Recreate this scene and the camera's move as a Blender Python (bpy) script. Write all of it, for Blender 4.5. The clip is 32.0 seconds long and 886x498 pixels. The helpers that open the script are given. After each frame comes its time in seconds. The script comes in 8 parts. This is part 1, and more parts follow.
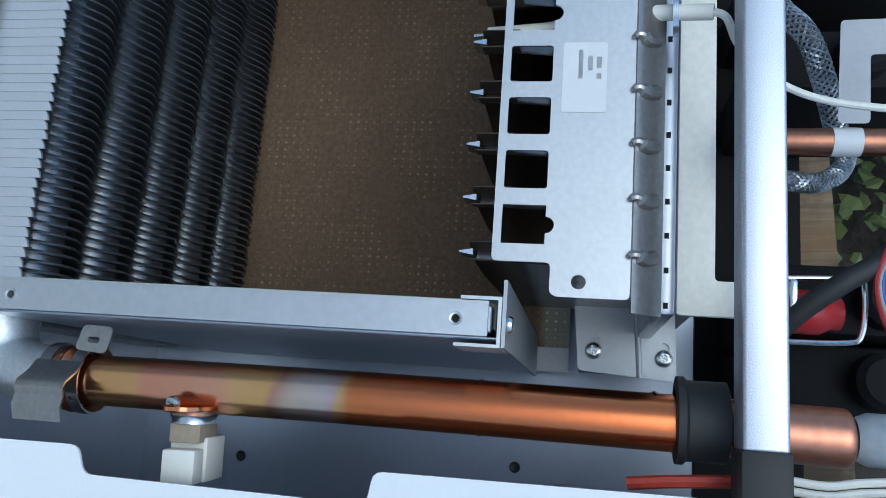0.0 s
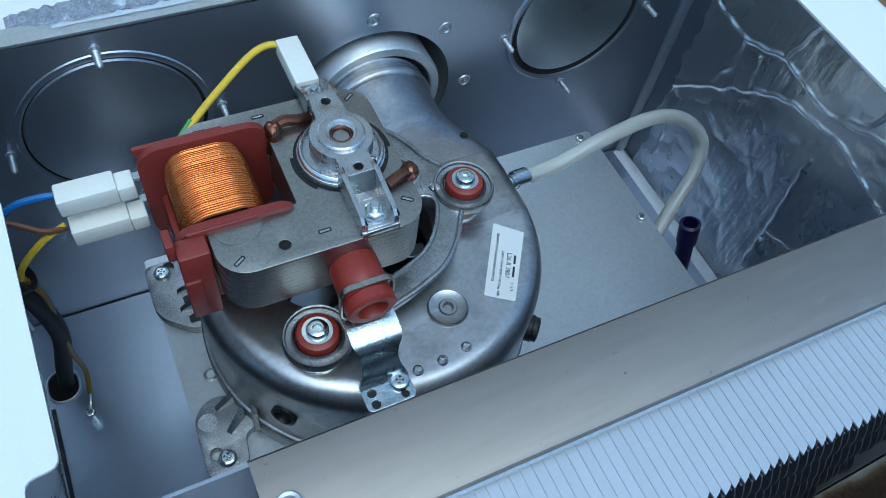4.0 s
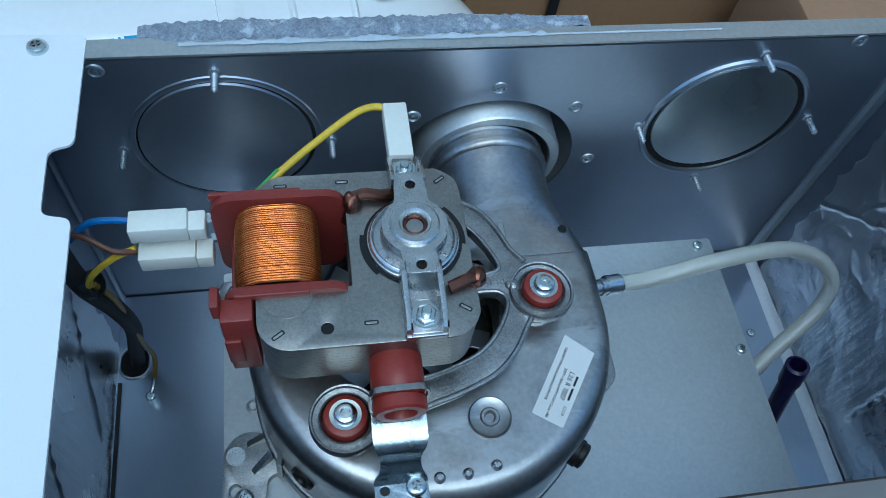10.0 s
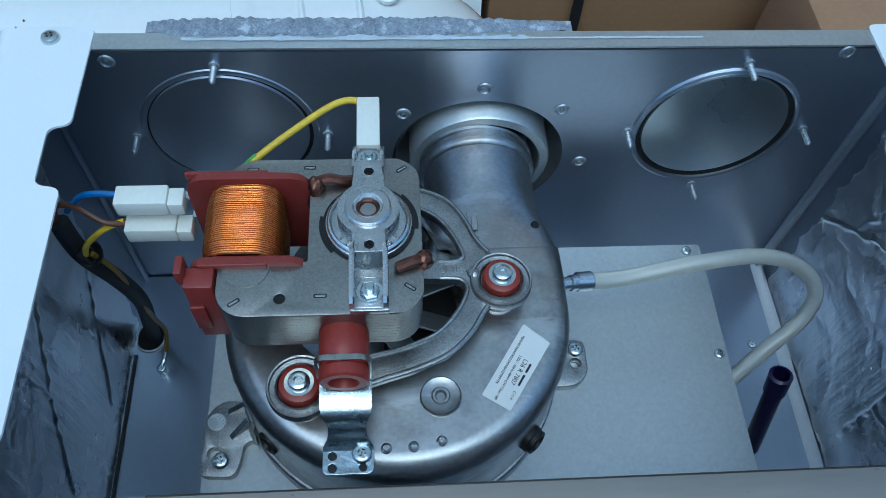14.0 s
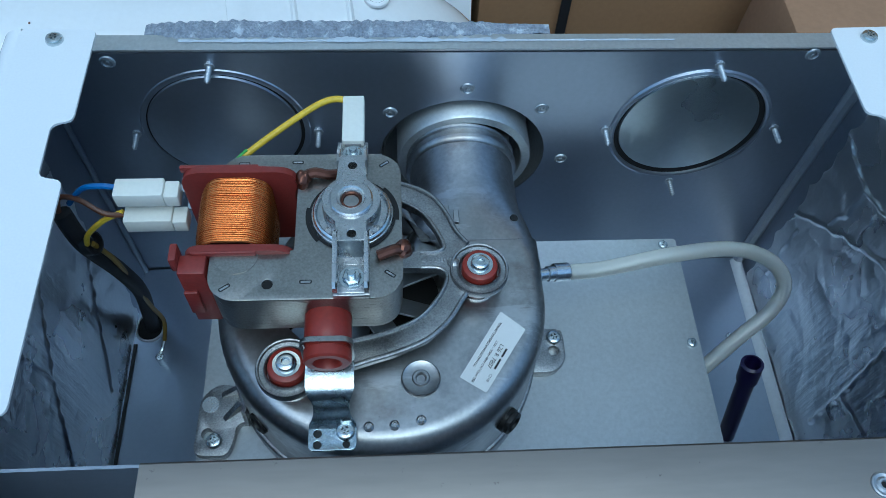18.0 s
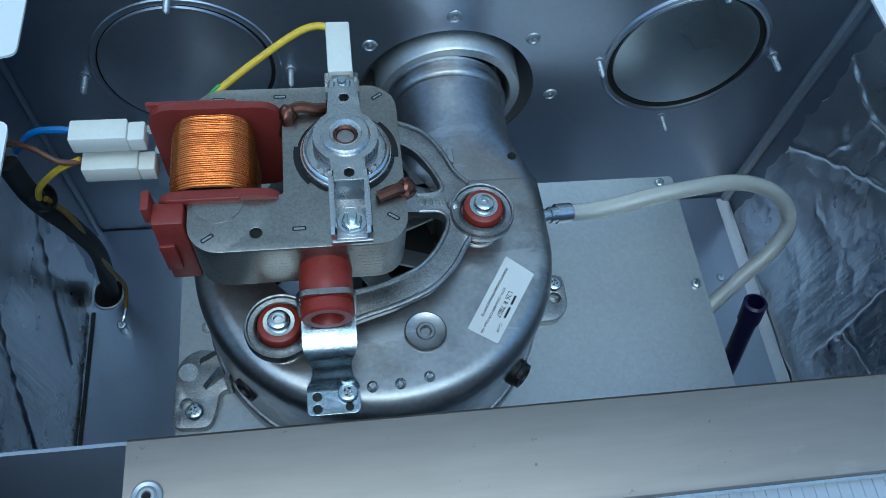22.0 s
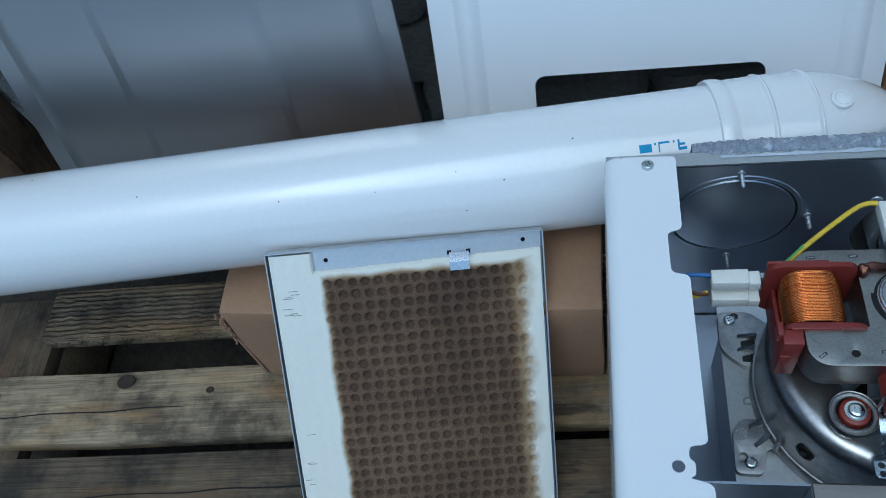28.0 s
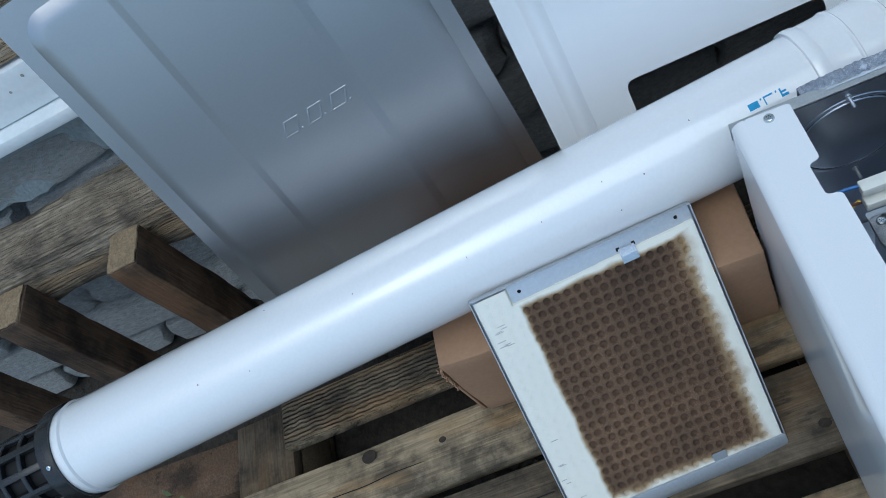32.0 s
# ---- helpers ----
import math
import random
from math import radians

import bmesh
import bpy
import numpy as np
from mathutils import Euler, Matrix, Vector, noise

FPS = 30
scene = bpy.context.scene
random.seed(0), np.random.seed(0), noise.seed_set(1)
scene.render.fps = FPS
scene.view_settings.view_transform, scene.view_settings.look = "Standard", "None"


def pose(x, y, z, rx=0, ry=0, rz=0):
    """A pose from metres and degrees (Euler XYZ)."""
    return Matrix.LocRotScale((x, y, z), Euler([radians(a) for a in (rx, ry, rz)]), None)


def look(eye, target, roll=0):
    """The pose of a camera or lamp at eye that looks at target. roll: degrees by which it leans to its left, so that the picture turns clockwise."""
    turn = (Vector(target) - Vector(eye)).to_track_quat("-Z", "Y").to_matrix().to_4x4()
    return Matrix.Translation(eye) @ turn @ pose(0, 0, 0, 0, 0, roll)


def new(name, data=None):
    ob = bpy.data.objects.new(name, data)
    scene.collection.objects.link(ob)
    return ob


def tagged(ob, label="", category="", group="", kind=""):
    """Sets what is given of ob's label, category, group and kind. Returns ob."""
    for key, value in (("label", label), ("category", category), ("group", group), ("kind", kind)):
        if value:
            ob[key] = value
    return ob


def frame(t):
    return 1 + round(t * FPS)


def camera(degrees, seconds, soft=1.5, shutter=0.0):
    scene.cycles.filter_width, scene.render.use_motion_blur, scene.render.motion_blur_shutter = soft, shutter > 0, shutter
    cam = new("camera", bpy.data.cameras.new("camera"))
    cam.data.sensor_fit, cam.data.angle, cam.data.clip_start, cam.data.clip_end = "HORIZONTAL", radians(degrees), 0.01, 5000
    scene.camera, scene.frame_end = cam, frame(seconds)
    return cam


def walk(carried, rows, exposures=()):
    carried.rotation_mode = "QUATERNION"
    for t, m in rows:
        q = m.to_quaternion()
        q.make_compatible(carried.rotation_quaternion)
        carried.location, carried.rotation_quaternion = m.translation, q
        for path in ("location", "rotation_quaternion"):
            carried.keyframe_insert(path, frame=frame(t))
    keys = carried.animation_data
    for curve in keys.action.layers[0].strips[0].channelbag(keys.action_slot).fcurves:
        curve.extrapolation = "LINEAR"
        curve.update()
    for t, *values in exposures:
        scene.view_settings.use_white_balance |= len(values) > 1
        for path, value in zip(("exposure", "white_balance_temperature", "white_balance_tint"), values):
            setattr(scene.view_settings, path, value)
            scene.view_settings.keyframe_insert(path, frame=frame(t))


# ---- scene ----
cam = camera(58.580, 32.0, soft=0.6)
PATH = [
    (0, (-0.1525, -0.2688, 0.7190), (0.0378, -0.0929, -0.2469), -39.52),
    (0.5, (-0.1628, -0.2608, 0.7184), (0.0724, -0.0850, -0.2375), -29.64),
    (1, (-0.1680, -0.2265, 0.7230), (0.1318, -0.0241, -0.2093), -19.50),
    (1.5, (-0.1745, -0.1946, 0.7226), (0.1937, 0.0679, -0.1694), -11.59),
    (2, (-0.1838, -0.1603, 0.7372), (0.2303, 0.1489, -0.1190), -3.21),
    (2.5, (-0.1835, -0.1291, 0.7359), (0.2378, 0.2445, -0.0906), 1.77),
    (3, (-0.1796, -0.1087, 0.7193), (0.2104, 0.3150, -0.0983), 5.44),
    (3.5, (-0.1612, -0.0822, 0.7054), (0.1930, 0.3687, -0.1139), 8.85),
    (4, (-0.1340, -0.0653, 0.6820), (0.1837, 0.3971, -0.1459), 11.49),
    (4.5, (-0.1165, -0.0509, 0.6747), (0.1675, 0.4227, -0.1590), 12.89),
    (6.5, (-0.0910, -0.0313, 0.6876), (0.1121, 0.4370, -0.1723), 15.05),
    (7, (-0.0909, -0.0316, 0.6888), (0.1070, 0.4387, -0.1712), 15.13),
    (7.5, (-0.0918, -0.0332, 0.6941), (0.1024, 0.4385, -0.1661), 15.22),
    (8, (-0.0921, -0.0335, 0.6970), (0.0987, 0.4386, -0.1637), 15.18),
    (8.5, (-0.0922, -0.0326, 0.6973), (0.0970, 0.4396, -0.1636), 15.14),
    (9, (-0.0909, -0.0330, 0.6995), (0.0895, 0.4440, -0.1606), 14.20),
    (9.5, (-0.0937, -0.0327, 0.6970), (0.0772, 0.4575, -0.1576), 12.55),
    (10, (-0.0951, -0.0280, 0.6939), (0.0610, 0.4729, -0.1574), 10.75),
    (10.5, (-0.0854, -0.0221, 0.6851), (0.0447, 0.4861, -0.1663), 8.04),
    (11, (-0.0709, -0.0209, 0.6710), (0.0259, 0.4949, -0.1802), 4.84),
    (11.5, (-0.0561, -0.0221, 0.6640), (0.0153, 0.4973, -0.1876), 2.64),
    (12, (-0.0492, -0.0268, 0.6647), (0.0067, 0.4935, -0.1874), 1.51),
    (12.5, (-0.0439, -0.0320, 0.6665), (0.0076, 0.4878, -0.1862), 1.90),
    (13, (-0.0420, -0.0374, 0.6718), (0.0121, 0.4859, -0.1786), 2.86),
    (13.5, (-0.0481, -0.0418, 0.6921), (0.0127, 0.4817, -0.1578), 4.02),
    (14, (-0.0499, -0.0526, 0.7082), (0.0148, 0.4716, -0.1409), 4.70),
    (14.5, (-0.0444, -0.0615, 0.7161), (0.0260, 0.4619, -0.1330), 5.43),
    (16.5, (-0.0424, -0.0659, 0.7209), (0.0179, 0.4619, -0.1263), 4.61),
    (17, (-0.0412, -0.0666, 0.7217), (0.0187, 0.4617, -0.1253), 4.50),
    (17.5, (-0.0408, -0.0668, 0.7226), (0.0191, 0.4613, -0.1245), 4.43),
    (18, (-0.0407, -0.0681, 0.7233), (0.0197, 0.4578, -0.1251), 4.45),
    (18.5, (-0.0390, -0.0684, 0.7201), (0.0229, 0.4539, -0.1303), 4.40),
    (19, (-0.0390, -0.0673, 0.7185), (0.0295, 0.4460, -0.1370), 4.72),
    (19.5, (-0.0433, -0.0620, 0.7031), (0.0355, 0.4408, -0.1578), 5.25),
    (20, (-0.0484, -0.0598, 0.6997), (0.0441, 0.4303, -0.1671), 6.49),
    (20.5, (-0.0527, -0.0575, 0.6984), (0.0536, 0.4233, -0.1720), 7.78),
    (21, (-0.0567, -0.0564, 0.6975), (0.0589, 0.4214, -0.1734), 8.58),
    (21.5, (-0.0612, -0.0547, 0.6897), (0.0614, 0.4217, -0.1809), 9.17),
    (22, (-0.0633, -0.0566, 0.6896), (0.0646, 0.4216, -0.1793), 9.53),
    (22.5, (-0.0639, -0.0570, 0.6911), (0.0716, 0.4235, -0.1753), 10.08),
    (23, (-0.0647, -0.0581, 0.6934), (0.0738, 0.4223, -0.1727), 10.30),
    (23.5, (-0.0654, -0.0587, 0.6938), (0.0773, 0.4226, -0.1711), 10.66),
    (24, (-0.0673, -0.0603, 0.6959), (0.0793, 0.4215, -0.1681), 10.87),
    (24.5, (-0.0706, -0.0644, 0.7027), (0.0791, 0.4220, -0.1581), 10.86),
    (26.5, (-0.1715, -0.0834, 0.7772), (-0.1667, 0.4528, -0.0669), -2.54),
    (27, (-0.2010, -0.0824, 0.8123), (-0.2639, 0.4534, -0.0296), -7.31),
    (27.5, (-0.2183, -0.0936, 0.8410), (-0.3499, 0.4390, 0.0050), -12.76),
    (28, (-0.2330, -0.1069, 0.8721), (-0.4259, 0.4203, 0.0445), -18.43),
    (28.5, (-0.2410, -0.1176, 0.8880), (-0.4777, 0.4140, 0.0748), -23.35),
    (29, (-0.2462, -0.1108, 0.8966), (-0.4996, 0.4192, 0.0874), -28.67),
    (29.5, (-0.2653, -0.1080, 0.9178), (-0.5209, 0.4351, 0.1180), -33.31),
    (30, (-0.2816, -0.1081, 0.9311), (-0.5470, 0.4457, 0.1419), -38.05),
    (30.5, (-0.2861, -0.1209, 0.9441), (-0.5790, 0.4361, 0.1669), -42.77),
    (31, (-0.2832, -0.1422, 0.9629), (-0.5950, 0.4215, 0.1980), -44.94),
    (31.5, (-0.2812, -0.1605, 0.9714), (-0.5871, 0.4103, 0.2094), -44.62),
    (32, (-0.2872, -0.1722, 0.9808), (-0.5704, 0.4017, 0.2125), -42.94),
]
walk(cam, [(t, look(eye, target, roll)) for t, eye, target, roll in PATH], [(0, 0.26, 5600, -4), (2, 0.46, 5800, -7), (4.5, 0.42, 4950, -11), (9, 0.19, 4850, -13), (18, 0.17, 4850, -13), (24.5, 0.22, 4900, -13), (27, -0.15, 5000, -10), (32, 0.06, 5500, -4)])

# ---------------------------------------------------------------- light
world = bpy.data.worlds.new("sky")
scene.world = world
world.use_nodes = True
wn, wl = world.node_tree.nodes, world.node_tree.links
sky = wn.new("ShaderNodeTexSky")
sky.sky_type, sky.sun_disc = "NISHITA", False
sky.sun_elevation, sky.sun_rotation = radians(66), radians(200)
sky.altitude, sky.air_density, sky.dust_density, sky.ozone_density = 100, 1.0, 3.0, 2.0
wl.new(sky.outputs[0], wn["Background"].inputs[0])
wn["Background"].inputs[1].default_value = 0.15
sun = new("sun", bpy.data.lights.new("sun", "SUN"))
sun.data.energy, sun.data.angle, sun.data.color = 0.5, radians(40), (1.0, 0.98, 0.95)
sun.matrix_basis = look((0.5, -1.2, 3.0), (0, 0, 0))


# ---------------------------------------------------------------- materials
def mat(name, col, rough=0.5, metal=0.0, col2=None, blot=25.0, grain=400.0, mix=0.5, bump=0.0, rvar=0.08, coat=0.0,
        stretch=(1, 1, 1), island=0.0, trans=0.0, fine=0.12, spec=0.5):
    """A surface with two scales of variation: blots between two colours, and a fine grain in tone, gloss and relief."""
    m = bpy.data.materials.new(name)
    m.use_nodes = True
    n, l = m.node_tree.nodes, m.node_tree.links
    b = n["Principled BSDF"]
    tc, mp = n.new("ShaderNodeTexCoord"), n.new("ShaderNodeMapping")
    mp.inputs["Scale"].default_value = stretch
    l.new(tc.outputs["Object"], mp.inputs[0])
    big, small = n.new("ShaderNodeTexNoise"), n.new("ShaderNodeTexNoise")
    big.inputs["Scale"].default_value, big.inputs["Detail"].default_value = blot, 5
    small.inputs["Scale"].default_value, small.inputs["Detail"].default_value = grain, 4
    for t in (big, small):
        l.new(mp.outputs[0], t.inputs["Vector"])
    ramp = n.new("ShaderNodeMapRange")
    ramp.inputs["From Min"].default_value, ramp.inputs["From Max"].default_value = 0.5 - mix / 2, 0.5 + mix / 2
    l.new(big.outputs["Fac"], ramp.inputs["Value"])
    two = n.new("ShaderNodeMix")
    two.data_type = "RGBA"
    two.inputs["A"].default_value = (*col, 1)
    two.inputs["B"].default_value = (*(col2 or [c * 0.85 for c in col]), 1)
    l.new(ramp.outputs[0], two.inputs["Factor"])
    tone = n.new("ShaderNodeMapRange")
    tone.inputs["From Min"].default_value, tone.inputs["From Max"].default_value = 0.25, 0.75
    tone.inputs["To Min"].default_value, tone.inputs["To Max"].default_value = 1 - fine, 1 + fine
    l.new(small.outputs["Fac"], tone.inputs["Value"])
    grey = n.new("ShaderNodeVectorMath")
    grey.operation = "SCALE"
    l.new(two.outputs["Result"], grey.inputs[0])
    l.new(tone.outputs[0], grey.inputs["Scale"])
    out = grey.outputs[0]
    if island:
        info, hsv = n.new("ShaderNodeObjectInfo"), n.new("ShaderNodeHueSaturation")
        span = n.new("ShaderNodeMapRange")
        span.inputs["To Min"].default_value, span.inputs["To Max"].default_value = 1 - island, 1 + island
        l.new(info.outputs["Random"], span.inputs["Value"])
        l.new(span.outputs[0], hsv.inputs["Value"])
        l.new(out, hsv.inputs["Color"])
        out = hsv.outputs[0]
    l.new(out, b.inputs["Base Color"])
    r = n.new("ShaderNodeMapRange")
    r.inputs["To Min"].default_value, r.inputs["To Max"].default_value = max(0.02, rough - rvar), min(1, rough + rvar)
    l.new(big.outputs["Fac"], r.inputs["Value"])
    l.new(r.outputs[0], b.inputs["Roughness"])
    b.inputs["Metallic"].default_value = metal
    b.inputs["Coat Weight"].default_value = coat
    b.inputs["Coat Roughness"].default_value = 0.03
    b.inputs["Specular IOR Level"].default_value = spec
    b.inputs["Transmission Weight"].default_value = trans
    if bump:
        bp = n.new("ShaderNodeBump")
        bp.inputs["Distance"].default_value, bp.inputs["Strength"].default_value = bump, 1.0
        l.new(small.outputs["Fac"], bp.inputs["Height"])
        l.new(bp.outputs[0], b.inputs["Normal"])
    return m


def nodes_of(m):
    return m.node_tree.nodes, m.node_tree.links, m.node_tree.nodes["Principled BSDF"]


def stained(m, colour, scale, lo, hi, amount=0.6, stretch=(1, 1, 1), detail=8):
    """Lays stains, specks or scuffs of another colour over a surface, where a rough noise runs high."""
    n, l, b = nodes_of(m)
    src = b.inputs["Base Color"].links[0].from_socket
    tc, mp, nz, r, two = n.new("ShaderNodeTexCoord"), n.new("ShaderNodeMapping"), n.new("ShaderNodeTexNoise"), n.new("ShaderNodeMapRange"), n.new("ShaderNodeMix")
    mp.inputs["Scale"].default_value, mp.inputs["Location"].default_value = stretch, (scale * 0.13, 0.7, 0.3)
    nz.inputs["Scale"].default_value, nz.inputs["Detail"].default_value, nz.inputs["Roughness"].default_value = scale, detail, 0.65
    l.new(tc.outputs["Object"], mp.inputs[0])
    l.new(mp.outputs[0], nz.inputs["Vector"])
    r.inputs["From Min"].default_value, r.inputs["From Max"].default_value, r.inputs["To Max"].default_value = lo, hi, amount
    l.new(nz.outputs["Fac"], r.inputs["Value"])
    two.data_type = "RGBA"
    two.inputs["B"].default_value = (*colour, 1)
    l.new(src, two.inputs["A"])
    l.new(r.outputs[0], two.inputs["Factor"])
    l.new(two.outputs["Result"], b.inputs["Base Color"])
    return m



ZINC = mat("zinc_sheet", (0.60, 0.62, 0.64), 0.42, 0.85, (0.52, 0.54, 0.57), 9, 350, 0.8, 0.00004, 0.06, fine=0.05)
ZINC_DULL = mat("dull_sheet", (0.46, 0.49, 0.52), 0.44, 0.8, (0.38, 0.39, 0.42), 12, 300, 0.8, 0.00004, 0.06, fine=0.05)
ZINC_LIGHT = mat("light_sheet", (0.63, 0.645, 0.65), 0.44, 0.88, (0.55, 0.575, 0.585), 14, 500, 0.7, 0.00005, 0.06, fine=0.08)
BASE_SHEET = mat("base_sheet", (0.535, 0.555, 0.57), 0.42, 0.88, (0.47, 0.49, 0.505), 14, 500, 0.7, 0.00005, 0.06, fine=0.08)
RAIL = mat("rail_sheet", (0.30, 0.272, 0.248), 0.46, 1.0, (0.235, 0.217, 0.20), 20, 260, 0.8, 0.00003, 0.06, stretch=(0.15, 1, 1), fine=0.06)
NAVY = mat("dark_sheet", (0.47, 0.50, 0.57), 0.33, 0.92, (0.39, 0.42, 0.485), 10, 300, 0.8, 0.00004, 0.06, fine=0.04)
DISC = mat("disc_sheet", (0.52, 0.56, 0.58), 0.30, 0.95, (0.44, 0.48, 0.50), 14, 300, 0.8, 0.00003, 0.06, fine=0.04)
BRIGHT = mat("bright_zinc", (0.72, 0.75, 0.78), 0.24, 1.0, (0.62, 0.66, 0.70), 60, 600, 0.7, 0.00003)
SCREW = mat("screw_steel", (0.66, 0.70, 0.72), 0.22, 1.0, (0.5, 0.55, 0.56), 120, 900, 0.7)
CAST = mat("cast_aluminium", (0.57, 0.575, 0.58), 0.34, 1.0, (0.34, 0.34, 0.345), 26, 420, 0.45, 0.00004, 0.10, fine=0.12)
PASSIVATED = mat("passivated_zinc", (0.62, 0.68, 0.72), 0.26, 1.0, (0.36, 0.43, 0.47), 190, 900, 0.35, 0.00006, 0.10, fine=0.15)
SPIDER = mat("rough_casting", (0.44, 0.44, 0.445), 0.36, 1.0, (0.26, 0.265, 0.27), 120, 1100, 0.6, 0.00016, 0.08, fine=0.28)
CAST_LIGHT = mat("bridge_casting", (0.62, 0.62, 0.62), 0.27, 1.0, (0.45, 0.455, 0.46), 110, 1100, 0.6, 0.00007, 0.08, fine=0.13)
LAMI = mat("stator_steel", (0.41, 0.40, 0.375), 0.33, 1.0, (0.29, 0.283, 0.266), 30, 1000, 0.5, 0.00005, fine=0.18)
WHITE = mat("white_paint", (0.80, 0.81, 0.83), 0.10, 0.0, (0.77, 0.79, 0.81), 8, 900, 0.8, 0.0, 0.03, fine=0.02)
PIPE = mat("white_enamel", (0.80, 0.80, 0.81), 0.06, 0.0, (0.78, 0.79, 0.80), 6, 300, 0.8, 0.0, 0.03, 0.8, fine=0.02)
CREAM = mat("cream_board", (0.84, 0.83, 0.75), 0.75, 0.0, (0.78, 0.77, 0.70), 25, 300, 0.7, 0.0001, fine=0.06)
RED = mat("red_plastic", (0.20, 0.030, 0.024), 0.42, 0.0, (0.16, 0.022, 0.018), 60, 700, 0.7, 0.00004)
RED_RUBBER = mat("red_rubber", (0.24, 0.028, 0.018), 0.38, 0.0, (0.19, 0.022, 0.016), 60, 500, 0.7, 0.00004)
NYLON = mat("white_nylon", (0.75, 0.745, 0.685), 0.42, 0.0, (0.71, 0.705, 0.645), 60, 600, 0.8, 0.00002, fine=0.03)
BLACK = mat("black_rubber", (0.012, 0.012, 0.014), 0.6, 0.0, (0.022, 0.022, 0.024), 50, 500, 0.7, 0.00006)
DARK = mat("dark_plastic", (0.011, 0.011, 0.012), 0.45, 0.0, (0.02, 0.02, 0.02), 40, 500, 0.7, 0.00004)
GLOSS_BLACK = mat("glossy_black", (0.012, 0.013, 0.014), 0.22, 0.0, (0.02, 0.02, 0.021), 40, 500, 0.7, 0.00002)
# near-black colour standing in for shade inside holes, gaps and cracks
VOID = mat("recess_shade", (0.006, 0.006, 0.007), 0.8)
# also stands in for shade, on the sheet added under the valves
MATT_BLACK = mat("matt_black", (0.007, 0.007, 0.008), 0.75, 0.0, (0.010, 0.010, 0.011), 40, 500, spec=0.2)
FIN_TUBE = mat("finned_tube_metal", (0.36, 0.39, 0.44), 0.36, 0.85, (0.27, 0.29, 0.33), 40, 500, 0.8, 0.00003)
# darker than the fin lips: soot, and shade between fins put into the colour
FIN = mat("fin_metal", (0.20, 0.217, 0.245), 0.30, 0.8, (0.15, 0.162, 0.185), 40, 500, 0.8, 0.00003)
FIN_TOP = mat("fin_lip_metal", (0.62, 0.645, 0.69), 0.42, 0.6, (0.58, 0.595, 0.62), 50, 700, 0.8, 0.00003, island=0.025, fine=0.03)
STEEL_BLADE = mat("stainless_blade", (0.26, 0.25, 0.235), 0.22, 1.0, (0.13, 0.12, 0.11), 60, 500, 0.8)
SOLDER = mat("coated_elbow", (0.66, 0.69, 0.72), 0.46, 0.9, (0.56, 0.60, 0.64), 90, 600, 0.7, 0.00008)
TUBE = mat("milky_silicone", (0.88, 0.88, 0.82), 0.30, 0.0, (0.84, 0.84, 0.78), 30, 300, 0.8, trans=0.75, fine=0.03)
PURPLE = mat("purple_plastic", (0.018, 0.010, 0.075), 0.3, 0.0, (0.012, 0.008, 0.05), 40, 300)
FOAM = mat("grey_foam", (0.34, 0.37, 0.43), 0.92, 0.0, (0.20, 0.22, 0.27), 260, 900, 0.5, 0.0010, fine=0.3)
FLOOR_ZINC = mat("floor_zinc", (0.37, 0.41, 0.485), 0.32, 0.90, (0.33, 0.37, 0.44), 9, 350, 0.8, 0.00002, 0.05, fine=0.03)
YELLOW = mat("yellow_sleeve", (0.72, 0.50, 0.03), 0.4)
OCHRE = mat("ochre_sleeve", (0.30, 0.19, 0.03), 0.45)
GREEN = mat("green_sleeve", (0.10, 0.36, 0.06), 0.4)
BLUE = mat("blue_sleeve", (0.03, 0.14, 0.42), 0.4)
BROWN = mat("brown_sleeve", (0.13, 0.05, 0.025), 0.4)
REDW = mat("red_sleeve", (0.36, 0.03, 0.03), 0.4)
GREYW = mat("grey_sleeve", (0.36, 0.36, 0.37), 0.45)
CARD = mat("cardboard", (0.36, 0.215, 0.125), 0.8, 0.0, (0.31, 0.185, 0.108), 12, 220, 0.8, 0.0001, fine=0.07)
CARD_PALE = mat("pale_cardboard", (0.37, 0.215, 0.105), 0.8, 0.0, (0.32, 0.185, 0.092), 10, 220, 0.8, 0.0001, fine=0.06)
LABEL = mat("label_paper", (0.70, 0.715, 0.72), 0.5, 0.0, (0.66, 0.675, 0.68), 30, 500, fine=0.02)
TAG = mat("grey_card", (0.44, 0.45, 0.47), 0.5, 0.0, (0.38, 0.39, 0.41), 60, 500, fine=0.05)
FILM = mat("backing_film", (0.52, 0.56, 0.62), 0.6, 0.0, (0.40, 0.44, 0.50), 90, 500, 0.5, fine=0.1)
INK = mat("ink", (0.02, 0.02, 0.024), 0.6)
INK_BLUE = mat("blue_ink", (0.0, 0.28, 0.58), 0.4)
SIGN = mat("bar_paint", (0.54, 0.57, 0.64), 0.40, 0.85, (0.49, 0.52, 0.59), 20, 2600, 0.8, 0.00004, fine=0.30)
STONE = mat("wall_stone", (0.42, 0.40, 0.36), 0.9, 0.0, (0.86, 0.87, 0.86), 16, 120, 0.75, 0.006, island=0.2, fine=0.25)
MORTAR = mat("wall_mortar", (0.30, 0.285, 0.25), 0.95, 0.0, (0.46, 0.45, 0.41), 12, 120, 0.5, 0.004, fine=0.25)
PLASTER = mat("grey_plaster", (0.30, 0.33, 0.33), 0.92, 0.0, (0.22, 0.24, 0.24), 10, 160, 0.5, 0.002, fine=0.2)
RENDER = mat("pale_render", (0.66, 0.67, 0.67), 0.9, 0.0, (0.58, 0.59, 0.59), 6, 160, 0.6, 0.001, fine=0.12)
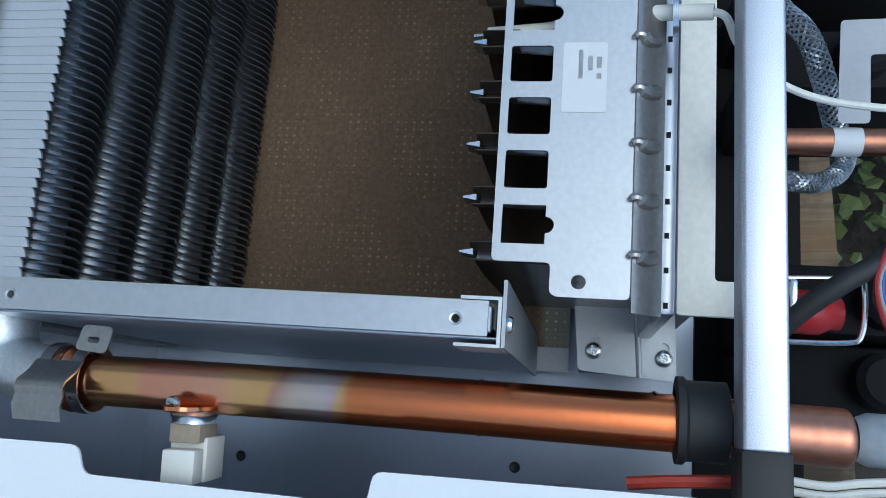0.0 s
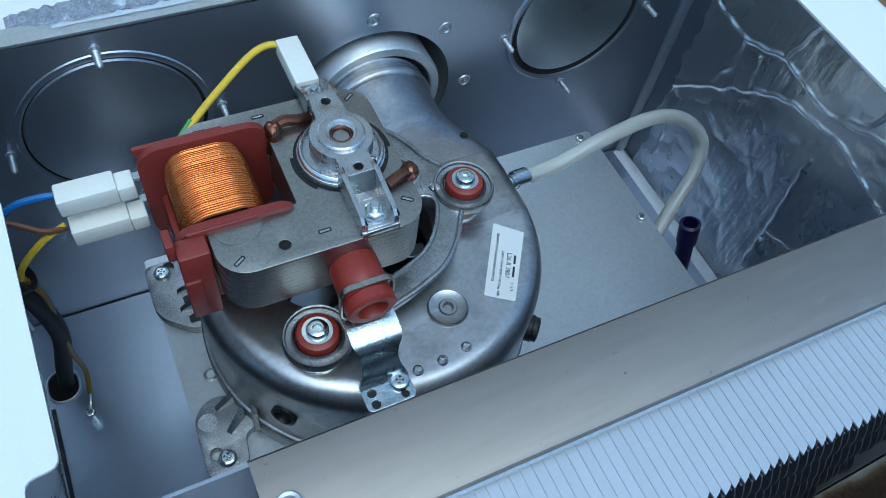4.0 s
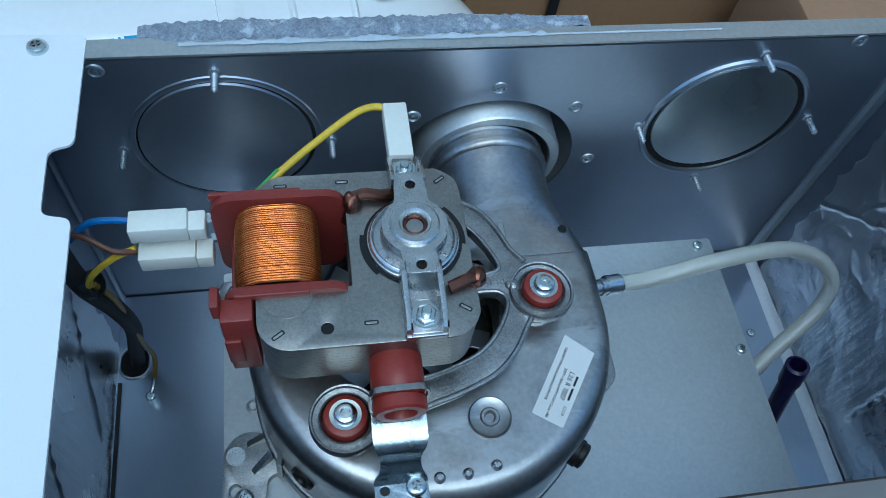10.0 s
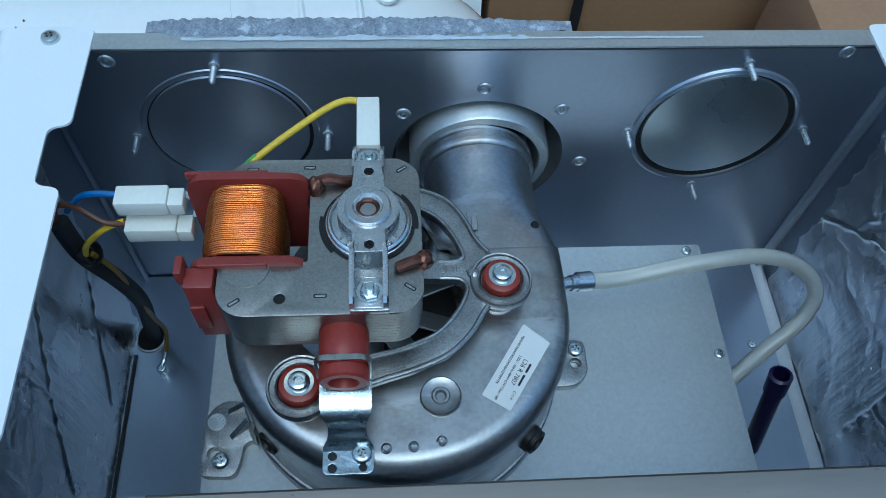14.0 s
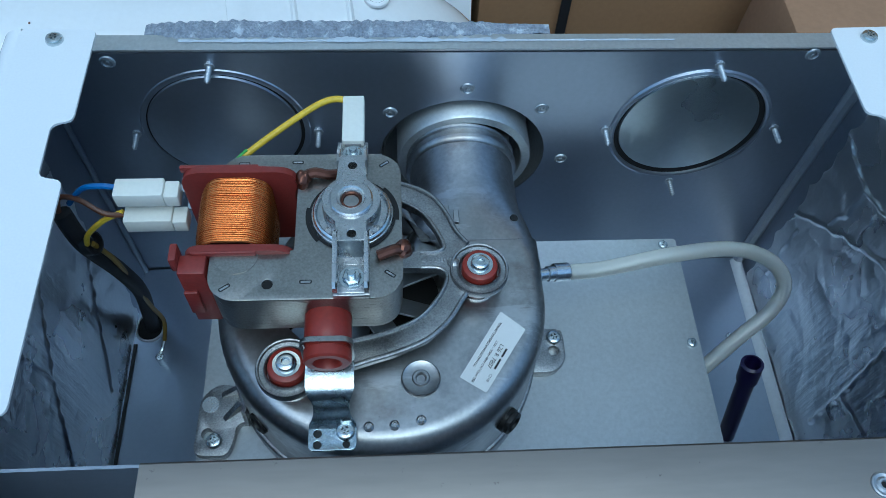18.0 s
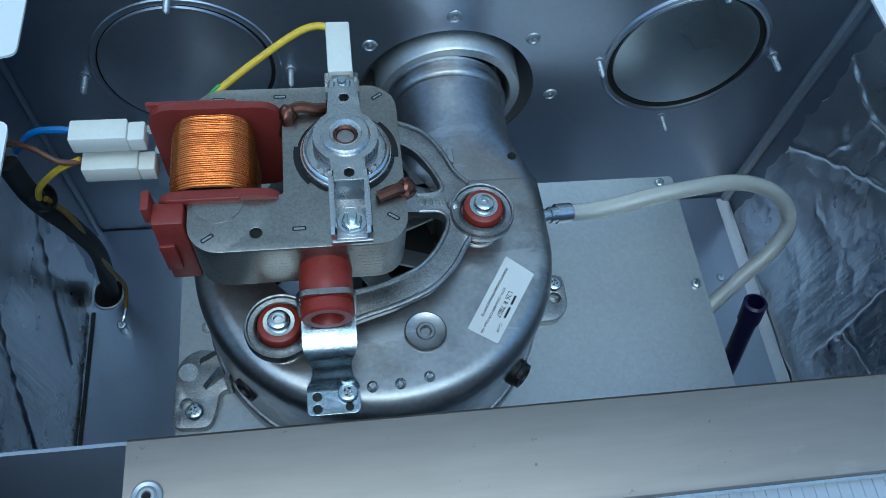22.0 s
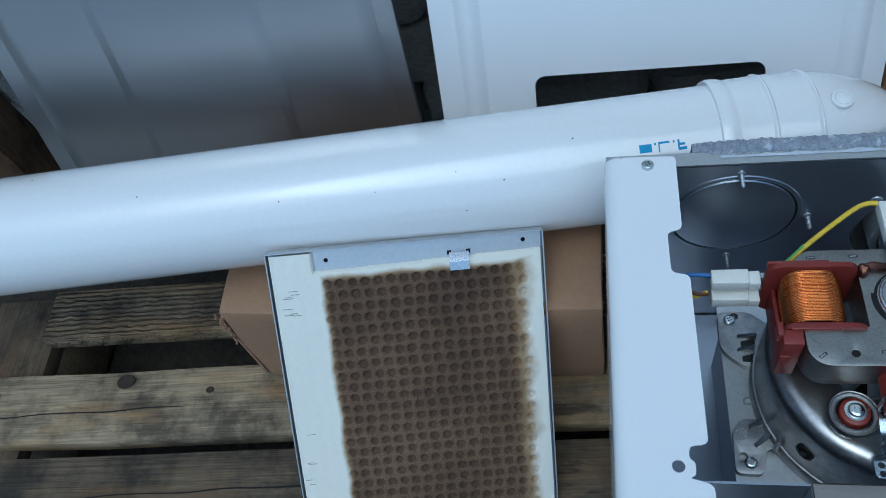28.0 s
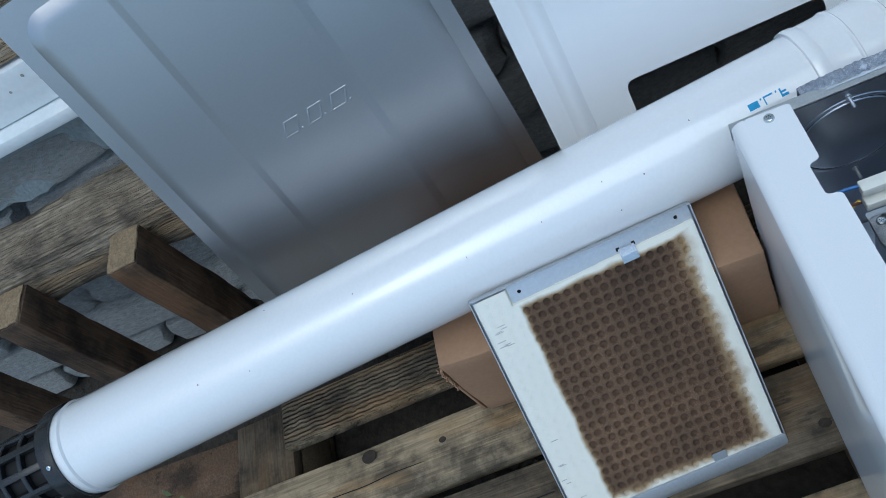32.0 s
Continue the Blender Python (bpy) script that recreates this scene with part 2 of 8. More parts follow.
SILL = mat("painted_sill", (0.76, 0.78, 0.79), 0.4, 0.0, (0.70, 0.73, 0.74), 14, 120, 0.4, 0.0002, fine=0.05)
# soil coloured darker to stand in for shade below the pallet's gaps
SOIL = mat("soil", (0.024, 0.020, 0.016), 0.95, 0.0, (0.055, 0.047, 0.037), 14, 90, 0.5, 0.006, fine=0.4)
PAVING = mat("paving", (0.40, 0.40, 0.375), 0.9, 0.0, (0.24, 0.24, 0.22), 8, 150, 0.5, 0.002, fine=0.2)
LEAF = mat("leaf", (0.060, 0.105, 0.035), 0.6, 0.0, (0.16, 0.17, 0.045), 30, 200, 0.5, island=0.3)
BRONZE = mat("dark_bronze", (0.20, 0.088, 0.060), 0.30, 0.9, (0.07, 0.034, 0.026), 70, 400, 0.7, 0.00004)
COPPER = mat("copper_tube", (0.80, 0.33, 0.17), 0.17, 1.0, (0.78, 0.32, 0.15), 18, 350, 0.7, 0.00003, 0.06)


stained(CAST, (0.20, 0.165, 0.135), 22, 0.54, 0.68, 0.55)
stained(CAST, (0.70, 0.71, 0.73), 70, 0.58, 0.64, 0.5, (0.25, 1, 1))
stained(CAST, (0.13, 0.13, 0.14), 240, 0.66, 0.72, 0.6)
stained(LAMI, (0.17, 0.14, 0.11), 35, 0.55, 0.68, 0.5)
stained(SPIDER, (0.55, 0.56, 0.57), 160, 0.58, 0.66, 0.6)
stained(CAST, (0.22, 0.225, 0.235), 34, 0.56, 0.70, 0.40, detail=10)
stained(CAST_LIGHT, (0.22, 0.21, 0.20), 90, 0.60, 0.70, 0.55)
stained(RAIL, (0.14, 0.125, 0.115), 210, 0.66, 0.71, 0.85)
stained(RAIL, (0.52, 0.49, 0.46), 40, 0.60, 0.72, 0.4, (0.3, 1, 1))
stained(ZINC_LIGHT, (0.42, 0.43, 0.44), 160, 0.66, 0.72, 0.5)
stained(FOAM, (0.62, 0.66, 0.72), 130, 0.55, 0.65, 0.7)
stained(STONE, (0.15, 0.14, 0.12), 40, 0.58, 0.68, 0.7)


def heat_tint():
    """Copper with the straw, violet and silver tints that a torch left beside a joint (along y)."""
    m = mat("heat_tinted_copper", (0.80, 0.32, 0.15), 0.24, 1.0, (0.68, 0.24, 0.10), 18, 350, 0.7, 0.00003, 0.07)
    n, l, b = nodes_of(m)
    src = b.inputs["Base Color"].links[0].from_socket
    tc, sep, nz, add = n.new("ShaderNodeTexCoord"), n.new("ShaderNodeSeparateXYZ"), n.new("ShaderNodeTexNoise"), n.new("ShaderNodeMath")
    nz.inputs["Scale"].default_value = 45
    add.operation = "MULTIPLY_ADD"
    add.inputs[1].default_value = 0.014
    l.new(tc.outputs["Object"], sep.inputs[0])
    l.new(tc.outputs["Object"], nz.inputs["Vector"])
    l.new(nz.outputs["Fac"], add.inputs[0])
    l.new(sep.outputs[1], add.inputs[2])
    pos = n.new("ShaderNodeMapRange")
    pos.inputs["From Min"].default_value, pos.inputs["From Max"].default_value = -0.200, -0.060
    l.new(add.outputs[0], pos.inputs["Value"])
    ramp = n.new("ShaderNodeValToRGB")
    e = ramp.color_ramp.elements
    e[0].position, e[0].color = 0.0, (0.74, 0.21, 0.075, 1)
    e[1].position, e[1].color = 1.0, (0.66, 0.31, 0.17, 1)
    for p, c in ((0.14, (0.68, 0.21, 0.07)), (0.17, (0.74, 0.50, 0.22)), (0.19, (0.66, 0.50, 0.52)), (0.22, (0.64, 0.60, 0.56)), (0.30, (0.68, 0.58, 0.50)), (0.345, (0.56, 0.32, 0.25)), (0.375, (0.80, 0.50, 0.20)), (0.46, (0.86, 0.54, 0.25)), (0.50, (0.88, 0.46, 0.30)), (0.73, (0.80, 0.37, 0.25)), (0.76, (0.80, 0.48, 0.22)), (0.87, (0.80, 0.47, 0.20)), (0.92, (0.60, 0.27, 0.16))):
        q = e.new(p)
        q.color = (*c, 1)
    l.new(pos.outputs[0], ramp.inputs[0])
    two = n.new("ShaderNodeMix")
    two.data_type = "RGBA"
    two.inputs["Factor"].default_value = 0.85
    l.new(src, two.inputs["A"])
    l.new(ramp.outputs[0], two.inputs["B"])
    l.new(two.outputs["Result"], b.inputs["Base Color"])
    return m


COPPER_HEAT = heat_tint()
COPPER_DULL = mat("dull_copper", (0.42, 0.20, 0.13), 0.38, 1.0, (0.30, 0.14, 0.09), 40, 350, 0.7, 0.00004)


def wood(name, col, col2, along=0, dark=0.55, bump=0.0010, saw=False):
    """Sawn timber: grain lines along one axis, weathering blots and saw marks."""
    m = mat(name, col, 0.82, 0.0, col2, 9, 260, 0.55, bump, 0.06, island=0.18, fine=0.25,
            stretch=tuple(0.10 if k == along else 1 for k in range(3)))
    n, l, b = nodes_of(m)
    src = b.inputs["Base Color"].links[0].from_socket
    tc, mp, info = n.new("ShaderNodeTexCoord"), n.new("ShaderNodeMapping"), n.new("ShaderNodeObjectInfo")
    mp.inputs["Scale"].default_value = tuple(9 if k == along else 330 for k in range(3))
    push = n.new("ShaderNodeVectorMath")
    push.operation = "MULTIPLY_ADD"
    push.inputs[1].default_value = (7, 7, 7)
    l.new(tc.outputs["Object"], mp.inputs[0])
    l.new(info.outputs["Random"], push.inputs[0])
    l.new(mp.outputs[0], push.inputs[2])
    g, st = n.new("ShaderNodeTexNoise"), n.new("ShaderNodeTexNoise")
    g.inputs["Scale"].default_value, g.inputs["Detail"].default_value, g.inputs["Distortion"].default_value = 1.0, 8, 0.6
    st.inputs["Scale"].default_value, st.inputs["Detail"].default_value, st.inputs["Roughness"].default_value = 15, 10, 0.68
    l.new(push.outputs[0], g.inputs["Vector"])
    l.new(tc.outputs["Object"], st.inputs["Vector"])
    lines, stain = n.new("ShaderNodeMapRange"), n.new("ShaderNodeMapRange")
    lines.inputs["From Min"].default_value, lines.inputs["From Max"].default_value = 0.30, 0.62
    lines.inputs["To Min"].default_value, lines.inputs["To Max"].default_value = 0.45 + 0.55 * dark, 1.16
    stain.inputs["From Min"].default_value, stain.inputs["From Max"].default_value = 0.38, 0.56
    stain.inputs["To Min"].default_value, stain.inputs["To Max"].default_value = 0.34, 1.14
    l.new(g.outputs["Fac"], lines.inputs["Value"])
    l.new(st.outputs["Fac"], stain.inputs["Value"])
    mul = n.new("ShaderNodeMath")
    mul.operation = "MULTIPLY"
    l.new(lines.outputs[0], mul.inputs[0])
    l.new(stain.outputs[0], mul.inputs[1])
    vm = n.new("ShaderNodeVectorMath")
    vm.operation = "SCALE"
    l.new(src, vm.inputs[0])
    l.new(mul.outputs[0], vm.inputs["Scale"])
    l.new(vm.outputs[0], b.inputs["Base Color"])
    flow = tuple(0.22 if k == along else 1 for k in range(3))
    stained(m, [c * f for c, f in zip(col, (1.15, 0.92, 0.66))], 16, 0.50, 0.64, 0.6, flow, 4)
    stained(m, [c * 0.22 for c in col2], 34, 0.60, 0.66, 0.75, flow, 9)
    if saw:
        wv, rub = n.new("ShaderNodeTexWave"), n.new("ShaderNodeBump")
        wv.bands_direction = "Y"
        wv.inputs["Scale"].default_value, wv.inputs["Distortion"].default_value = 52, 4.0
        wv.inputs["Detail"].default_value, wv.inputs["Detail Scale"].default_value = 3, 1.4
        rub.inputs["Distance"].default_value = 0.0045
        l.new(tc.outputs["Object"], wv.inputs["Vector"])
        l.new(wv.outputs["Fac"], rub.inputs["Height"])
        l.new(b.inputs["Normal"].links[0].from_socket, rub.inputs["Normal"])
        l.new(rub.outputs[0], b.inputs["Normal"])
    bp = n.new("ShaderNodeBump")
    bp.inputs["Distance"].default_value = bump
    l.new(g.outputs["Fac"], bp.inputs["Height"])
    l.new(b.inputs["Normal"].links[0].from_socket, bp.inputs["Normal"])
    l.new(bp.outputs[0], b.inputs["Normal"])
    return m


WOOD = wood("pallet_wood", (0.33, 0.245, 0.142), (0.20, 0.157, 0.105), dark=0.38)
WOOD_DARK = wood("old_timber", (0.140, 0.086, 0.050), (0.060, 0.037, 0.022), 2)
WOOD_SAW = wood("saw_marked_wood", (0.26, 0.19, 0.108), (0.16, 0.122, 0.080), saw=True)
WOOD_STAINED = wood("stained_wood", (0.150, 0.112, 0.068), (0.065, 0.050, 0.034), dark=0.35)
WOOD_PALE = wood("pale_board_wood", (0.36, 0.275, 0.165), (0.20, 0.158, 0.105), dark=0.45)
KNOT = mat("dark_knot", (0.050, 0.034, 0.022), 0.85, 0.0, (0.022, 0.016, 0.012), 120, 500, 0.5, 0.0006)
WOOD_END = mat("end_grain", (0.30, 0.22, 0.13), 0.9, 0.0, (0.20, 0.14, 0.08), 60, 300, 0.6, 0.0012, fine=0.3)
WOOD_GREY = wood("weathered_beam", (0.47, 0.40, 0.30), (0.17, 0.115, 0.070), 0, 0.25, bump=0.006)
WOOD_Y = wood("stringer_wood", (0.17, 0.120, 0.070), (0.10, 0.075, 0.048), 1)


def foil():
    """Mirror-bright foil facing with fine streaks that run up the wall."""
    m = mat("aluminium_foil", (0.96, 0.965, 0.97), 0.28, 1.0, (0.90, 0.915, 0.93), 20, 300, 0.7, 0.0, 0.05, fine=0.03)
    n, l, b = nodes_of(m)
    tc, mp, nz, dent = n.new("ShaderNodeTexCoord"), n.new("ShaderNodeMapping"), n.new("ShaderNodeTexNoise"), n.new("ShaderNodeTexNoise")
    mp.inputs["Scale"].default_value, mp.inputs["Rotation"].default_value = (1, 190, 16), (0.12, 0, 0)
    nz.inputs["Scale"].default_value, nz.inputs["Detail"].default_value = 1.0, 4
    dent.inputs["Scale"].default_value, dent.inputs["Detail"].default_value = 30, 3
    l.new(tc.outputs["Object"], mp.inputs[0])
    l.new(mp.outputs[0], nz.inputs["Vector"])
    l.new(tc.outputs["Object"], dent.inputs["Vector"])
    bp, b2 = n.new("ShaderNodeBump"), n.new("ShaderNodeBump")
    bp.inputs["Distance"].default_value, b2.inputs["Distance"].default_value = 0.0006, 0.0002
    l.new(nz.outputs["Fac"], bp.inputs["Height"])
    l.new(dent.outputs["Fac"], b2.inputs["Height"])
    l.new(bp.outputs[0], b2.inputs["Normal"])
    fine, b3 = n.new("ShaderNodeTexNoise"), n.new("ShaderNodeBump")
    fine.inputs["Scale"].default_value, fine.inputs["Detail"].default_value, fine.inputs["Distortion"].default_value = 75, 5, 1.2
    b3.inputs["Distance"].default_value = 0.0005
    l.new(tc.outputs["Object"], fine.inputs["Vector"])
    l.new(fine.outputs["Fac"], b3.inputs["Height"])
    l.new(b2.outputs[0], b3.inputs["Normal"])
    l.new(b3.outputs[0], b.inputs["Normal"])
    return m


FOIL = foil()


COIL = mat("copper_winding", (0.66, 0.235, 0.068), 0.22, 0.88, (0.60, 0.20, 0.052), 25, 700, 0.5, 0.0, 0.0, fine=0.02)


def scorched(name, brown, dark, pale, axis_lim, soft=0.018, grain=320, fine=0.26):
    """Fibre board scorched brown, its rim left pale: rim where the board's own edge is near (x and y limits)."""
    m = mat(name, brown, 0.9, 0.0, dark, 9, grain, 0.42, 0.0005, fine=fine)
    n, l, b = nodes_of(m)
    src = b.inputs["Base Color"].links[0].from_socket
    tc, sep, nz = n.new("ShaderNodeTexCoord"), n.new("ShaderNodeSeparateXYZ"), n.new("ShaderNodeTexNoise")
    nz.inputs["Scale"].default_value, nz.inputs["Detail"].default_value = 35, 5
    l.new(tc.outputs["Object"], sep.inputs[0])
    l.new(tc.outputs["Object"], nz.inputs["Vector"])
    facs = []
    for ax, at, sign, width, *own in axis_lim:
        fade = own[0] if own else soft
        d = n.new("ShaderNodeMath")
        d.operation = "MULTIPLY_ADD"
        d.inputs[1].default_value, d.inputs[2].default_value = sign, -sign * at
        l.new(sep.outputs[ax], d.inputs[0])
        w = n.new("ShaderNodeMath")
        w.operation = "MULTIPLY_ADD"
        w.inputs[1].default_value = -fade * 1.6
        l.new(nz.outputs["Fac"], w.inputs[0])
        l.new(d.outputs[0], w.inputs[2])
        r = n.new("ShaderNodeMapRange")
        r.interpolation_type = "SMOOTHSTEP"
        r.inputs["From Min"].default_value, r.inputs["From Max"].default_value = width - fade * 1.3, width + fade * 0.3
        r.inputs["To Min"].default_value, r.inputs["To Max"].default_value = 1, 0
        l.new(w.outputs[0], r.inputs["Value"])
        facs.append(r.outputs[0])
    f = facs[0]
    for g in facs[1:]:
        mx = n.new("ShaderNodeMath")
        mx.operation = "MAXIMUM"
        l.new(f, mx.inputs[0])
        l.new(g, mx.inputs[1])
        f = mx.outputs[0]
    tan = [0.62 * p + 0.25 * q for p, q in zip(brown, pale)]
    tan = [tan[0] * 1.12, tan[1] * 0.92, tan[2] * 0.62]
    for colour, lo, hi in ((tan, 0.0, 0.45), (pale, 0.4, 0.95)):
        r = n.new("ShaderNodeMapRange")
        r.inputs["From Min"].default_value, r.inputs["From Max"].default_value = lo, hi
        l.new(f, r.inputs["Value"])
        two = n.new("ShaderNodeMix")
        two.data_type = "RGBA"
        two.inputs["B"].default_value = (*colour, 1)
        l.new(r.outputs[0], two.inputs["Factor"])
        l.new(src, two.inputs["A"])
        src = two.outputs["Result"]
    l.new(src, b.inputs["Base Color"])
    return m


SOOTED = mat("sooted_steel", (0.10, 0.078, 0.058), 0.42, 0.8, (0.055, 0.042, 0.032), 60, 500, 0.8, 0.00003)
SPRING = mat("spring_steel", (0.46, 0.445, 0.43), 0.31, 1.0, (0.36, 0.345, 0.33), 60, 500, 0.8, 0.00003)
BRAID = mat("braid_steel", (0.42, 0.45, 0.49), 0.35, 0.9, (0.30, 0.33, 0.37), 200, 900)
TAPE = mat("clear_tape", (0.34, 0.37, 0.40), 0.3, 0.0, (0.28, 0.31, 0.34), 30, 300)
PLATE = mat("burner_zinc", (0.60, 0.615, 0.63), 0.46, 1.0, (0.54, 0.555, 0.57), 16, 420, 0.8, 0.00004, 0.06, fine=0.06)
BARE = mat("bare_steel_panel", (0.47, 0.475, 0.49), 0.34, 1.0, (0.45, 0.447, 0.46), 5, 350, 0.8, 0.0, 0.03, stretch=(1, 1, 0.06), fine=0.02)


# ---------------------------------------------------------------- builders
def thing(name, label, category, group="", kind="", at=(0, 0, 0)):
    ob = new(name)
    ob.empty_display_size = 0.02
    ob.matrix_basis = Matrix.Translation(at)
    return tagged(ob, label, category, group, kind)


def finish(bm, angle=35):
    bmesh.ops.recalc_face_normals(bm, faces=bm.faces)
    lim = radians(angle)
    for f in bm.faces:
        f.smooth = True
    for e in bm.edges:
        if len(e.link_faces) != 2 or e.calc_face_angle(0) > lim:
            e.smooth = False


def to_mesh(name, bm, materials, angle=35):
    finish(bm, angle)
    me = bpy.data.meshes.new(name)
    bm.to_mesh(me)
    bm.free()
    for m in materials if isinstance(materials, (list, tuple)) else [materials]:
        me.materials.append(m)
    return me


def part(name, bm, material, parent=None, label="", angle=35):
    """Links a bmesh, in world places, as one mesh object under a thing or a part."""
    ob = new(name, bm if isinstance(bm, bpy.types.Mesh) else to_mesh(name, bm, material, angle))
    if parent is not None:
        ob.parent = parent
        if parent.data is None:
            ob.matrix_parent_inverse = parent.matrix_basis.inverted()
    if label:
        ob["label"] = label
    return ob


def solo(name, bm, material, label, category, group="", kind="", angle=35):
    return tagged(part(name, bm, material, None, "", angle), label, category, group, kind)


def box(x0, x1, y0, y1, z0, z1, bev=0.0, seg=2, bm=None, m=None):
    own = bmesh.new()
    bmesh.ops.create_cube(own, size=1)
    for v in own.verts:
        v.co = Vector(((x0 + x1) / 2 + v.co.x * (x1 - x0), (y0 + y1) / 2 + v.co.y * (y1 - y0), (z0 + z1) / 2 + v.co.z * (z1 - z0)))
    if bev:
        bmesh.ops.bevel(own, geom=own.edges, offset=bev, segments=seg, profile=0.5, affect="EDGES")
    return blend(own, bm, m)


def blend(own, bm=None, m=None):
    """Moves a bmesh by a matrix and joins it to another."""
    if m is not None:
        bmesh.ops.transform(own, matrix=m, verts=own.verts)
    if bm is None:
        return own
    tmp = bpy.data.meshes.new("tmp")
    own.to_mesh(tmp)
    own.free()
    bm.from_mesh(tmp)
    bpy.data.meshes.remove(tmp)
    return bm


def lathe(profile, seg=32, bm=None, m=None, cap=True):
    """Turns a profile of (radius, height) round z."""
    own = bmesh.new()
    rings = []
    for r, z in profile:
        if r < 1e-6:
            rings.append([own.verts.new((0, 0, z))])
        else:
            rings.append([own.verts.new((r * math.cos(2 * math.pi * k / seg), r * math.sin(2 * math.pi * k / seg), z)) for k in range(seg)])
    for a, b in zip(rings, rings[1:]):
        for k in range(seg):
            q = [a[k % len(a)], a[(k + 1) % len(a)], b[(k + 1) % len(b)], b[k % len(b)]]
            q = list(dict.fromkeys(q))
            if len(q) > 2:
                own.faces.new(q)
    if cap:
        for ring in (rings[0], rings[-1]):
            if len(ring) > 2:
                own.faces.new(ring)
    return blend(own, bm, m)


def smooth_path(pts, n=8):
    pts = [Vector(p) for p in pts]
    out = []
    for i in range(len(pts) - 1):
        p0, p1, p2, p3 = pts[max(i - 1, 0)], pts[i], pts[i + 1], pts[min(i + 2, len(pts) - 1)]
        for k in range(n):
            t = k / n
            out.append(0.5 * ((2 * p1) + (p2 - p0) * t + (2 * p0 - 5 * p1 + 4 * p2 - p3) * t * t + (3 * p1 - p0 - 3 * p2 + p3) * t**3))
    return out + [pts[-1]]


def tube(pts, r, seg=12, n=8, bm=None, m=None):
    """A round tube or wire swept along a smooth path; r a number or one for each point of the path."""
    path = smooth_path(pts, n) if n > 1 else [Vector(p) for p in pts]
    own = bmesh.new()
    side = None
    rings = []
    for i, p in enumerate(path):
        d = (path[min(i + 1, len(path) - 1)] - path[max(i - 1, 0)]).normalized()
        if side is None:
            side = d.orthogonal().normalized()
        side = (side - d * side.dot(d)).normalized()
        up = d.cross(side)
        rad = r if isinstance(r, (int, float)) else r[min(i, len(r) - 1)]
        rings.append([own.verts.new(p + rad * (math.cos(2 * math.pi * k / seg) * side + math.sin(2 * math.pi * k / seg) * up)) for k in range(seg)])
    for a, b in zip(rings, rings[1:]):
        for k in range(seg):
            own.faces.new((a[k], a[(k + 1) % seg], b[(k + 1) % seg], b[k]))
    own.faces.new(rings[0][::-1])
    own.faces.new(rings[-1])
    return blend(own, bm, m)


def plate(outer, holes=(), z0=0.0, z1=0.001, bev=0.0, bm=None, m=None):
    """A flat plate with openings: outlines in x and y, between two heights."""
    own = bmesh.new()
    loops = []
    edges = []
    for loop in (outer, *holes):
        loop = [p for i, p in enumerate(loop) if math.hypot(p[0] - loop[i - 1][0], p[1] - loop[i - 1][1]) > 2e-5]
        vs = [own.verts.new((x, y, z1)) for x, y in loop]
        loops.append(vs)
        edges += [own.edges.new((vs[i], vs[(i + 1) % len(vs)])) for i in range(len(vs))]
    bmesh.ops.triangle_fill(own, use_beauty=True, use_dissolve=False, edges=edges)
    top = list(own.faces)
    low = {v: own.verts.new((v.co.x, v.co.y, z0)) for v in list(own.verts)}
    for f in top:
        own.faces.new([low[v] for v in reversed(f.verts)])
    for vs in loops:
        for i in range(len(vs)):
            a, b = vs[i], vs[(i + 1) % len(vs)]
            own.faces.new((a, low[a], low[b], b))
    if bev:
        rim = [e for e in own.edges if len(e.link_faces) == 2 and abs(e.verts[0].co.z - z1) < 1e-7 and abs(e.verts[1].co.z - z1) < 1e-7 and e.calc_face_angle(0) > 0.5]
        bmesh.ops.bevel(own, geom=rim, offset=bev, segments=2, profile=0.5, affect="EDGES", clamp_overlap=True)
    return blend(own, bm, m)


def circle(cx, cy, r, n=24, a0=0.0, a1=360.0):
    full = abs(a1 - a0) >= 360
    k = n if full else n + 1
    return [(cx + r * math.cos(radians(a0 + (a1 - a0) * i / n)), cy + r * math.sin(radians(a0 + (a1 - a0) * i / n))) for i in range(k)]


def rounded(x0, x1, y0, y1, r, n=5):
    out = []
    for cx, cy, a in ((x1 - r, y1 - r, 0), (x0 + r, y1 - r, 90), (x0 + r, y0 + r, 180), (x1 - r, y0 + r, 270)):
        out += circle(cx, cy, r, n, a, a + 90)
    return out


def soften(pts, r, n=4):
    """Rounds the corners of an outline."""
    out = []
    for i, p in enumerate(pts):
        p, a, b = Vector(p), Vector(pts[i - 1]), Vector(pts[(i + 1) % len(pts)])
        ra = min(r, (a - p).length * 0.45, (b - p).length * 0.45)
        s, e = p + (a - p).normalized() * ra, p + (b - p).normalized() * ra
        for k in range(n + 1):
            t = k / n
            q = (1 - t) ** 2 * s + 2 * t * (1 - t) * p + t * t * e
            out.append((q.x, q.y))
    return out


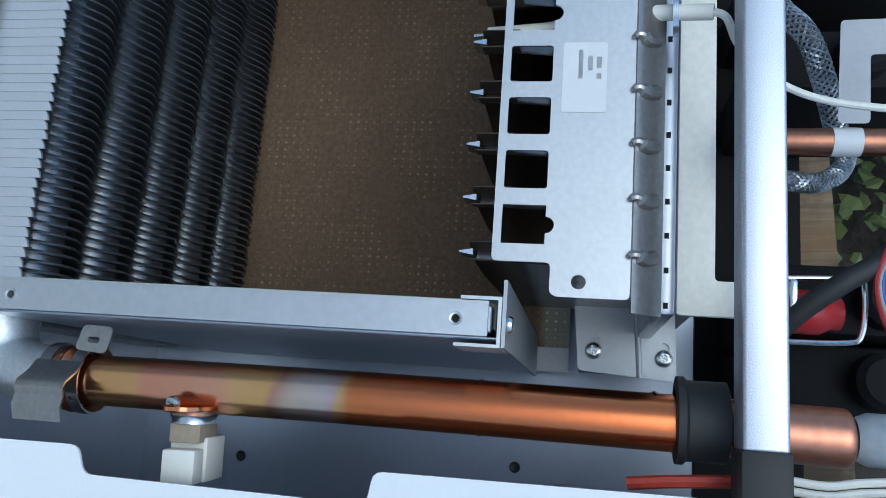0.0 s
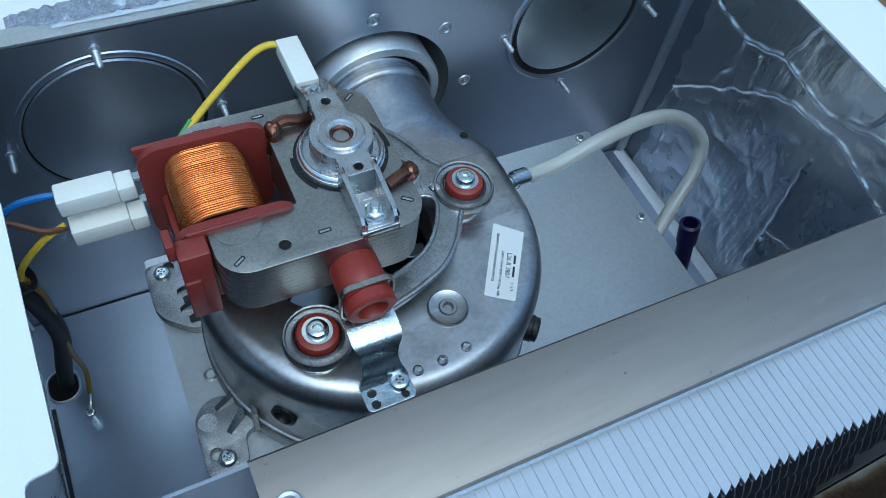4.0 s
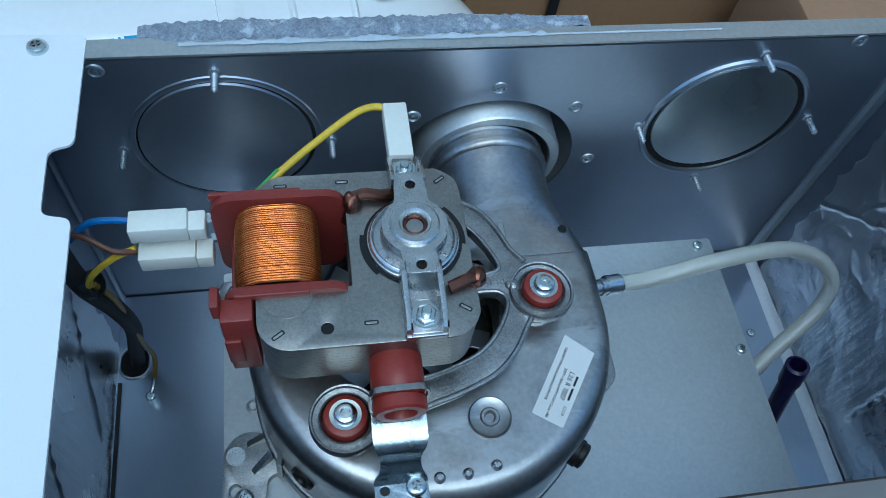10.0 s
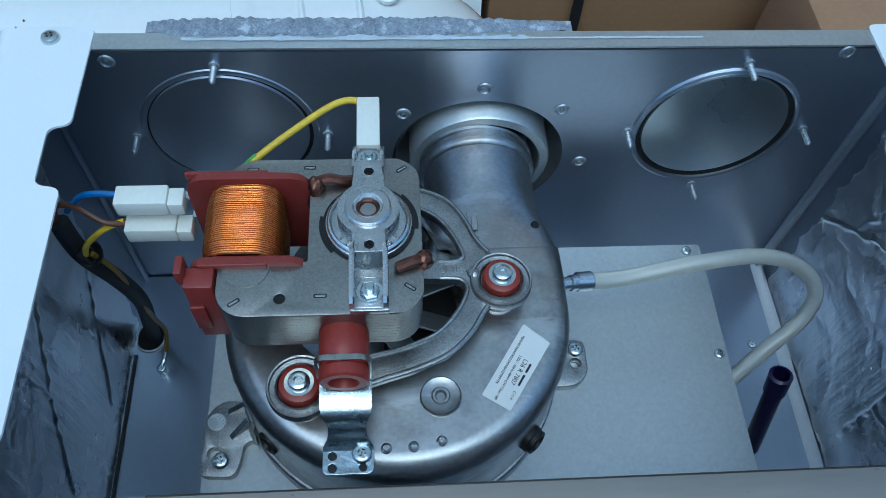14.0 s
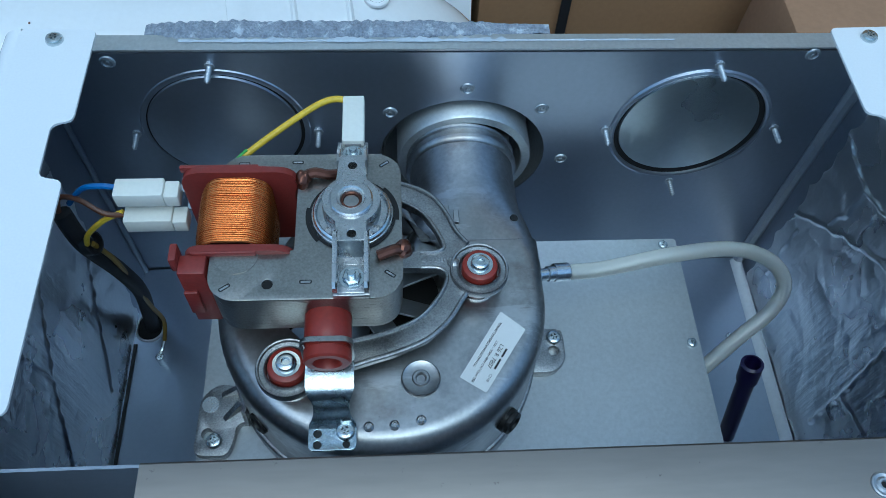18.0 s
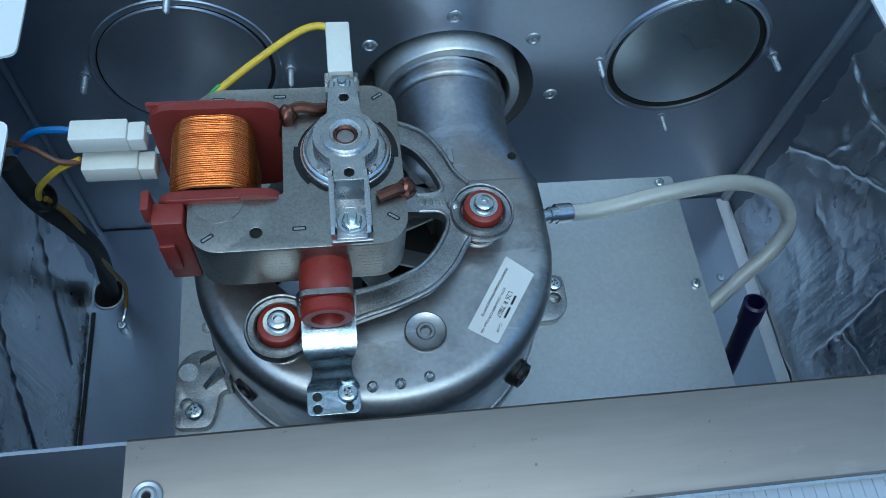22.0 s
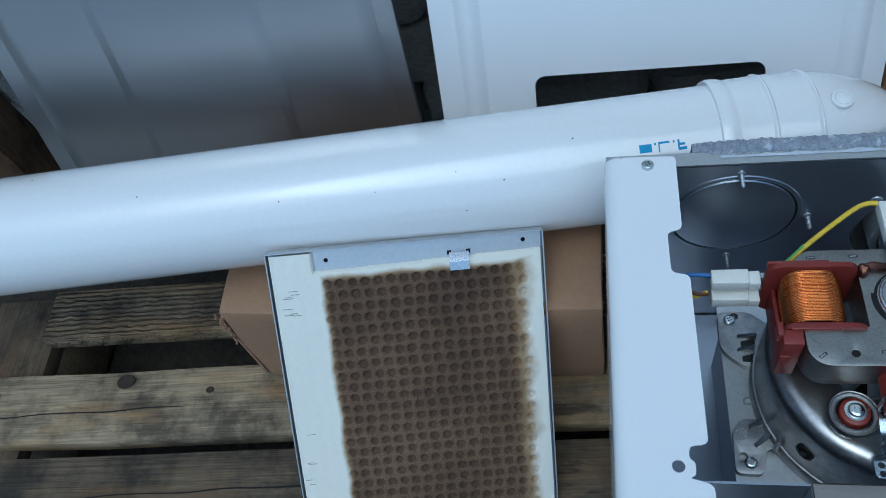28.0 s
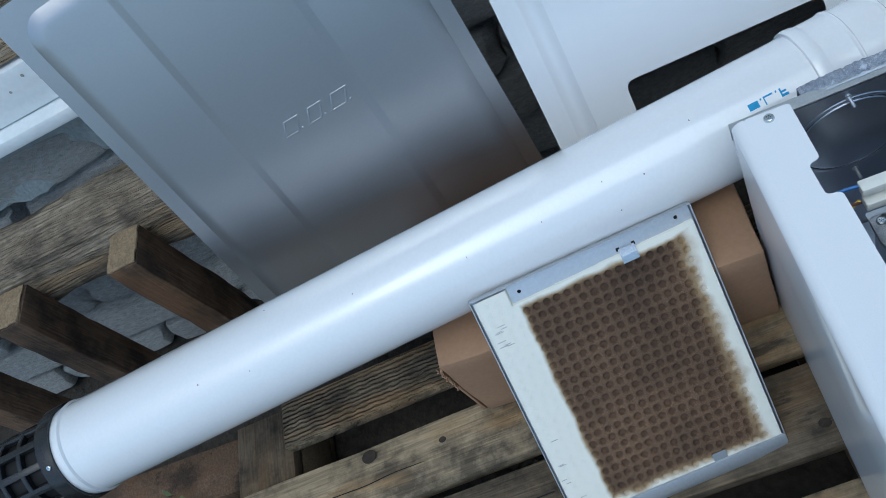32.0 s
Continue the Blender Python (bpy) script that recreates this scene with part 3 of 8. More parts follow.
def strip(profile, x0, x1, thick, bm=None, m=None):
    """A folded sheet: a profile line of (y, z), drawn out along x, with thickness to its left."""
    own = bmesh.new()
    pts = [Vector((0, y, z)) for y, z in profile]
    off = []
    for i, p in enumerate(pts):
        a = (p - pts[i - 1]).normalized() if i else None
        b = (pts[i + 1] - p).normalized() if i < len(pts) - 1 else None
        d = (a + b).normalized() if a and b else (a or b)
        nrm = Vector((0, -d.z, d.y))
        k = 1.0 if not (a and b) else 1 / max(0.3, nrm.dot(Vector((0, -b.z, b.y))))
        off.append(p + nrm * thick * k)
    ends = []
    for x in (x0, x1):
        sh = Vector((x, 0, 0))
        ends.append(([own.verts.new(p + sh) for p in pts], [own.verts.new(p + sh) for p in off]))
    (a, ao), (b, bo) = ends
    for i in range(len(pts) - 1):
        own.faces.new((a[i], a[i + 1], b[i + 1], b[i]))
        own.faces.new((ao[i], bo[i], bo[i + 1], ao[i + 1]))
        own.faces.new((a[i], ao[i], ao[i + 1], a[i + 1]))
        own.faces.new((b[i], b[i + 1], bo[i + 1], bo[i]))
    own.faces.new((a[0], b[0], bo[0], ao[0]))
    own.faces.new((a[-1], ao[-1], bo[-1], b[-1]))
    return blend(own, bm, m)


def ribbon(path, cx, thick, bm=None):
    """A bent sheet strip: rows of (y, z, half width), with thickness downwards."""
    own = bmesh.new()
    rows = []
    for i, (y, z, w) in enumerate(path):
        a, b = path[max(i - 1, 0)], path[min(i + 1, len(path) - 1)]
        d = Vector((0, b[0] - a[0], b[1] - a[1])).normalized()
        dn = Vector((0, d.z, -d.y)) * thick
        if dn.z > 0:
            dn = -dn
        p = Vector((cx, y, z))
        rows.append([own.verts.new(q) for q in (p + Vector((-w, 0, 0)), p + Vector((w, 0, 0)), p + Vector((w, 0, 0)) + dn, p + Vector((-w, 0, 0)) + dn)])
    for a, b in zip(rows, rows[1:]):
        for k in range(4):
            own.faces.new((a[k], a[(k + 1) % 4], b[(k + 1) % 4], b[k]))
    own.faces.new(rows[0])
    own.faces.new(rows[-1][::-1])
    return blend(own, bm)


def screw_mesh(name, r=0.004, kind="cross", washer=0.0, hexa=False):
    bm = bmesh.new()
    h = r * 0.62
    if washer:
        lathe([(r * 0.4, 0), (washer, 0), (washer, r * 0.22), (r * 0.4, r * 0.22)], 24, bm)
    z = r * 0.22 if washer else 0
    if hexa:
        lathe([(r * 1.05, z), (r * 1.15, z + h * 0.2), (r * 1.15, z + h * 0.8), (r * 0.95, z + h), (0, z + h)], 6, bm)
        lathe([(r * 0.55, z + h), (r * 0.55, z + h * 2.0), (r * 0.45, z + h * 2.2), (0, z + h * 2.2)], 16, bm)
    else:
        lathe([(r, z), (r, z + h * 0.35), (r * 0.86, z + h * 0.8), (r * 0.6, z + h), (r * 0.42, z + h), (r * 0.36, z + h * 0.45), (0, z + h * 0.4)], 20, bm)
        if kind == "cross":
            for a in (0, 90):
                box(-r * 0.62, r * 0.62, -r * 0.11, r * 0.11, z + h * 0.72, z + h * 1.02, bm=bm, m=Matrix.Rotation(radians(a + 20), 4, "Z"))
    return to_mesh(name, bm, SCREW)


SCREWS = {"pan": screw_mesh("screw", 0.0042), "small": screw_mesh("screw", 0.0030), "hex": screw_mesh("hex_screw", 0.0034, "", 0.0052, True),
          "big": screw_mesh("screw", 0.0046, "star", 0.0062)}


def screw(kind, at, parent, axis=(0, 0, 1), turn=0.0, name="screw"):
    ob = new(name, SCREWS[kind])
    q = Vector(axis).to_track_quat("Z", "Y").to_matrix().to_4x4()
    ob.parent = parent
    inv = parent.matrix_basis.inverted() if parent.data is None else Matrix()
    ob.matrix_parent_inverse = inv
    ob.matrix_basis = Matrix.Translation(at) @ q @ Matrix.Rotation(radians(turn), 4, "Z")
    return ob


def aim(at, axis, roll=0.0):
    """A matrix that carries z onto an axis and the origin to a place."""
    return Matrix.Translation(at) @ Vector(axis).to_track_quat("Z", "Y").to_matrix().to_4x4() @ Matrix.Rotation(radians(roll), 4, "Z")


def words(text, size, parent, m, material=INK, name="lettering"):
    cu = bpy.data.curves.new("lettering", "FONT")
    cu.body, cu.size, cu.extrude = text, size, 0.00004
    tmp = new("tmp", cu)
    me = bpy.data.meshes.new_from_object(tmp.evaluated_get(bpy.context.evaluated_depsgraph_get()))
    bpy.data.objects.remove(tmp)
    me.transform(m)
    me.materials.clear()
    me.materials.append(material)
    return part(name, me, None, parent)

# ---------------------------------------------------------------- setting: ground, pallet, wall
PAL = 0.148         # top of the pallet
GRD = 0.004         # ground
FRONT = 0.45        # plane of the boiler's white front flanges


def ground():
    bm = bmesh.new()
    n = 60
    vs = {}
    for i in range(n + 1):
        for j in range(n + 1):
            u, v = (i / n * 2 - 1), (j / n * 2 - 1)
            x, y = math.copysign(abs(u) ** 4 * 300 + abs(u) * 2, u) - 0.4, math.copysign(abs(v) ** 4 * 300 + abs(v) * 2, v)
            vs[i, j] = bm.verts.new((x, y, GRD + 0.018 * noise.noise(Vector((x * 6, y * 6, 0))) * (abs(x) < 3 and abs(y) < 3)))
    for i in range(n):
        for j in range(n):
            bm.faces.new((vs[i, j], vs[i + 1, j], vs[i + 1, j + 1], vs[i, j + 1]))
    solo("ground", bm, SOIL, "dark bare soil with grit under the pallet", "ground", kind="structure")


ground()


def board(name, x0, x1, y0, y1, z0, z1, mt, parent, seed, along="x", label=""):
    """A sawn board, a little cupped and worn at its edges."""
    bm = box(x0, x1, y0, y1, z0, z1, 0.0014, 2)
    bmesh.ops.subdivide_edges(bm, edges=[e for e in bm.edges if abs((e.verts[0].co - e.verts[1].co)["xy".index(along)]) > 0.08], cuts=14)
    rnd = random.Random(seed)
    o = rnd.random() * 50
    for v in bm.verts:
        s = v.co.x if along == "x" else v.co.y
        v.co.z += 0.0022 * noise.noise(Vector((s * 6, o, 0)))
        w = 0.002 * noise.noise(Vector((s * 11, o + 9, 0)))
        if along == "x":
            v.co.y += w
        else:
            v.co.x += w
    return part(name, bm, mt, parent, label)


def pallet():
    p = thing("pallet", "weathered wooden pallet of rough sawn boards with nail heads and gaps", "pallet")
    rows = ((0.276, 0.340, -0.858, 0.62, -0.002), (0.153, 0.232, -0.965, 0.62, 0.0), (0.052, 0.140, -0.880, 0.62, -0.004),
            (-0.075, 0.018, -0.95, 0.62, 0.0), (-0.205, -0.11, -0.95, 0.62, 0.0), (-0.340, -0.245, -0.95, 0.62, 0.0), (-0.455, -0.37, -0.95, 0.62, 0.0))
    top = []
    for k, (y0, y1, x0, x1, dz) in enumerate(rows):
        # last board takes the darker stringer wood, standing in for shade there
        top.append(board("top_board", x0, x1, y0, y1, PAL - 0.022 + dz, PAL + dz, (WOOD_SAW, WOOD_PALE, WOOD_STAINED, WOOD, WOOD_STAINED, WOOD, WOOD_Y)[k], p, k))
    for k, x in enumerate((-0.905, -0.18, 0.52)):
        board("cross_board", x - 0.045, x + 0.045, -0.45, 0.345, PAL - 0.046, PAL - 0.0245, WOOD_Y, p, 20 + k, "y")
        for j, y in enumerate((-0.40, -0.02, 0.29)):
            part("block", box(x - 0.045, x + 0.045, y - 0.05, y + 0.05, PAL - 0.125, PAL - 0.0465, 0.003), WOOD_END, p)
        part("runner", box(x - 0.045, x + 0.045, -0.45, 0.345, GRD + 0.004, PAL - 0.1255, 0.003), WOOD_Y, p)
    rnd = random.Random(5)
    nail = to_mesh("nail", lathe([(0.0036, 0), (0.0034, 0.0007), (0, 0.0009)], 12), DARK)
    for y0, y1, x0, x1, dz in rows:
        for x in (-0.905, -0.18):
            for f in (0.28, 0.7):
                if x0 < x - 0.03:
                    ob = part("nail", nail, None, p)
                    ob.matrix_basis = Matrix.Translation((x + rnd.uniform(-0.02, 0.02), y0 + f * (y1 - y0), PAL + dz + 0.0015))
    for x0, x1, y, s in ((-0.955, -0.62, 0.1862, 0.02), (-0.60, -0.30, 0.1925, -0.01), (-0.84, -0.52, 0.098, 0.03), (-0.93, -0.50, -0.03, -0.02)):
        part("split", tube([(x0 + (x1 - x0) * k / 8, y + s * (k / 8 - 0.5) * 0.3 + 0.0012 * math.sin(k * 2.3), PAL - 0.0002) for k in range(9)], 0.0007, 6, 3), VOID, p)
    knot = to_mesh("knot", lathe([(0.0105, 0.0), (0.0095, 0.0007), (0.006, 0.0003), (0, 0.0004)], 20), KNOT)
    for x, y, s in ((-0.735, 0.219, 1.0), (-0.635, 0.205, 0.45), (-0.24, 0.075, 0.6), (-0.65, -0.03, 0.6)):
        ob = part("knot", knot, None, p)
        ob.matrix_basis = Matrix.Translation((x, y, PAL + 0.0012)) @ Matrix.Diagonal((s, s * 0.8, 1, 1))
    p.matrix_basis = pose(-0.3, 0.15, 0, 0, 0, 3.2) @ Matrix.Translation((0.3, -0.15, 0))
    return p


pallet()


def wall():
    w = tagged(part("wall_north", box(-4.0, 4.0, 0.62, 0.9, GRD - 0.05, 2.75), MORTAR), "old whitewashed rubble and brick wall with peeling plaster", "wall", kind="structure")
    part("upper_render", box(-4.0, 4.0, 0.596, 0.6195, 0.803, 2.7495), RENDER, w, "pale painted render above the window board")
    rnd = random.Random(3)
    shapes = []
    for k in range(8):
        bm = box(-0.5, 0.5, -0.5, 0.5, -0.5, 0.5)
        bmesh.ops.subdivide_edges(bm, edges=bm.edges[:], cuts=4, use_grid_fill=True)
        for v in bm.verts:
            p = v.co * 2
            q = (abs(p.x) ** 7 + abs(p.y) ** 7 + abs(p.z) ** 7) ** (1 / 7)
            v.co = v.co / q + 0.085 * noise.noise_vector(v.co * 2.2 + Vector((k * 7, 0, 0))) + 0.05 * noise.noise_vector(v.co * 6 + Vector((0, k * 5, 0)))
        shapes.append(to_mesh("stone", bm, STONE, 50))
    z = GRD
    while z < 0.56:
        h = rnd.uniform(0.068, 0.098)
        x = -1.75 + rnd.uniform(0, 0.1)
        while x < 0.5:
            wd = rnd.uniform(0.12, 0.24)
            ob = part("stone", rnd.choice(shapes), None, w)
            ob.matrix_basis = Matrix.Translation((x + wd / 2, 0.612 + rnd.uniform(-0.008, 0.006), z + h / 2)) @ Matrix.Rotation(rnd.uniform(-0.04, 0.04), 4, "Y") @ Matrix.Diagonal((wd - 0.008, 0.06, h - 0.008, 1))
            x += wd
        z += h
    bm = bmesh.new()
    nx, nz = 150, 12
    grid = {}
    for i in range(nx + 1):
        for j in range(nz + 1):
            x, zz = -1.9 + 1.5 * i / nx, 0.440 + 0.095 * j / nz
            if j == 0:
                zz += 0.036 * noise.noise(Vector((x * 9, 0, 0))) + 0.014 * noise.noise(Vector((x * 40, 3, 0)))
            grid[i, j] = bm.verts.new((x, 0.578 + 0.006 * noise.noise(Vector((x * 9, zz * 9, 3))), zz))
    for i in range(nx):
        for j in range(nz):
            bm.faces.new((grid[i, j], grid[i + 1, j], grid[i + 1, j + 1], grid[i, j + 1]))
    part("plaster_patch", blend(bm), PLASTER, w, "rough grey plaster patch")
    s = tagged(part("window_sill", box(-2.1, -0.2, 0.535, 0.66, 0.534, 0.5525, 0.004), SILL), "white painted window sill, speckled and flaking", "sill", kind="structure")
    part("sill_board", box(-2.1, -0.2, 0.558, 0.66, 0.5535, 0.613, 0.004), SILL, s)
    for _ in range(70):
        sx, sz, sr = rnd.uniform(-1.85, -0.55), rnd.uniform(0.560, 0.608), rnd.uniform(0.0008, 0.0028)
        part("paint_blister", lathe([(sr, 0), (sr * 0.7, 0.0004), (0, 0.0002)], 7, m=aim((sx, 0.5578, sz), (0, -1, 0))), MORTAR, s)
    part("sill_cap", box(-2.1, -0.2, 0.563, 0.66, 0.6165, 0.640, 0.004), WOOD_GREY, s, "bare weathered bead")
    part("upper_frame", box(-2.1, -0.2, 0.572, 0.66, 0.643, 0.80, 0.004), WOOD_GREY, s, "bare weathered frame")


wall()
# unseen wall, added to close the yard and bounce light from its pale face
tagged(part("wall_south", box(-9, 9, -5.6, -5.3, GRD - 0.05, 1.0), RENDER), "plain pale rendered wall added out of view across the yard", "wall", kind="structure")


def crate_post(x, top, seed, group):
    t = thing("timber_upright", "dark upright timber with pale sawn end beside the wall", "timber", group)
    bm = box(x - 0.023, x + 0.023, 0.415, 0.476, GRD, top, 0.003, 2)
    bmesh.ops.subdivide_edges(bm, edges=[e for e in bm.edges if abs(e.verts[0].co.z - e.verts[1].co.z) > 0.1], cuts=24)
    for v in bm.verts:
        v.co.x += 0.004 * noise.noise(Vector((seed, v.co.z * 6, 0))) + 0.0016 * noise.noise(Vector((seed, v.co.z * 45, v.co.y * 60)))
        v.co.y += 0.0016 * noise.noise(Vector((seed + 4, v.co.z * 45, v.co.x * 60)))
    part("shaft", bm, WOOD_DARK, t)
    bm = box(x - 0.0215, x + 0.0215, 0.417, 0.4745, top + 0.0002, top + 0.003, 0.0008)
    bmesh.ops.subdivide_edges(bm, edges=[e for e in bm.edges if e.calc_length() > 0.02], cuts=7, use_grid_fill=True)
    for v in bm.verts:
        v.co += 0.0022 * noise.noise_vector(v.co * 160 + Vector((seed, 0, 0)))
        v.co.z = max(v.co.z, top - 0.002)
    part("end_grain", bm, WOOD_END, t, "pale sawn end, split and frayed")


for k, (px, pt) in enumerate(((-0.915, 0.402), (-1.12, 0.392), (-1.33, 0.385))):
    crate_post(px, pt, k * 3.1, "uprights by the wall")


def beam():
    bm = bmesh.new()
    n, m = 130, 44
    rings = []
    for i in range(n + 1):
        x = -1.8 + 1.25 * i / n
        ring = []
        for k in range(m):
            a = 2 * math.pi * k / m
            c, s = math.cos(a), math.sin(a)
            q = (abs(c) ** 4 + abs(s) ** 4) ** -0.25
            q *= 1 + 0.20 * noise.noise(Vector((x * 6, c * 1.6, s * 1.6))) + 0.07 * noise.noise(Vector((x * 20, c * 5, s * 5))) + 0.035 * noise.noise(Vector((x * 30, c * 16, s * 16)))
            ring.append(bm.verts.new((x, 0.532 + 0.043 * q * c, 0.366 + 0.055 * q * s + 0.008 * math.sin(x * 5))))
        rings.append(ring)
    for a, b in zip(rings, rings[1:]):
        for k in range(m):
            bm.faces.new((a[k], a[(k + 1) % m], b[(k + 1) % m], b[k]))
    bm.faces.new(rings[0])
    bm.faces.new(rings[-1])
    solo("timber_beam", bm, WOOD_GREY, "rough weathered log beam lying along the wall behind uprights", "beam", angle=50)


beam()


def plants():
    rnd = random.Random(11)
    for cx, cy, n, h, lab in ((-1.105, 0.135, 150, 0.09, "low green weed growing beside the pallet"), (0.12, -0.62, 420, 0.22, "leafy green weed with yellowing leaves on the ground"),
                              (-0.02, -0.56, 260, 0.12, "small green weed on the ground")):
        verts, faces = [], []
        for _ in range(n):
            a, d = rnd.uniform(0, 6.3), 0.13 * rnd.random() ** 0.6
            c = Vector((cx + d * math.cos(a), cy + d * math.sin(a), GRD + rnd.uniform(0.01, h)))
            L, w = rnd.uniform(0.009, 0.024), rnd.uniform(0.004, 0.009)
            rot = Euler((rnd.uniform(-0.7, 0.7), rnd.uniform(-0.7, 0.7), rnd.uniform(0, 6.3))).to_matrix()
            k = len(verts)
            for q in ((0, 0, 0), (L * 0.35, w, 0.002), (L * 0.75, w * 0.7, 0), (L, 0, -0.004), (L * 0.75, -w * 0.7, 0), (L * 0.35, -w, 0.002)):
                verts.append(c + rot @ Vector(q))
            faces += [(k, k + 1, k + 5), (k + 1, k + 2, k + 4, k + 5), (k + 2, k + 3, k + 4)]
        me = bpy.data.meshes.new("leaves")
        me.from_pydata(verts, [], faces)
        me.materials.append(LEAF)
        p = thing("weed", lab, "plant", at=(cx, cy, GRD))
        part("leaves", me, None, p)
        bm = bmesh.new()
        for _ in range(7):
            a = rnd.uniform(0, 6.3)
            tube([(cx, cy, GRD), (cx + 0.03 * math.cos(a), cy + 0.03 * math.sin(a), GRD + h * 0.5), (cx + 0.08 * math.cos(a), cy + 0.08 * math.sin(a), GRD + h * 0.8)], 0.0015, 5, 4, bm)
        part("stems", bm, LEAF, p)
    pave = thing("pavement", "pale concrete paving slabs round the pallet", "pavement", kind="structure", at=(0, -2, GRD))
    slab = to_mesh("slab", box(-0.205, 0.205, -0.205, 0.205, -0.02, 0.022, 0.004), PAVING)
    for i in range(-5, 6):
        for j in range(9):
            ob = part("slab", slab, None, pave)
            ob.matrix_basis = Matrix.Translation((0.42 * i, -0.80 - 0.42 * j, GRD + 0.001 * math.sin(i * 5 + j * 3)))
    # paving carried on out of view, to bounce light on to upright metal
    for x0, x1, y0, y1 in ((-6, -2.315, -5.3, -0.585), (2.315, 6, -5.3, -0.585), (-2.305, 2.305, -5.3, -4.38), (0.75, 6, -0.575, 0.6), (-6, -1.65, -0.575, 0.6)):
        part("unseen_paving", box(x0, x1, y0, y1, GRD - 0.02, GRD + 0.021, 0.004), PAVING, pave)


plants()
plank = thing("loose_plank", "dark stained loose plank lying on soil beside the pallet", "plank", at=(-1.25, 0.3, GRD))
board("plank_board", -1.50, -1.02, 0.262, 0.345, GRD, 0.030, WOOD_DARK, plank, 41)

# ---------------------------------------------------------------- boiler casing
casing = thing("boiler_casing", "open white and galvanised gas boiler casing lying on a pallet", "boiler", at=(0, -0.1, PAL))
WX = 0.2262         # half width of the casing, inside


def side_plate(s):
    """White side panel with its folded, notched front flange. s: -1 or 1."""
    inner = [(0.182, 0.229), (0.182, 0.172), (0.191, 0.170), (0.1905, 0.141), (0.180, 0.139), (0.179, 0.036), (0.189, 0.035), (0.1893, 0.028),
             (0.1865, 0.0265), (0.1865, 0.0195), (0.190, 0.018), (0.178, 0.0148), (0.177, -0.091), (0.187, -0.0945), (0.188, -0.200), (0.177, -0.2015), (0.175, -0.462)]
    out = [(0.2175, -0.462), (0.2175, 0.230)]
    loop = soften([(s * x, y) for x, y in inner + out], 0.0035, 3)
    hole = circle(s * 0.195, 0.024, 0.0034, 16)
    bm = plate(loop, [hole], FRONT - 0.0012, FRONT)
    prof = [(0.2172, FRONT)]
    for k in range(1, 7):
        a = radians(90 - 15 * k)
        prof.append((0.2172 + 0.0104 * math.cos(a), FRONT - 0.0085 + 0.0085 * math.sin(a)))
    prof += [(0.2276, 0.34), (0.2276, PAL + 0.004)]
    own = bmesh.new()
    cols = []
    for y in (-0.462, 0.2300):
        cols.append([[own.verts.new((s * x, y, z)) for x, z in prof], [own.verts.new((s * (x - 0.0012), y, z - (0.0012 if k < 4 else 0))) for k, (x, z) in enumerate(prof)]])
    for i in range(len(prof) - 1):
        for w in (0, 1):
            own.faces.new((cols[0][w][i], cols[0][w][i + 1], cols[1][w][i + 1], cols[1][w][i]))
        for c in cols:
            own.faces.new((c[0][i], c[0][i + 1], c[1][i + 1], c[1][i]))
    blend(own, bm)
    p = part("side_panel", bm, WHITE, casing, "white powder-coated side panel with a notched front flange")
    screw("pan", (s * 0.2, 0.222, FRONT), p)
    return p


for s in (-1, 1):
    side_plate(s)

# top wall with its flue opening, two round knock-outs and their screws
TY, TZ = 0.2365, 0.4270
hole = circle(0.0015, 0.3400, 0.0505, 56)
rim = [(-WX, PAL + 0.004), (WX, PAL + 0.004), (WX, TZ), (-WX, TZ)]
TOWALL = Matrix(((1, 0, 0, 0), (0, 0, 1, TY), (0, 1, 0, 0), (0, 0, 0, 1)))
top_wall = part("top_wall", plate(rim, [hole], 0, 0.0012, m=TOWALL), NAVY, casing, "grey galvanised top wall with flue opening")
part("top_flange", strip([(TY, TZ + 0.0013), (TY + 0.0095, TZ + 0.0015), (TY + 0.0100, TZ - 0.02)], -WX, WX, 0.0012), ZINC_LIGHT, casing)
for cx, cz, r, up, gap, mt in ((-0.136, 0.368, 0.0455, 0.0009, 0.0012, NAVY), (0.136, 0.366, 0.0455, 0.0022, 0.0030, DISC)):
    bm = lathe([(r + 0.0024, 0), (r + 0.0018, up * 0.7), (r + 0.0004, up), (r - 0.001, up * 0.7), (r - 0.0014, -0.0004)], 64, cap=False, m=aim((cx, TY, cz), (0, -1, 0)))
    part("knock_out_rim", bm, NAVY, top_wall)
    # black disc below, its colour standing for the shade in the gap
    part("knock_out_gap", lathe([(r - 0.0005, 0.0003), (0, 0.0003)], 48, m=aim((cx, TY, cz), (0, -1, 0)), cap=False), VOID, top_wall)
    bm = lathe([(r - 0.0014 - gap, 0.0005), (r - 0.0018 - gap, 0.0018), (r - 0.0045 - gap, 0.0022), (0, 0.0022)], 64, m=aim((cx - 0.4 * gap, TY, cz + 0.85 * gap), (0, -1, 0)), cap=False)
    part("knock_out", bm, mt, top_wall, "round pressed knock-out disc")


def stud(x, z, parent=top_wall):
    """A self-tapping screw that comes through the wall, its thread inwards."""
    prof = [(0.0028, 0), (0.0028, 0.001)]
    for k in range(7):
        prof += [(0.0011, 0.001 + 0.0015 * k), (0.0018, 0.0018 + 0.0015 * k)]
    prof += [(0.0009, 0.0116), (0, 0.0130)]
    part("thread", lathe(prof, 10, m=aim((x, TY, z), (0, -1, 0))), ZINC, parent)


for cx, cz in ((-0.136, 0.366), (0.138, 0.365)):
    for dx, dz in ((0, 0.052), (-0.052, -0.001), (0.052, -0.001), (0.002, -0.053)):
        stud(cx + dx, cz + dz)


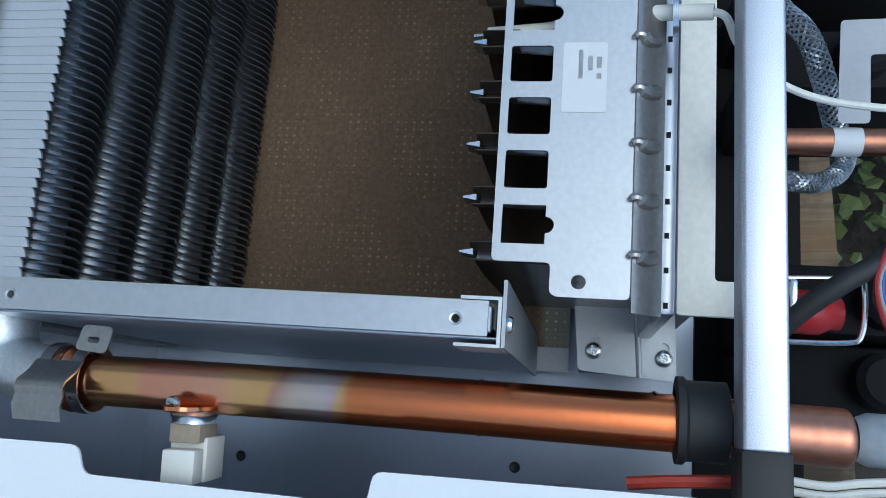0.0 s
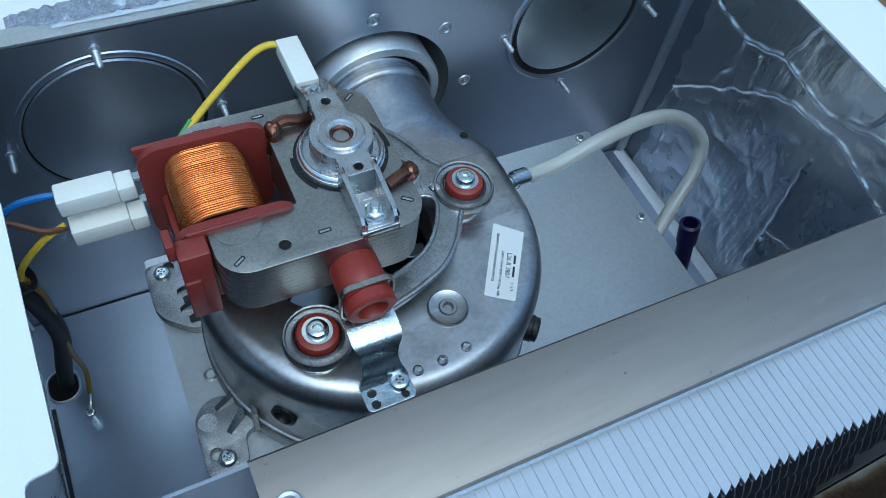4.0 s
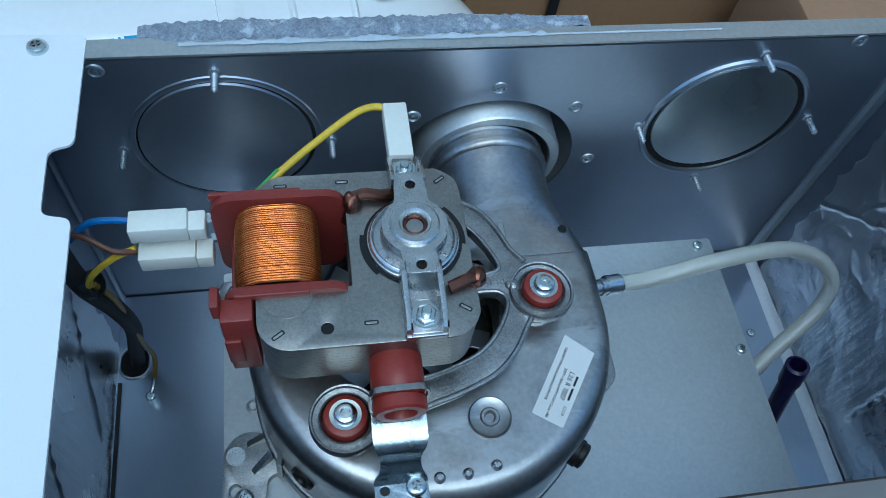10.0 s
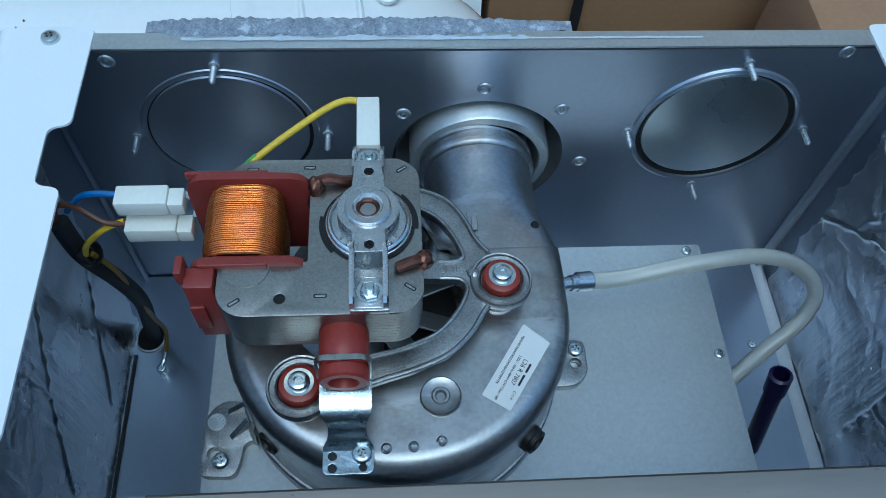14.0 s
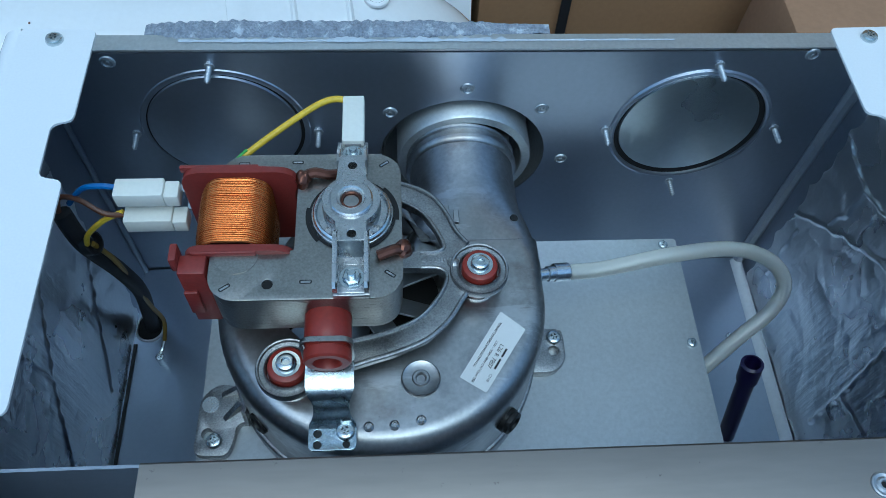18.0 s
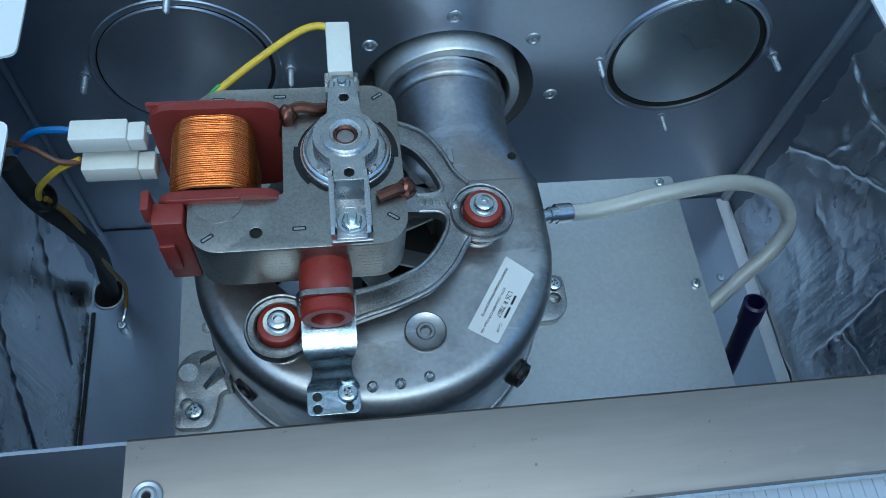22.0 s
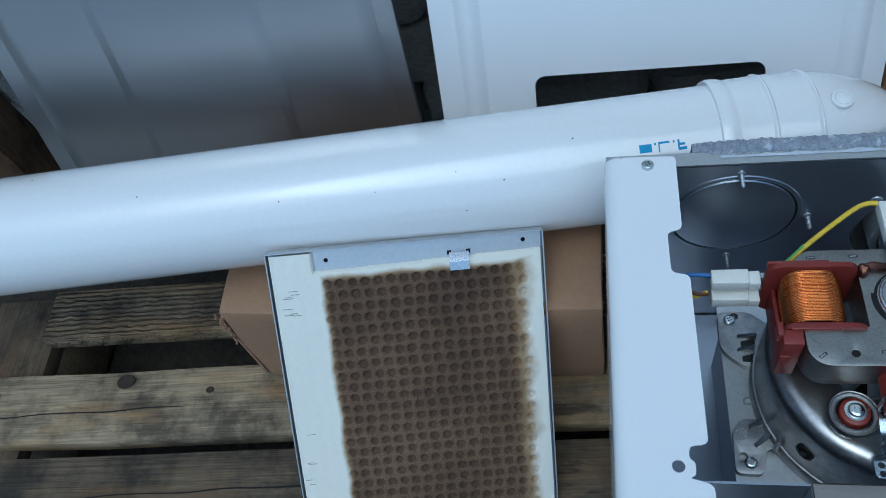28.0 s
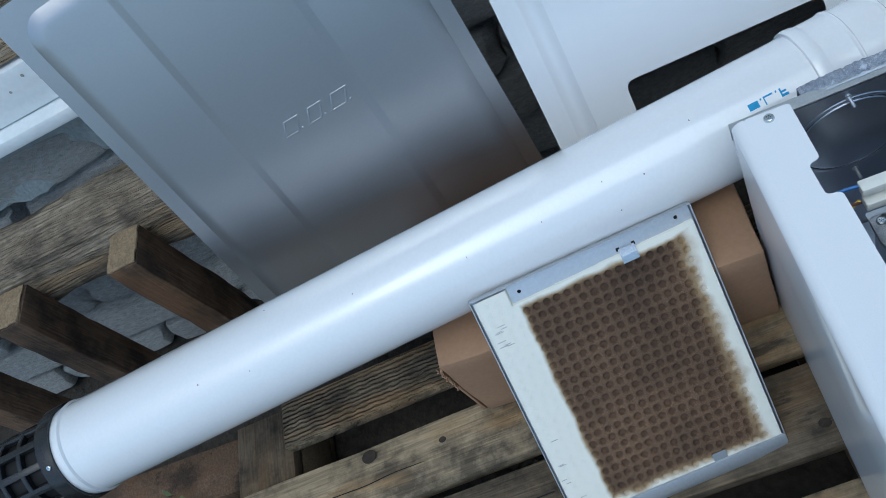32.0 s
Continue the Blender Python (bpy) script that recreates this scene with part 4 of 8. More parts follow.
def dimple_screw(x, z):
    bm = lathe([(0.0042, 0), (0.0038, 0.0008), (0.0028, 0.0012), (0.0021, 0.0004), (0.0012, 0.0004), (0.0010, 0.0014), (0, 0.0014)], 20, m=aim((x, TY, z), (0, -1, 0)))
    part("rivet_nut", bm, ZINC_DULL, top_wall)


for x, z in ((0.001, 0.400), (0.045, 0.383), (-0.042, 0.381), (0.0635, 0.337), (-0.187, 0.4215), (0.187, 0.4245)):
    dimple_screw(x, z)
# flue collar outside the wall, seen through the opening
part("flue_collar", lathe([(0.0515, 0.0), (0.0515, 0.060), (0.0500, 0.060), (0.0500, 0.0)], 48, cap=False, m=aim((0.0035, TY + 0.002, 0.3400), (0, 1, 0))), ZINC_LIGHT, casing, "pale flue socket behind the opening")
# black disc closes the socket, in place of its shaded depth
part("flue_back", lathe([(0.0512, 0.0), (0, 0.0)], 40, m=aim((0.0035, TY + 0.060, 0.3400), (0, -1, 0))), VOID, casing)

# floor, seams, foil on the side walls
FLO = 0.2125
part("back_sheet", box(-WX, WX, 0.02, TY - 0.001, FLO - 0.0015, FLO), FLOOR_ZINC, casing)
part("back_sheet", box(-WX, WX, -0.337, 0.018, FLO - 0.0015, FLO), FLOOR_ZINC, casing)
# black sheet added in place of the shaded gap below the valves
part("shade_sheet", box(-WX, WX, -0.400, -0.338, FLO - 0.0015, FLO), MATT_BLACK, casing, "black sheet added for the shade under the valves")
# dark discs stand in for the shade in two floor holes
for hx, hy in ((-0.1963, -0.0521), (-0.1885, -0.2316)):
    part("floor_hole", lathe([(0.0034, FLO + 0.0002), (0.0028, FLO + 0.0009), (0.0020, FLO + 0.0004), (0, FLO + 0.0004)], 16, m=Matrix.Translation((hx, hy, 0))), DARK, casing)
part("floor_fold", plate([(WX - 0.0105, FLO), (WX - 0.0030, FLO), (WX - 0.0030, FLO + 0.0035), (WX - 0.0050, FLO + 0.0035)], (), 0.022, TY - 0.003, m=Matrix(((1, 0, 0, 0), (0, 0, 1, 0), (0, 1, 0, 0), (0, 0, 0, 1)))), ZINC, casing, "folded edge of the floor sheet")
# dark strip where the left wall meets the floor
part("floor_fold", box(-WX + 0.0030, -WX + 0.0052, 0.022, 0.175, FLO + 0.0003, FLO + 0.0011), DARK, casing, "dark strip along the left floor corner")
screw("small", (0.2000, 0.1690, FLO), casing)
part("corner_fold", tube([(WX - 0.004, TY - 0.003, FLO), (WX - 0.004, TY - 0.003, TZ)], 0.004, 8, 1), ZINC, casing)
part("corner_fold", tube([(-WX + 0.0022, TY - 0.002, FLO), (-WX + 0.0022, TY - 0.002, TZ)], 0.002, 8, 1), NAVY, casing)


def foil_sheet(x, y0, y1, z0, z1, seed, creases, facing, dents):
    """A foil-faced board: nearly flat, with sharp creases pressed up along lines of (y, z) places."""
    ny, nz = int((y1 - y0) / 0.0009), int((z1 - z0) / 0.0010)
    ys, zs = np.linspace(y0, y1, ny + 1), np.linspace(z0, z1, nz + 1)
    Y, Z = np.meshgrid(ys, zs, indexing="ij")
    D = np.zeros_like(Y)
    wob = 0.0005 * np.sin(Y * 420 + seed) + 0.0005 * np.sin(Z * 370 + seed * 2)
    for line in creases:
        for (ya, za), (yb, zb) in zip(line, line[1:]):
            ly, lz = yb - ya, zb - za
            u = np.clip(((Y - ya) * ly + (Z - za) * lz) / (ly * ly + lz * lz), 0, 1)
            gap = np.hypot(Y + wob - ya - u * ly, Z + wob * 0.7 - za - u * lz)
            D = np.maximum(D, 0.0016 * np.exp(-((gap / 0.0010) ** 2)))
    crumple = [noise.noise(Vector((y * 26, z * 26 + seed, 0))) + 0.22 * noise.noise(Vector((y * 80, z * 80, seed))) + 0.05 * noise.noise(Vector((y * 220, z * 220, seed))) for y in ys for z in zs]
    D += 0.0004 + 0.0016 * dents * np.abs(np.array(crumple)).reshape(Y.shape)
    rag = y1 - 0.004 * np.abs(np.sin(zs * 61 + seed)) - 0.0025 * np.abs(np.sin(zs * 173))
    Y = np.minimum(Y, np.maximum(rag[None, :], y0))
    verts = np.stack([x - facing * D, Y, Z], -1).reshape(-1, 3)
    k = np.arange((ny + 1) * (nz + 1)).reshape(ny + 1, nz + 1)
    faces = np.stack([k[:-1, :-1], k[1:, :-1], k[1:, 1:], k[:-1, 1:]], -1).reshape(-1, 4)
    me = bpy.data.meshes.new("foil_lining")
    me.from_pydata(verts.tolist(), [], faces.tolist())
    me.shade_smooth()
    me.materials.append(FOIL)
    return part("foil_lining", me, None, casing, "creased aluminium foil insulation")


RIGHT_FOLDS = [[(0.218, 0.379), (0.206, 0.376), (0.181, 0.374), (0.172, 0.376), (0.151, 0.386), (0.110, 0.380), (0.060, 0.400)], [(0.181, 0.374), (0.181, 0.353), (0.187, 0.332)],
               [(0.219, 0.298), (0.203, 0.315), (0.177, 0.337), (0.155, 0.354), (0.131, 0.369), (0.090, 0.374), (0.040, 0.360)], [(0.205, 0.298), (0.202, 0.235)], [(0.165, 0.373), (0.162, 0.352)],
               [(0.093, 0.242), (0.094, 0.286), (0.100, 0.351)], [(0.151, 0.386), (0.140, 0.420)], [(0.070, 0.430), (0.085, 0.395), (0.110, 0.380)], [(0.094, 0.286), (0.050, 0.300), (0.030, 0.285)]]
LEFT_FOLDS = [[(0.150, 0.385), (0.138, 0.359), (0.104, 0.321), (0.073, 0.275), (0.055, 0.240)], [(0.098, 0.375), (0.104, 0.321)], [(0.196, 0.325), (0.178, 0.302), (0.131, 0.237)], [(0.060, 0.390), (0.098, 0.375), (0.150, 0.385)]]
FRONT_FOLDS = [[(0.012, 0.330), (-0.010, 0.372), (-0.040, 0.395), (-0.060, 0.415)], [(-0.010, 0.372), (-0.050, 0.350), (-0.100, 0.365), (-0.150, 0.340)], [(-0.100, 0.365), (-0.120, 0.410)], [(-0.050, 0.350), (-0.060, 0.280)], [(-0.200, 0.400), (-0.150, 0.340), (-0.170, 0.260)]]
foil_sheet(WX - 0.0016, 0.022, TY - 0.016, FLO, 0.436, 2.0, RIGHT_FOLDS, 1, 1.0)
foil_sheet(-WX + 0.0016, 0.022, 0.205, FLO, 0.434, 7.0, LEFT_FOLDS, -1, 0.45)
for s in (-1, 1):
    part("side_wall", box(min(s * WX, s * (WX - 0.0012)), max(s * WX, s * (WX - 0.0012)), 0.020, TY - 0.0004, FLO, TZ, 0), NAVY, casing, "inner galvanised side wall")
foil_sheet(WX - 0.001, -0.30, 0.016, FLO, 0.42, 4.0, FRONT_FOLDS, 1, 1.5)
bm = bmesh.new()
n = 14
g = {}
for i in range(n + 1):
    for j in range(n + 1):
        a, b = i / n, j / n
        x = 0.184 + 0.018 * a + 0.004 * b + 0.003 * noise.noise(Vector((a * 4, b * 4, 1)))
        y = 0.021 + 0.019 * b + 0.002 * noise.noise(Vector((a * 4, b * 4, 7)))
        g[i, j] = bm.verts.new((x, y, FRONT + 0.0008 + 0.0014 * abs(noise.noise(Vector((a * 3, b * 3, 5))))))
for i in range(n):
    for j in range(n):
        bm.faces.new((g[i, j], g[i + 1, j], g[i + 1, j + 1], g[i, j + 1]))
part("foil_flap", bm, FOIL, casing, "foil flap folded over the flange", angle=20)
part("side_liner", box(-WX, -WX + 0.0014, -0.32, 0.016, FLO, 0.43), ZINC, casing)
part("partition", box(-WX + 0.004, WX - 0.004, 0.0175, 0.0187, FLO, 0.4435), NAVY, casing, "thin upright sheet between fan and burner chambers")

# plate under the fan
base = part("fan_base_plate", plate(rounded(-0.146, 0.1343, 0.020, 0.1905, 0.002), (), 0.3118, 0.313), BASE_SHEET, casing, "pale grey plate that carries the fan")
part("base_box", box(-0.140, 0.112, 0.0205, 0.186, FLO, 0.3115), NAVY, casing)
for x, y in ((0.1295, 0.119), (0.1255, 0.186)):
    screw("small", (x, y, 0.313), base)
# cable opening with its earth screw
part("cable_grommet", plate(rounded(-0.2235, -0.2040, 0.1765, 0.1995, 0.0090, 5), [rounded(-0.2222, -0.2055, 0.1780, 0.1980, 0.0078, 5)], FLO, FLO + 0.0022, 0.0008), ZINC, casing, "raised rim of the cable opening")
# flat black shape stands in for the shade down the cable opening
part("cable_opening", plate(rounded(-0.2224, -0.2053, 0.1778, 0.1982, 0.0079, 5), (), FLO + 0.0002, FLO + 0.0006), VOID, casing)
screw("small", (-0.2015, 0.1610, FLO + 0.0090), casing)
part("earth_stud", lathe([(0.003, 0), (0.003, 0.0090)], 12, m=Matrix.Translation((-0.2015, 0.1610, FLO))), SCREW, casing)
# torn foam strip on the top flange
bm = bmesh.new()
rnd = random.Random(8)
n = 260
rows = []
for i in range(n + 1):
    x = -0.168 + 0.212 * i / n
    fade = min(1, (i + 2) / 22, (n - i) / 80)
    h = 0.72 * max(0.0008, (0.0050 + 0.0030 * noise.noise(Vector((x * 70, 0, 0))) + 0.0035 * noise.noise(Vector((x * 330, 1, 0))))) * fade + 0.0006
    zb = TZ + 0.0016
    lip = 0.0022 + 0.0010 * noise.noise(Vector((x * 120, 5, 0))) + 0.0010 * noise.noise(Vector((x * 400, 6, 0)))
    rows.append([bm.verts.new(q) for q in ((x, TY + 0.0060 + lip + 0.004 * (1 - fade), zb), (x, TY + 0.0065 + lip + 0.003 * (1 - fade), zb + 0.4 * h), (x, TY + 0.0095 + lip, zb + 0.8 * h), (x, TY + 0.0135, zb + h), (x, TY + 0.0185, zb + h * 0.8), (x, TY + 0.0200, zb - 0.012))])
for a, b in zip(rows, rows[1:]):
    for k in range(6):
        bm.faces.new((a[k], a[(k + 1) % 6], b[(k + 1) % 6], b[k]))
part("foam_strip", bm, FOAM, casing, "torn grey foam seal strip", angle=60)
verts, faces = [], []
for i in range(331):
    x = -0.150 + 0.260 * i / 330
    w = max(0.0, 0.0008 + 0.0016 * noise.noise(Vector((x * 55, 3, 0))) + 0.0016 * noise.noise(Vector((x * 260, 8, 0))) - 0.0012 * (x > 0.02))
    verts += [(x, TY + 0.0052 - 0.4 * w, TZ + 0.0031), (x, TY + 0.0060 + w, TZ + 0.0034 + 0.3 * w)]
    if i:
        k = len(verts)
        faces.append((k - 4, k - 2, k - 1, k - 3))
me = bpy.data.meshes.new("torn_backing")
me.from_pydata(verts, [], faces)
me.materials.append(FILM)
part("torn_backing", me, None, casing, "torn pale backing film of the seal")

# ---------------------------------------------------------------- heat exchanger
exch = thing("heat_exchanger", "finned heat exchanger, silvery fin tops, fin faces coloured dark for soot and shade", "heat exchanger", at=(0, -0.03, 0.24))
FX0, FX1 = -0.1165, 0.1300


def fin_mesh():
    """One fin: a thin scalloped plate with a folded lip along its top."""
    bm = bmesh.new()
    edge = [(-0.0475, 0.4365)]
    for k in range(61):
        z = 0.434 - (0.434 - 0.243) * k / 60
        y = -0.0425 - 0.0115 * k / 60 - 0.0064 * (0.5 - 0.5 * math.cos(2 * math.pi * 5 * k / 60))
        edge.append((y, z))
    back = [(0.0, 0.243), (0.0, 0.4385)]
    loop = edge + back
    a = [bm.verts.new((-0.00035, y, z)) for y, z in loop]
    b = [bm.verts.new((0.00035, y, z)) for y, z in loop]
    bm.faces.new(a)
    bm.faces.new(b[::-1])
    for i in range(len(loop)):
        j = (i + 1) % len(loop)
        bm.faces.new((a[i], b[i], b[j], a[j]))
    for i in range(1, len(edge) - 1):
        (ya, za), (yb, zb) = edge[i], edge[i + 1]
        q = [bm.verts.new(p) for p in ((0.0003, ya, za), (0.0009, ya + 0.0005, za), (0.0009, yb + 0.0005, zb), (0.0003, yb, zb))]
        bm.faces.new(q)
    tip = [(-0.0001, -0.011), (0.00402, -0.011), (0.00402, -0.0452), (0.0026, -0.0463), (-0.0001, -0.0476)]
    t0 = [bm.verts.new((x, y, 0.4392 - 0.0004 * (x > 0.002))) for x, y in tip]
    t1 = [bm.verts.new((x, y, 0.4384 - 0.0010 * (x > 0.002))) for x, y in tip]
    faces = [bm.faces.new(t0), bm.faces.new(t1[::-1])]
    for i in range(5):
        faces.append(bm.faces.new((t0[i], t1[i], t1[(i + 1) % 5], t0[(i + 1) % 5])))
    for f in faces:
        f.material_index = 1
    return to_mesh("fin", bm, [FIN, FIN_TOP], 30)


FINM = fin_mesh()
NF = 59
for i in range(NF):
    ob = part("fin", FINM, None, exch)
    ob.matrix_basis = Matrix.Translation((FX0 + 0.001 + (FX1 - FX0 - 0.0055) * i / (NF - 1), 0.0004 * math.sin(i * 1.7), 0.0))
for k in range(5):
    z = 0.4149 - 0.0382 * k
    bm = lathe([(0.0085, FX0 + 0.0005), (0.0085, FX1 - 0.0005)], 20, m=Matrix.Translation((0, -0.0312 - 0.0023 * k, z)) @ Matrix.Diagonal((1, 1.45, 1.45, 1)) @ aim((0, 0, 0), (1, 0, 0)))
    part("water_tube", bm, FIN_TUBE, exch)
part("end_gasket", box(FX1 + 0.0023, FX1 + 0.0040, -0.0560, 0.0, 0.242, 0.4395, 0.0003, 1), ZINC_DULL, exch, "grey edge strip at the end plate")
for x0, x1 in ((FX0 - 0.0026, FX0 - 0.0014), (FX1 + 0.001, FX1 + 0.0022)):
    part("end_plate", box(x0, x1, -0.046, 0.0, 0.242, 0.4402, 0.0003, 1), ZINC_LIGHT, exch)
part("manifold", lathe([(0.0, -0.1385), (0.009, -0.1372), (0.0125, -0.134), (0.0125, -0.1195)], 20, m=Matrix.Translation((0, -0.028, 0.417)) @ aim((0, 0, 0), (1, 0, 0)), cap=False), SOLDER, exch)
part("return_bend", tube([(0.1325, -0.024, 0.422), (0.143, -0.025, 0.4235), (0.1520, -0.026, 0.4150), (0.1520, -0.026, 0.4000), (0.143, -0.025, 0.3900), (0.1325, -0.024, 0.3890)], 0.0125, 18, 6), SOLDER, exch, "coated return bend")
part("outlet_elbow", tube([(-0.1175, -0.029, 0.421), (-0.132, -0.0295, 0.4205), (-0.146, -0.034, 0.420), (-0.1525, -0.047, 0.422), (-0.1535, -0.070, 0.4255)], 0.0122, 20, 7), SOLDER, exch, "grey coated outlet elbow")
part("weld_collar", lathe([(0.0112, -0.0025), (0.0124, -0.001), (0.0124, 0.001), (0.0112, 0.0025)], 20, cap=False, m=aim((-0.1285, -0.0293, 0.4205), (1, 0, 0))), SOLDER, exch)

# flue hood with its front rail
hood = thing("flue_hood", "brownish-grey folded steel rail and hood over the exchanger", "hood", at=(0, 0, 0.24))
RZ = 0.4468
part("rail", strip([(-0.0135, RZ - 0.006), (-0.0125, RZ - 0.001), (-0.0105, RZ), (0.0166, RZ), (0.0170, RZ - 0.0005), (0.0170, 0.30)], -0.1305, 0.1385, 0.0012), RAIL, hood, "rounded front rail of the hood")
part("end_clip", tube([(0.1392, -0.0165, 0.4385), (0.1405, -0.0160, 0.4420), (0.1425, -0.0150, 0.4425), (0.1432, -0.0150, 0.4380), (0.1418, -0.0155, 0.4330)], 0.0010, 8, 4), MATT_BLACK, hood, "bent black clip at the end of the rail")
part("rail_lip", strip([(-0.0143, RZ - 0.0042), (-0.0141, RZ - 0.0034), (-0.0136, RZ - 0.0026)], -0.1305, 0.1425, 0.0008), BRIGHT, hood)
for x in (-0.1305, 0.1373):
    part("hood_side", box(x, x + 0.0012, -0.0128, 0.0172, 0.243, RZ - 0.003), ZINC_DULL, hood)
part("hood_inside", box(-0.1285, 0.1365, 0.0015, 0.0165, 0.243, 0.436), ZINC_DULL, hood)
for x in (-0.1235, 0.1305):
    rv = part("rivet", lathe([(0.0046, 0), (0.0045, 0.0007), (0.0040, 0.0010), (0.0030, 0.0006), (0.0022, 0.0012), (0.0014, 0.0012), (0.0011, 0.0002)], 24, cap=False, m=Matrix.Translation((x, 0.0005, RZ + 0.0012))), ZINC_DULL, hood)
    # black disc for the shade in the rivet's bore
    part("rivet_bore", lathe([(0.0012, 0.0003), (0, 0.0003)], 12, cap=False, m=Matrix.Translation((x, 0.0005, RZ + 0.0012))), VOID, rv)

# ---------------------------------------------------------------- combustion chamber
chamber = thing("combustion_chamber", "open combustion chamber lined with scorched brown fibre board", "combustion chamber", at=(0, -0.14, 0.24))
SC_FLOOR = scorched("scorched_floor", (0.168, 0.113, 0.071), (0.115, 0.077, 0.049), (0.46, 0.43, 0.32), ((0, 0.1345, -1, 0.001), (1, -0.250, 1, 0.003)), 0.008)
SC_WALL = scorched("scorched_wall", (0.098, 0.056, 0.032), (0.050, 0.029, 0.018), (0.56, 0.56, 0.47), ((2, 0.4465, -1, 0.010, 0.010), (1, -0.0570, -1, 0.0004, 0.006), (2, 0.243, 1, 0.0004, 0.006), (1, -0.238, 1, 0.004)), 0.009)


def pressed_rings(m, axes, pitch, centre, depth=0.8):
    """A fine square grid of pressed rings, their middles a little paler here and there."""
    n, l, b = nodes_of(m)
    src = b.inputs["Base Color"].links[0].from_socket
    tc, sep, com = n.new("ShaderNodeTexCoord"), n.new("ShaderNodeSeparateXYZ"), n.new("ShaderNodeCombineXYZ")
    l.new(tc.outputs["Object"], sep.inputs[0])
    for k in (0, 1):
        div, wrap = n.new("ShaderNodeMath"), n.new("ShaderNodeMath")
        div.operation, wrap.operation = "DIVIDE", "PINGPONG"
        div.inputs[1].default_value, wrap.inputs[1].default_value = pitch[k], 0.5
        l.new(sep.outputs[axes[k]], div.inputs[0])
        l.new(div.outputs[0], wrap.inputs[0])
        l.new(wrap.outputs[0], com.inputs[k])
    size, mid = n.new("ShaderNodeVectorMath"), n.new("ShaderNodeMapRange")
    size.operation = "LENGTH"
    l.new(com.outputs[0], size.inputs[0])
    away = n.new("ShaderNodeMath")
    away.operation = "COMPARE"
    away.inputs[1].default_value, away.inputs[2].default_value = 0.27, 0.07
    l.new(size.outputs["Value"], away.inputs[0])
    bp = n.new("ShaderNodeBump")
    bp.inputs["Distance"].default_value, bp.inputs["Strength"].default_value = 0.0005, depth
    l.new(away.outputs[0], bp.inputs["Height"])
    l.new(b.inputs["Normal"].links[0].from_socket, bp.inputs["Normal"])
    l.new(bp.outputs[0], b.inputs["Normal"])
    mid.inputs["From Min"].default_value, mid.inputs["From Max"].default_value = 0.24, 0.16
    l.new(size.outputs["Value"], mid.inputs["Value"])
    nz, gate, mul = n.new("ShaderNodeTexNoise"), n.new("ShaderNodeMapRange"), n.new("ShaderNodeMath")
    nz.inputs["Scale"].default_value, nz.inputs["Detail"].default_value = 55, 4
    l.new(tc.outputs["Object"], nz.inputs["Vector"])
    gate.inputs["From Min"].default_value, gate.inputs["From Max"].default_value = 0.44, 0.66
    gate.inputs["To Max"].default_value = centre
    l.new(nz.outputs["Fac"], gate.inputs["Value"])
    mul.operation = "MULTIPLY"
    l.new(mid.outputs[0], mul.inputs[0])
    l.new(gate.outputs[0], mul.inputs[1])
    dim, tot = n.new("ShaderNodeMath"), n.new("ShaderNodeMath")
    dim.operation, tot.operation = "MULTIPLY_ADD", "ADD"
    dim.inputs[1].default_value, dim.inputs[2].default_value = -0.125 * depth, 1.0
    l.new(away.outputs[0], dim.inputs[0])
    l.new(dim.outputs[0], tot.inputs[0])
    l.new(mul.outputs[0], tot.inputs[1])
    vm = n.new("ShaderNodeVectorMath")
    vm.operation = "SCALE"
    l.new(src, vm.inputs[0])
    l.new(tot.outputs[0], vm.inputs["Scale"])
    l.new(vm.outputs[0], b.inputs["Base Color"])


pressed_rings(SC_FLOOR, (0, 1), (0.0050, 0.0054), 0.8)
pressed_rings(SC_WALL, (1, 2), (0.0090, 0.0096), 0.65, 0.7)
part("back_board", plate([(-0.1155, -0.262), (0.1400, -0.262), (0.1400, -0.0440), (-0.1155, -0.0440)], (), 0.2402, 0.2412), SC_FLOOR, chamber, "scorched fibre board with pressed rings")
bm = box(0.0, 1.0, -0.2400, -0.0570, 0.2412, 0.4462)
for v in bm.verts:
    far, top = v.co.y < -0.15, v.co.z > 0.3
    v.co.x = (0.1445 if v.co.x > 0.5 else (0.1425 if far else 0.1402) if top else (0.1382 if far else 0.1312))
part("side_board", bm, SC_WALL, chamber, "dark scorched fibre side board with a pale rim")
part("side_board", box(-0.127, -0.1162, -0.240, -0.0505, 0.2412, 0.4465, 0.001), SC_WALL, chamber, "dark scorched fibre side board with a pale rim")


def channel(x0, x1, z):
    """The folded front edge of the chamber's steel jacket, with its rivets."""
    own = part("jacket_flange", plate(soften([(x0, -0.238), (x1, -0.238), (x1, -0.0435), (x0, -0.0435)], 0.0006, 2), [circle((x0 + x1) / 2, y, 0.0016, 12) for y in (-0.227, -0.058)], z - 0.0011, z), ZINC, chamber, "folded bright steel edge of the jacket")
    for y in (-0.227, -0.058):
        part("rivet_hole", lathe([(0.0024, 0.0), (0.0022, 0.0005), (0.0015, 0.0003), (0.0013, -0.003)], 14, cap=False, m=Matrix.Translation(((x0 + x1) / 2, y, z))), ZINC, own)
    return own


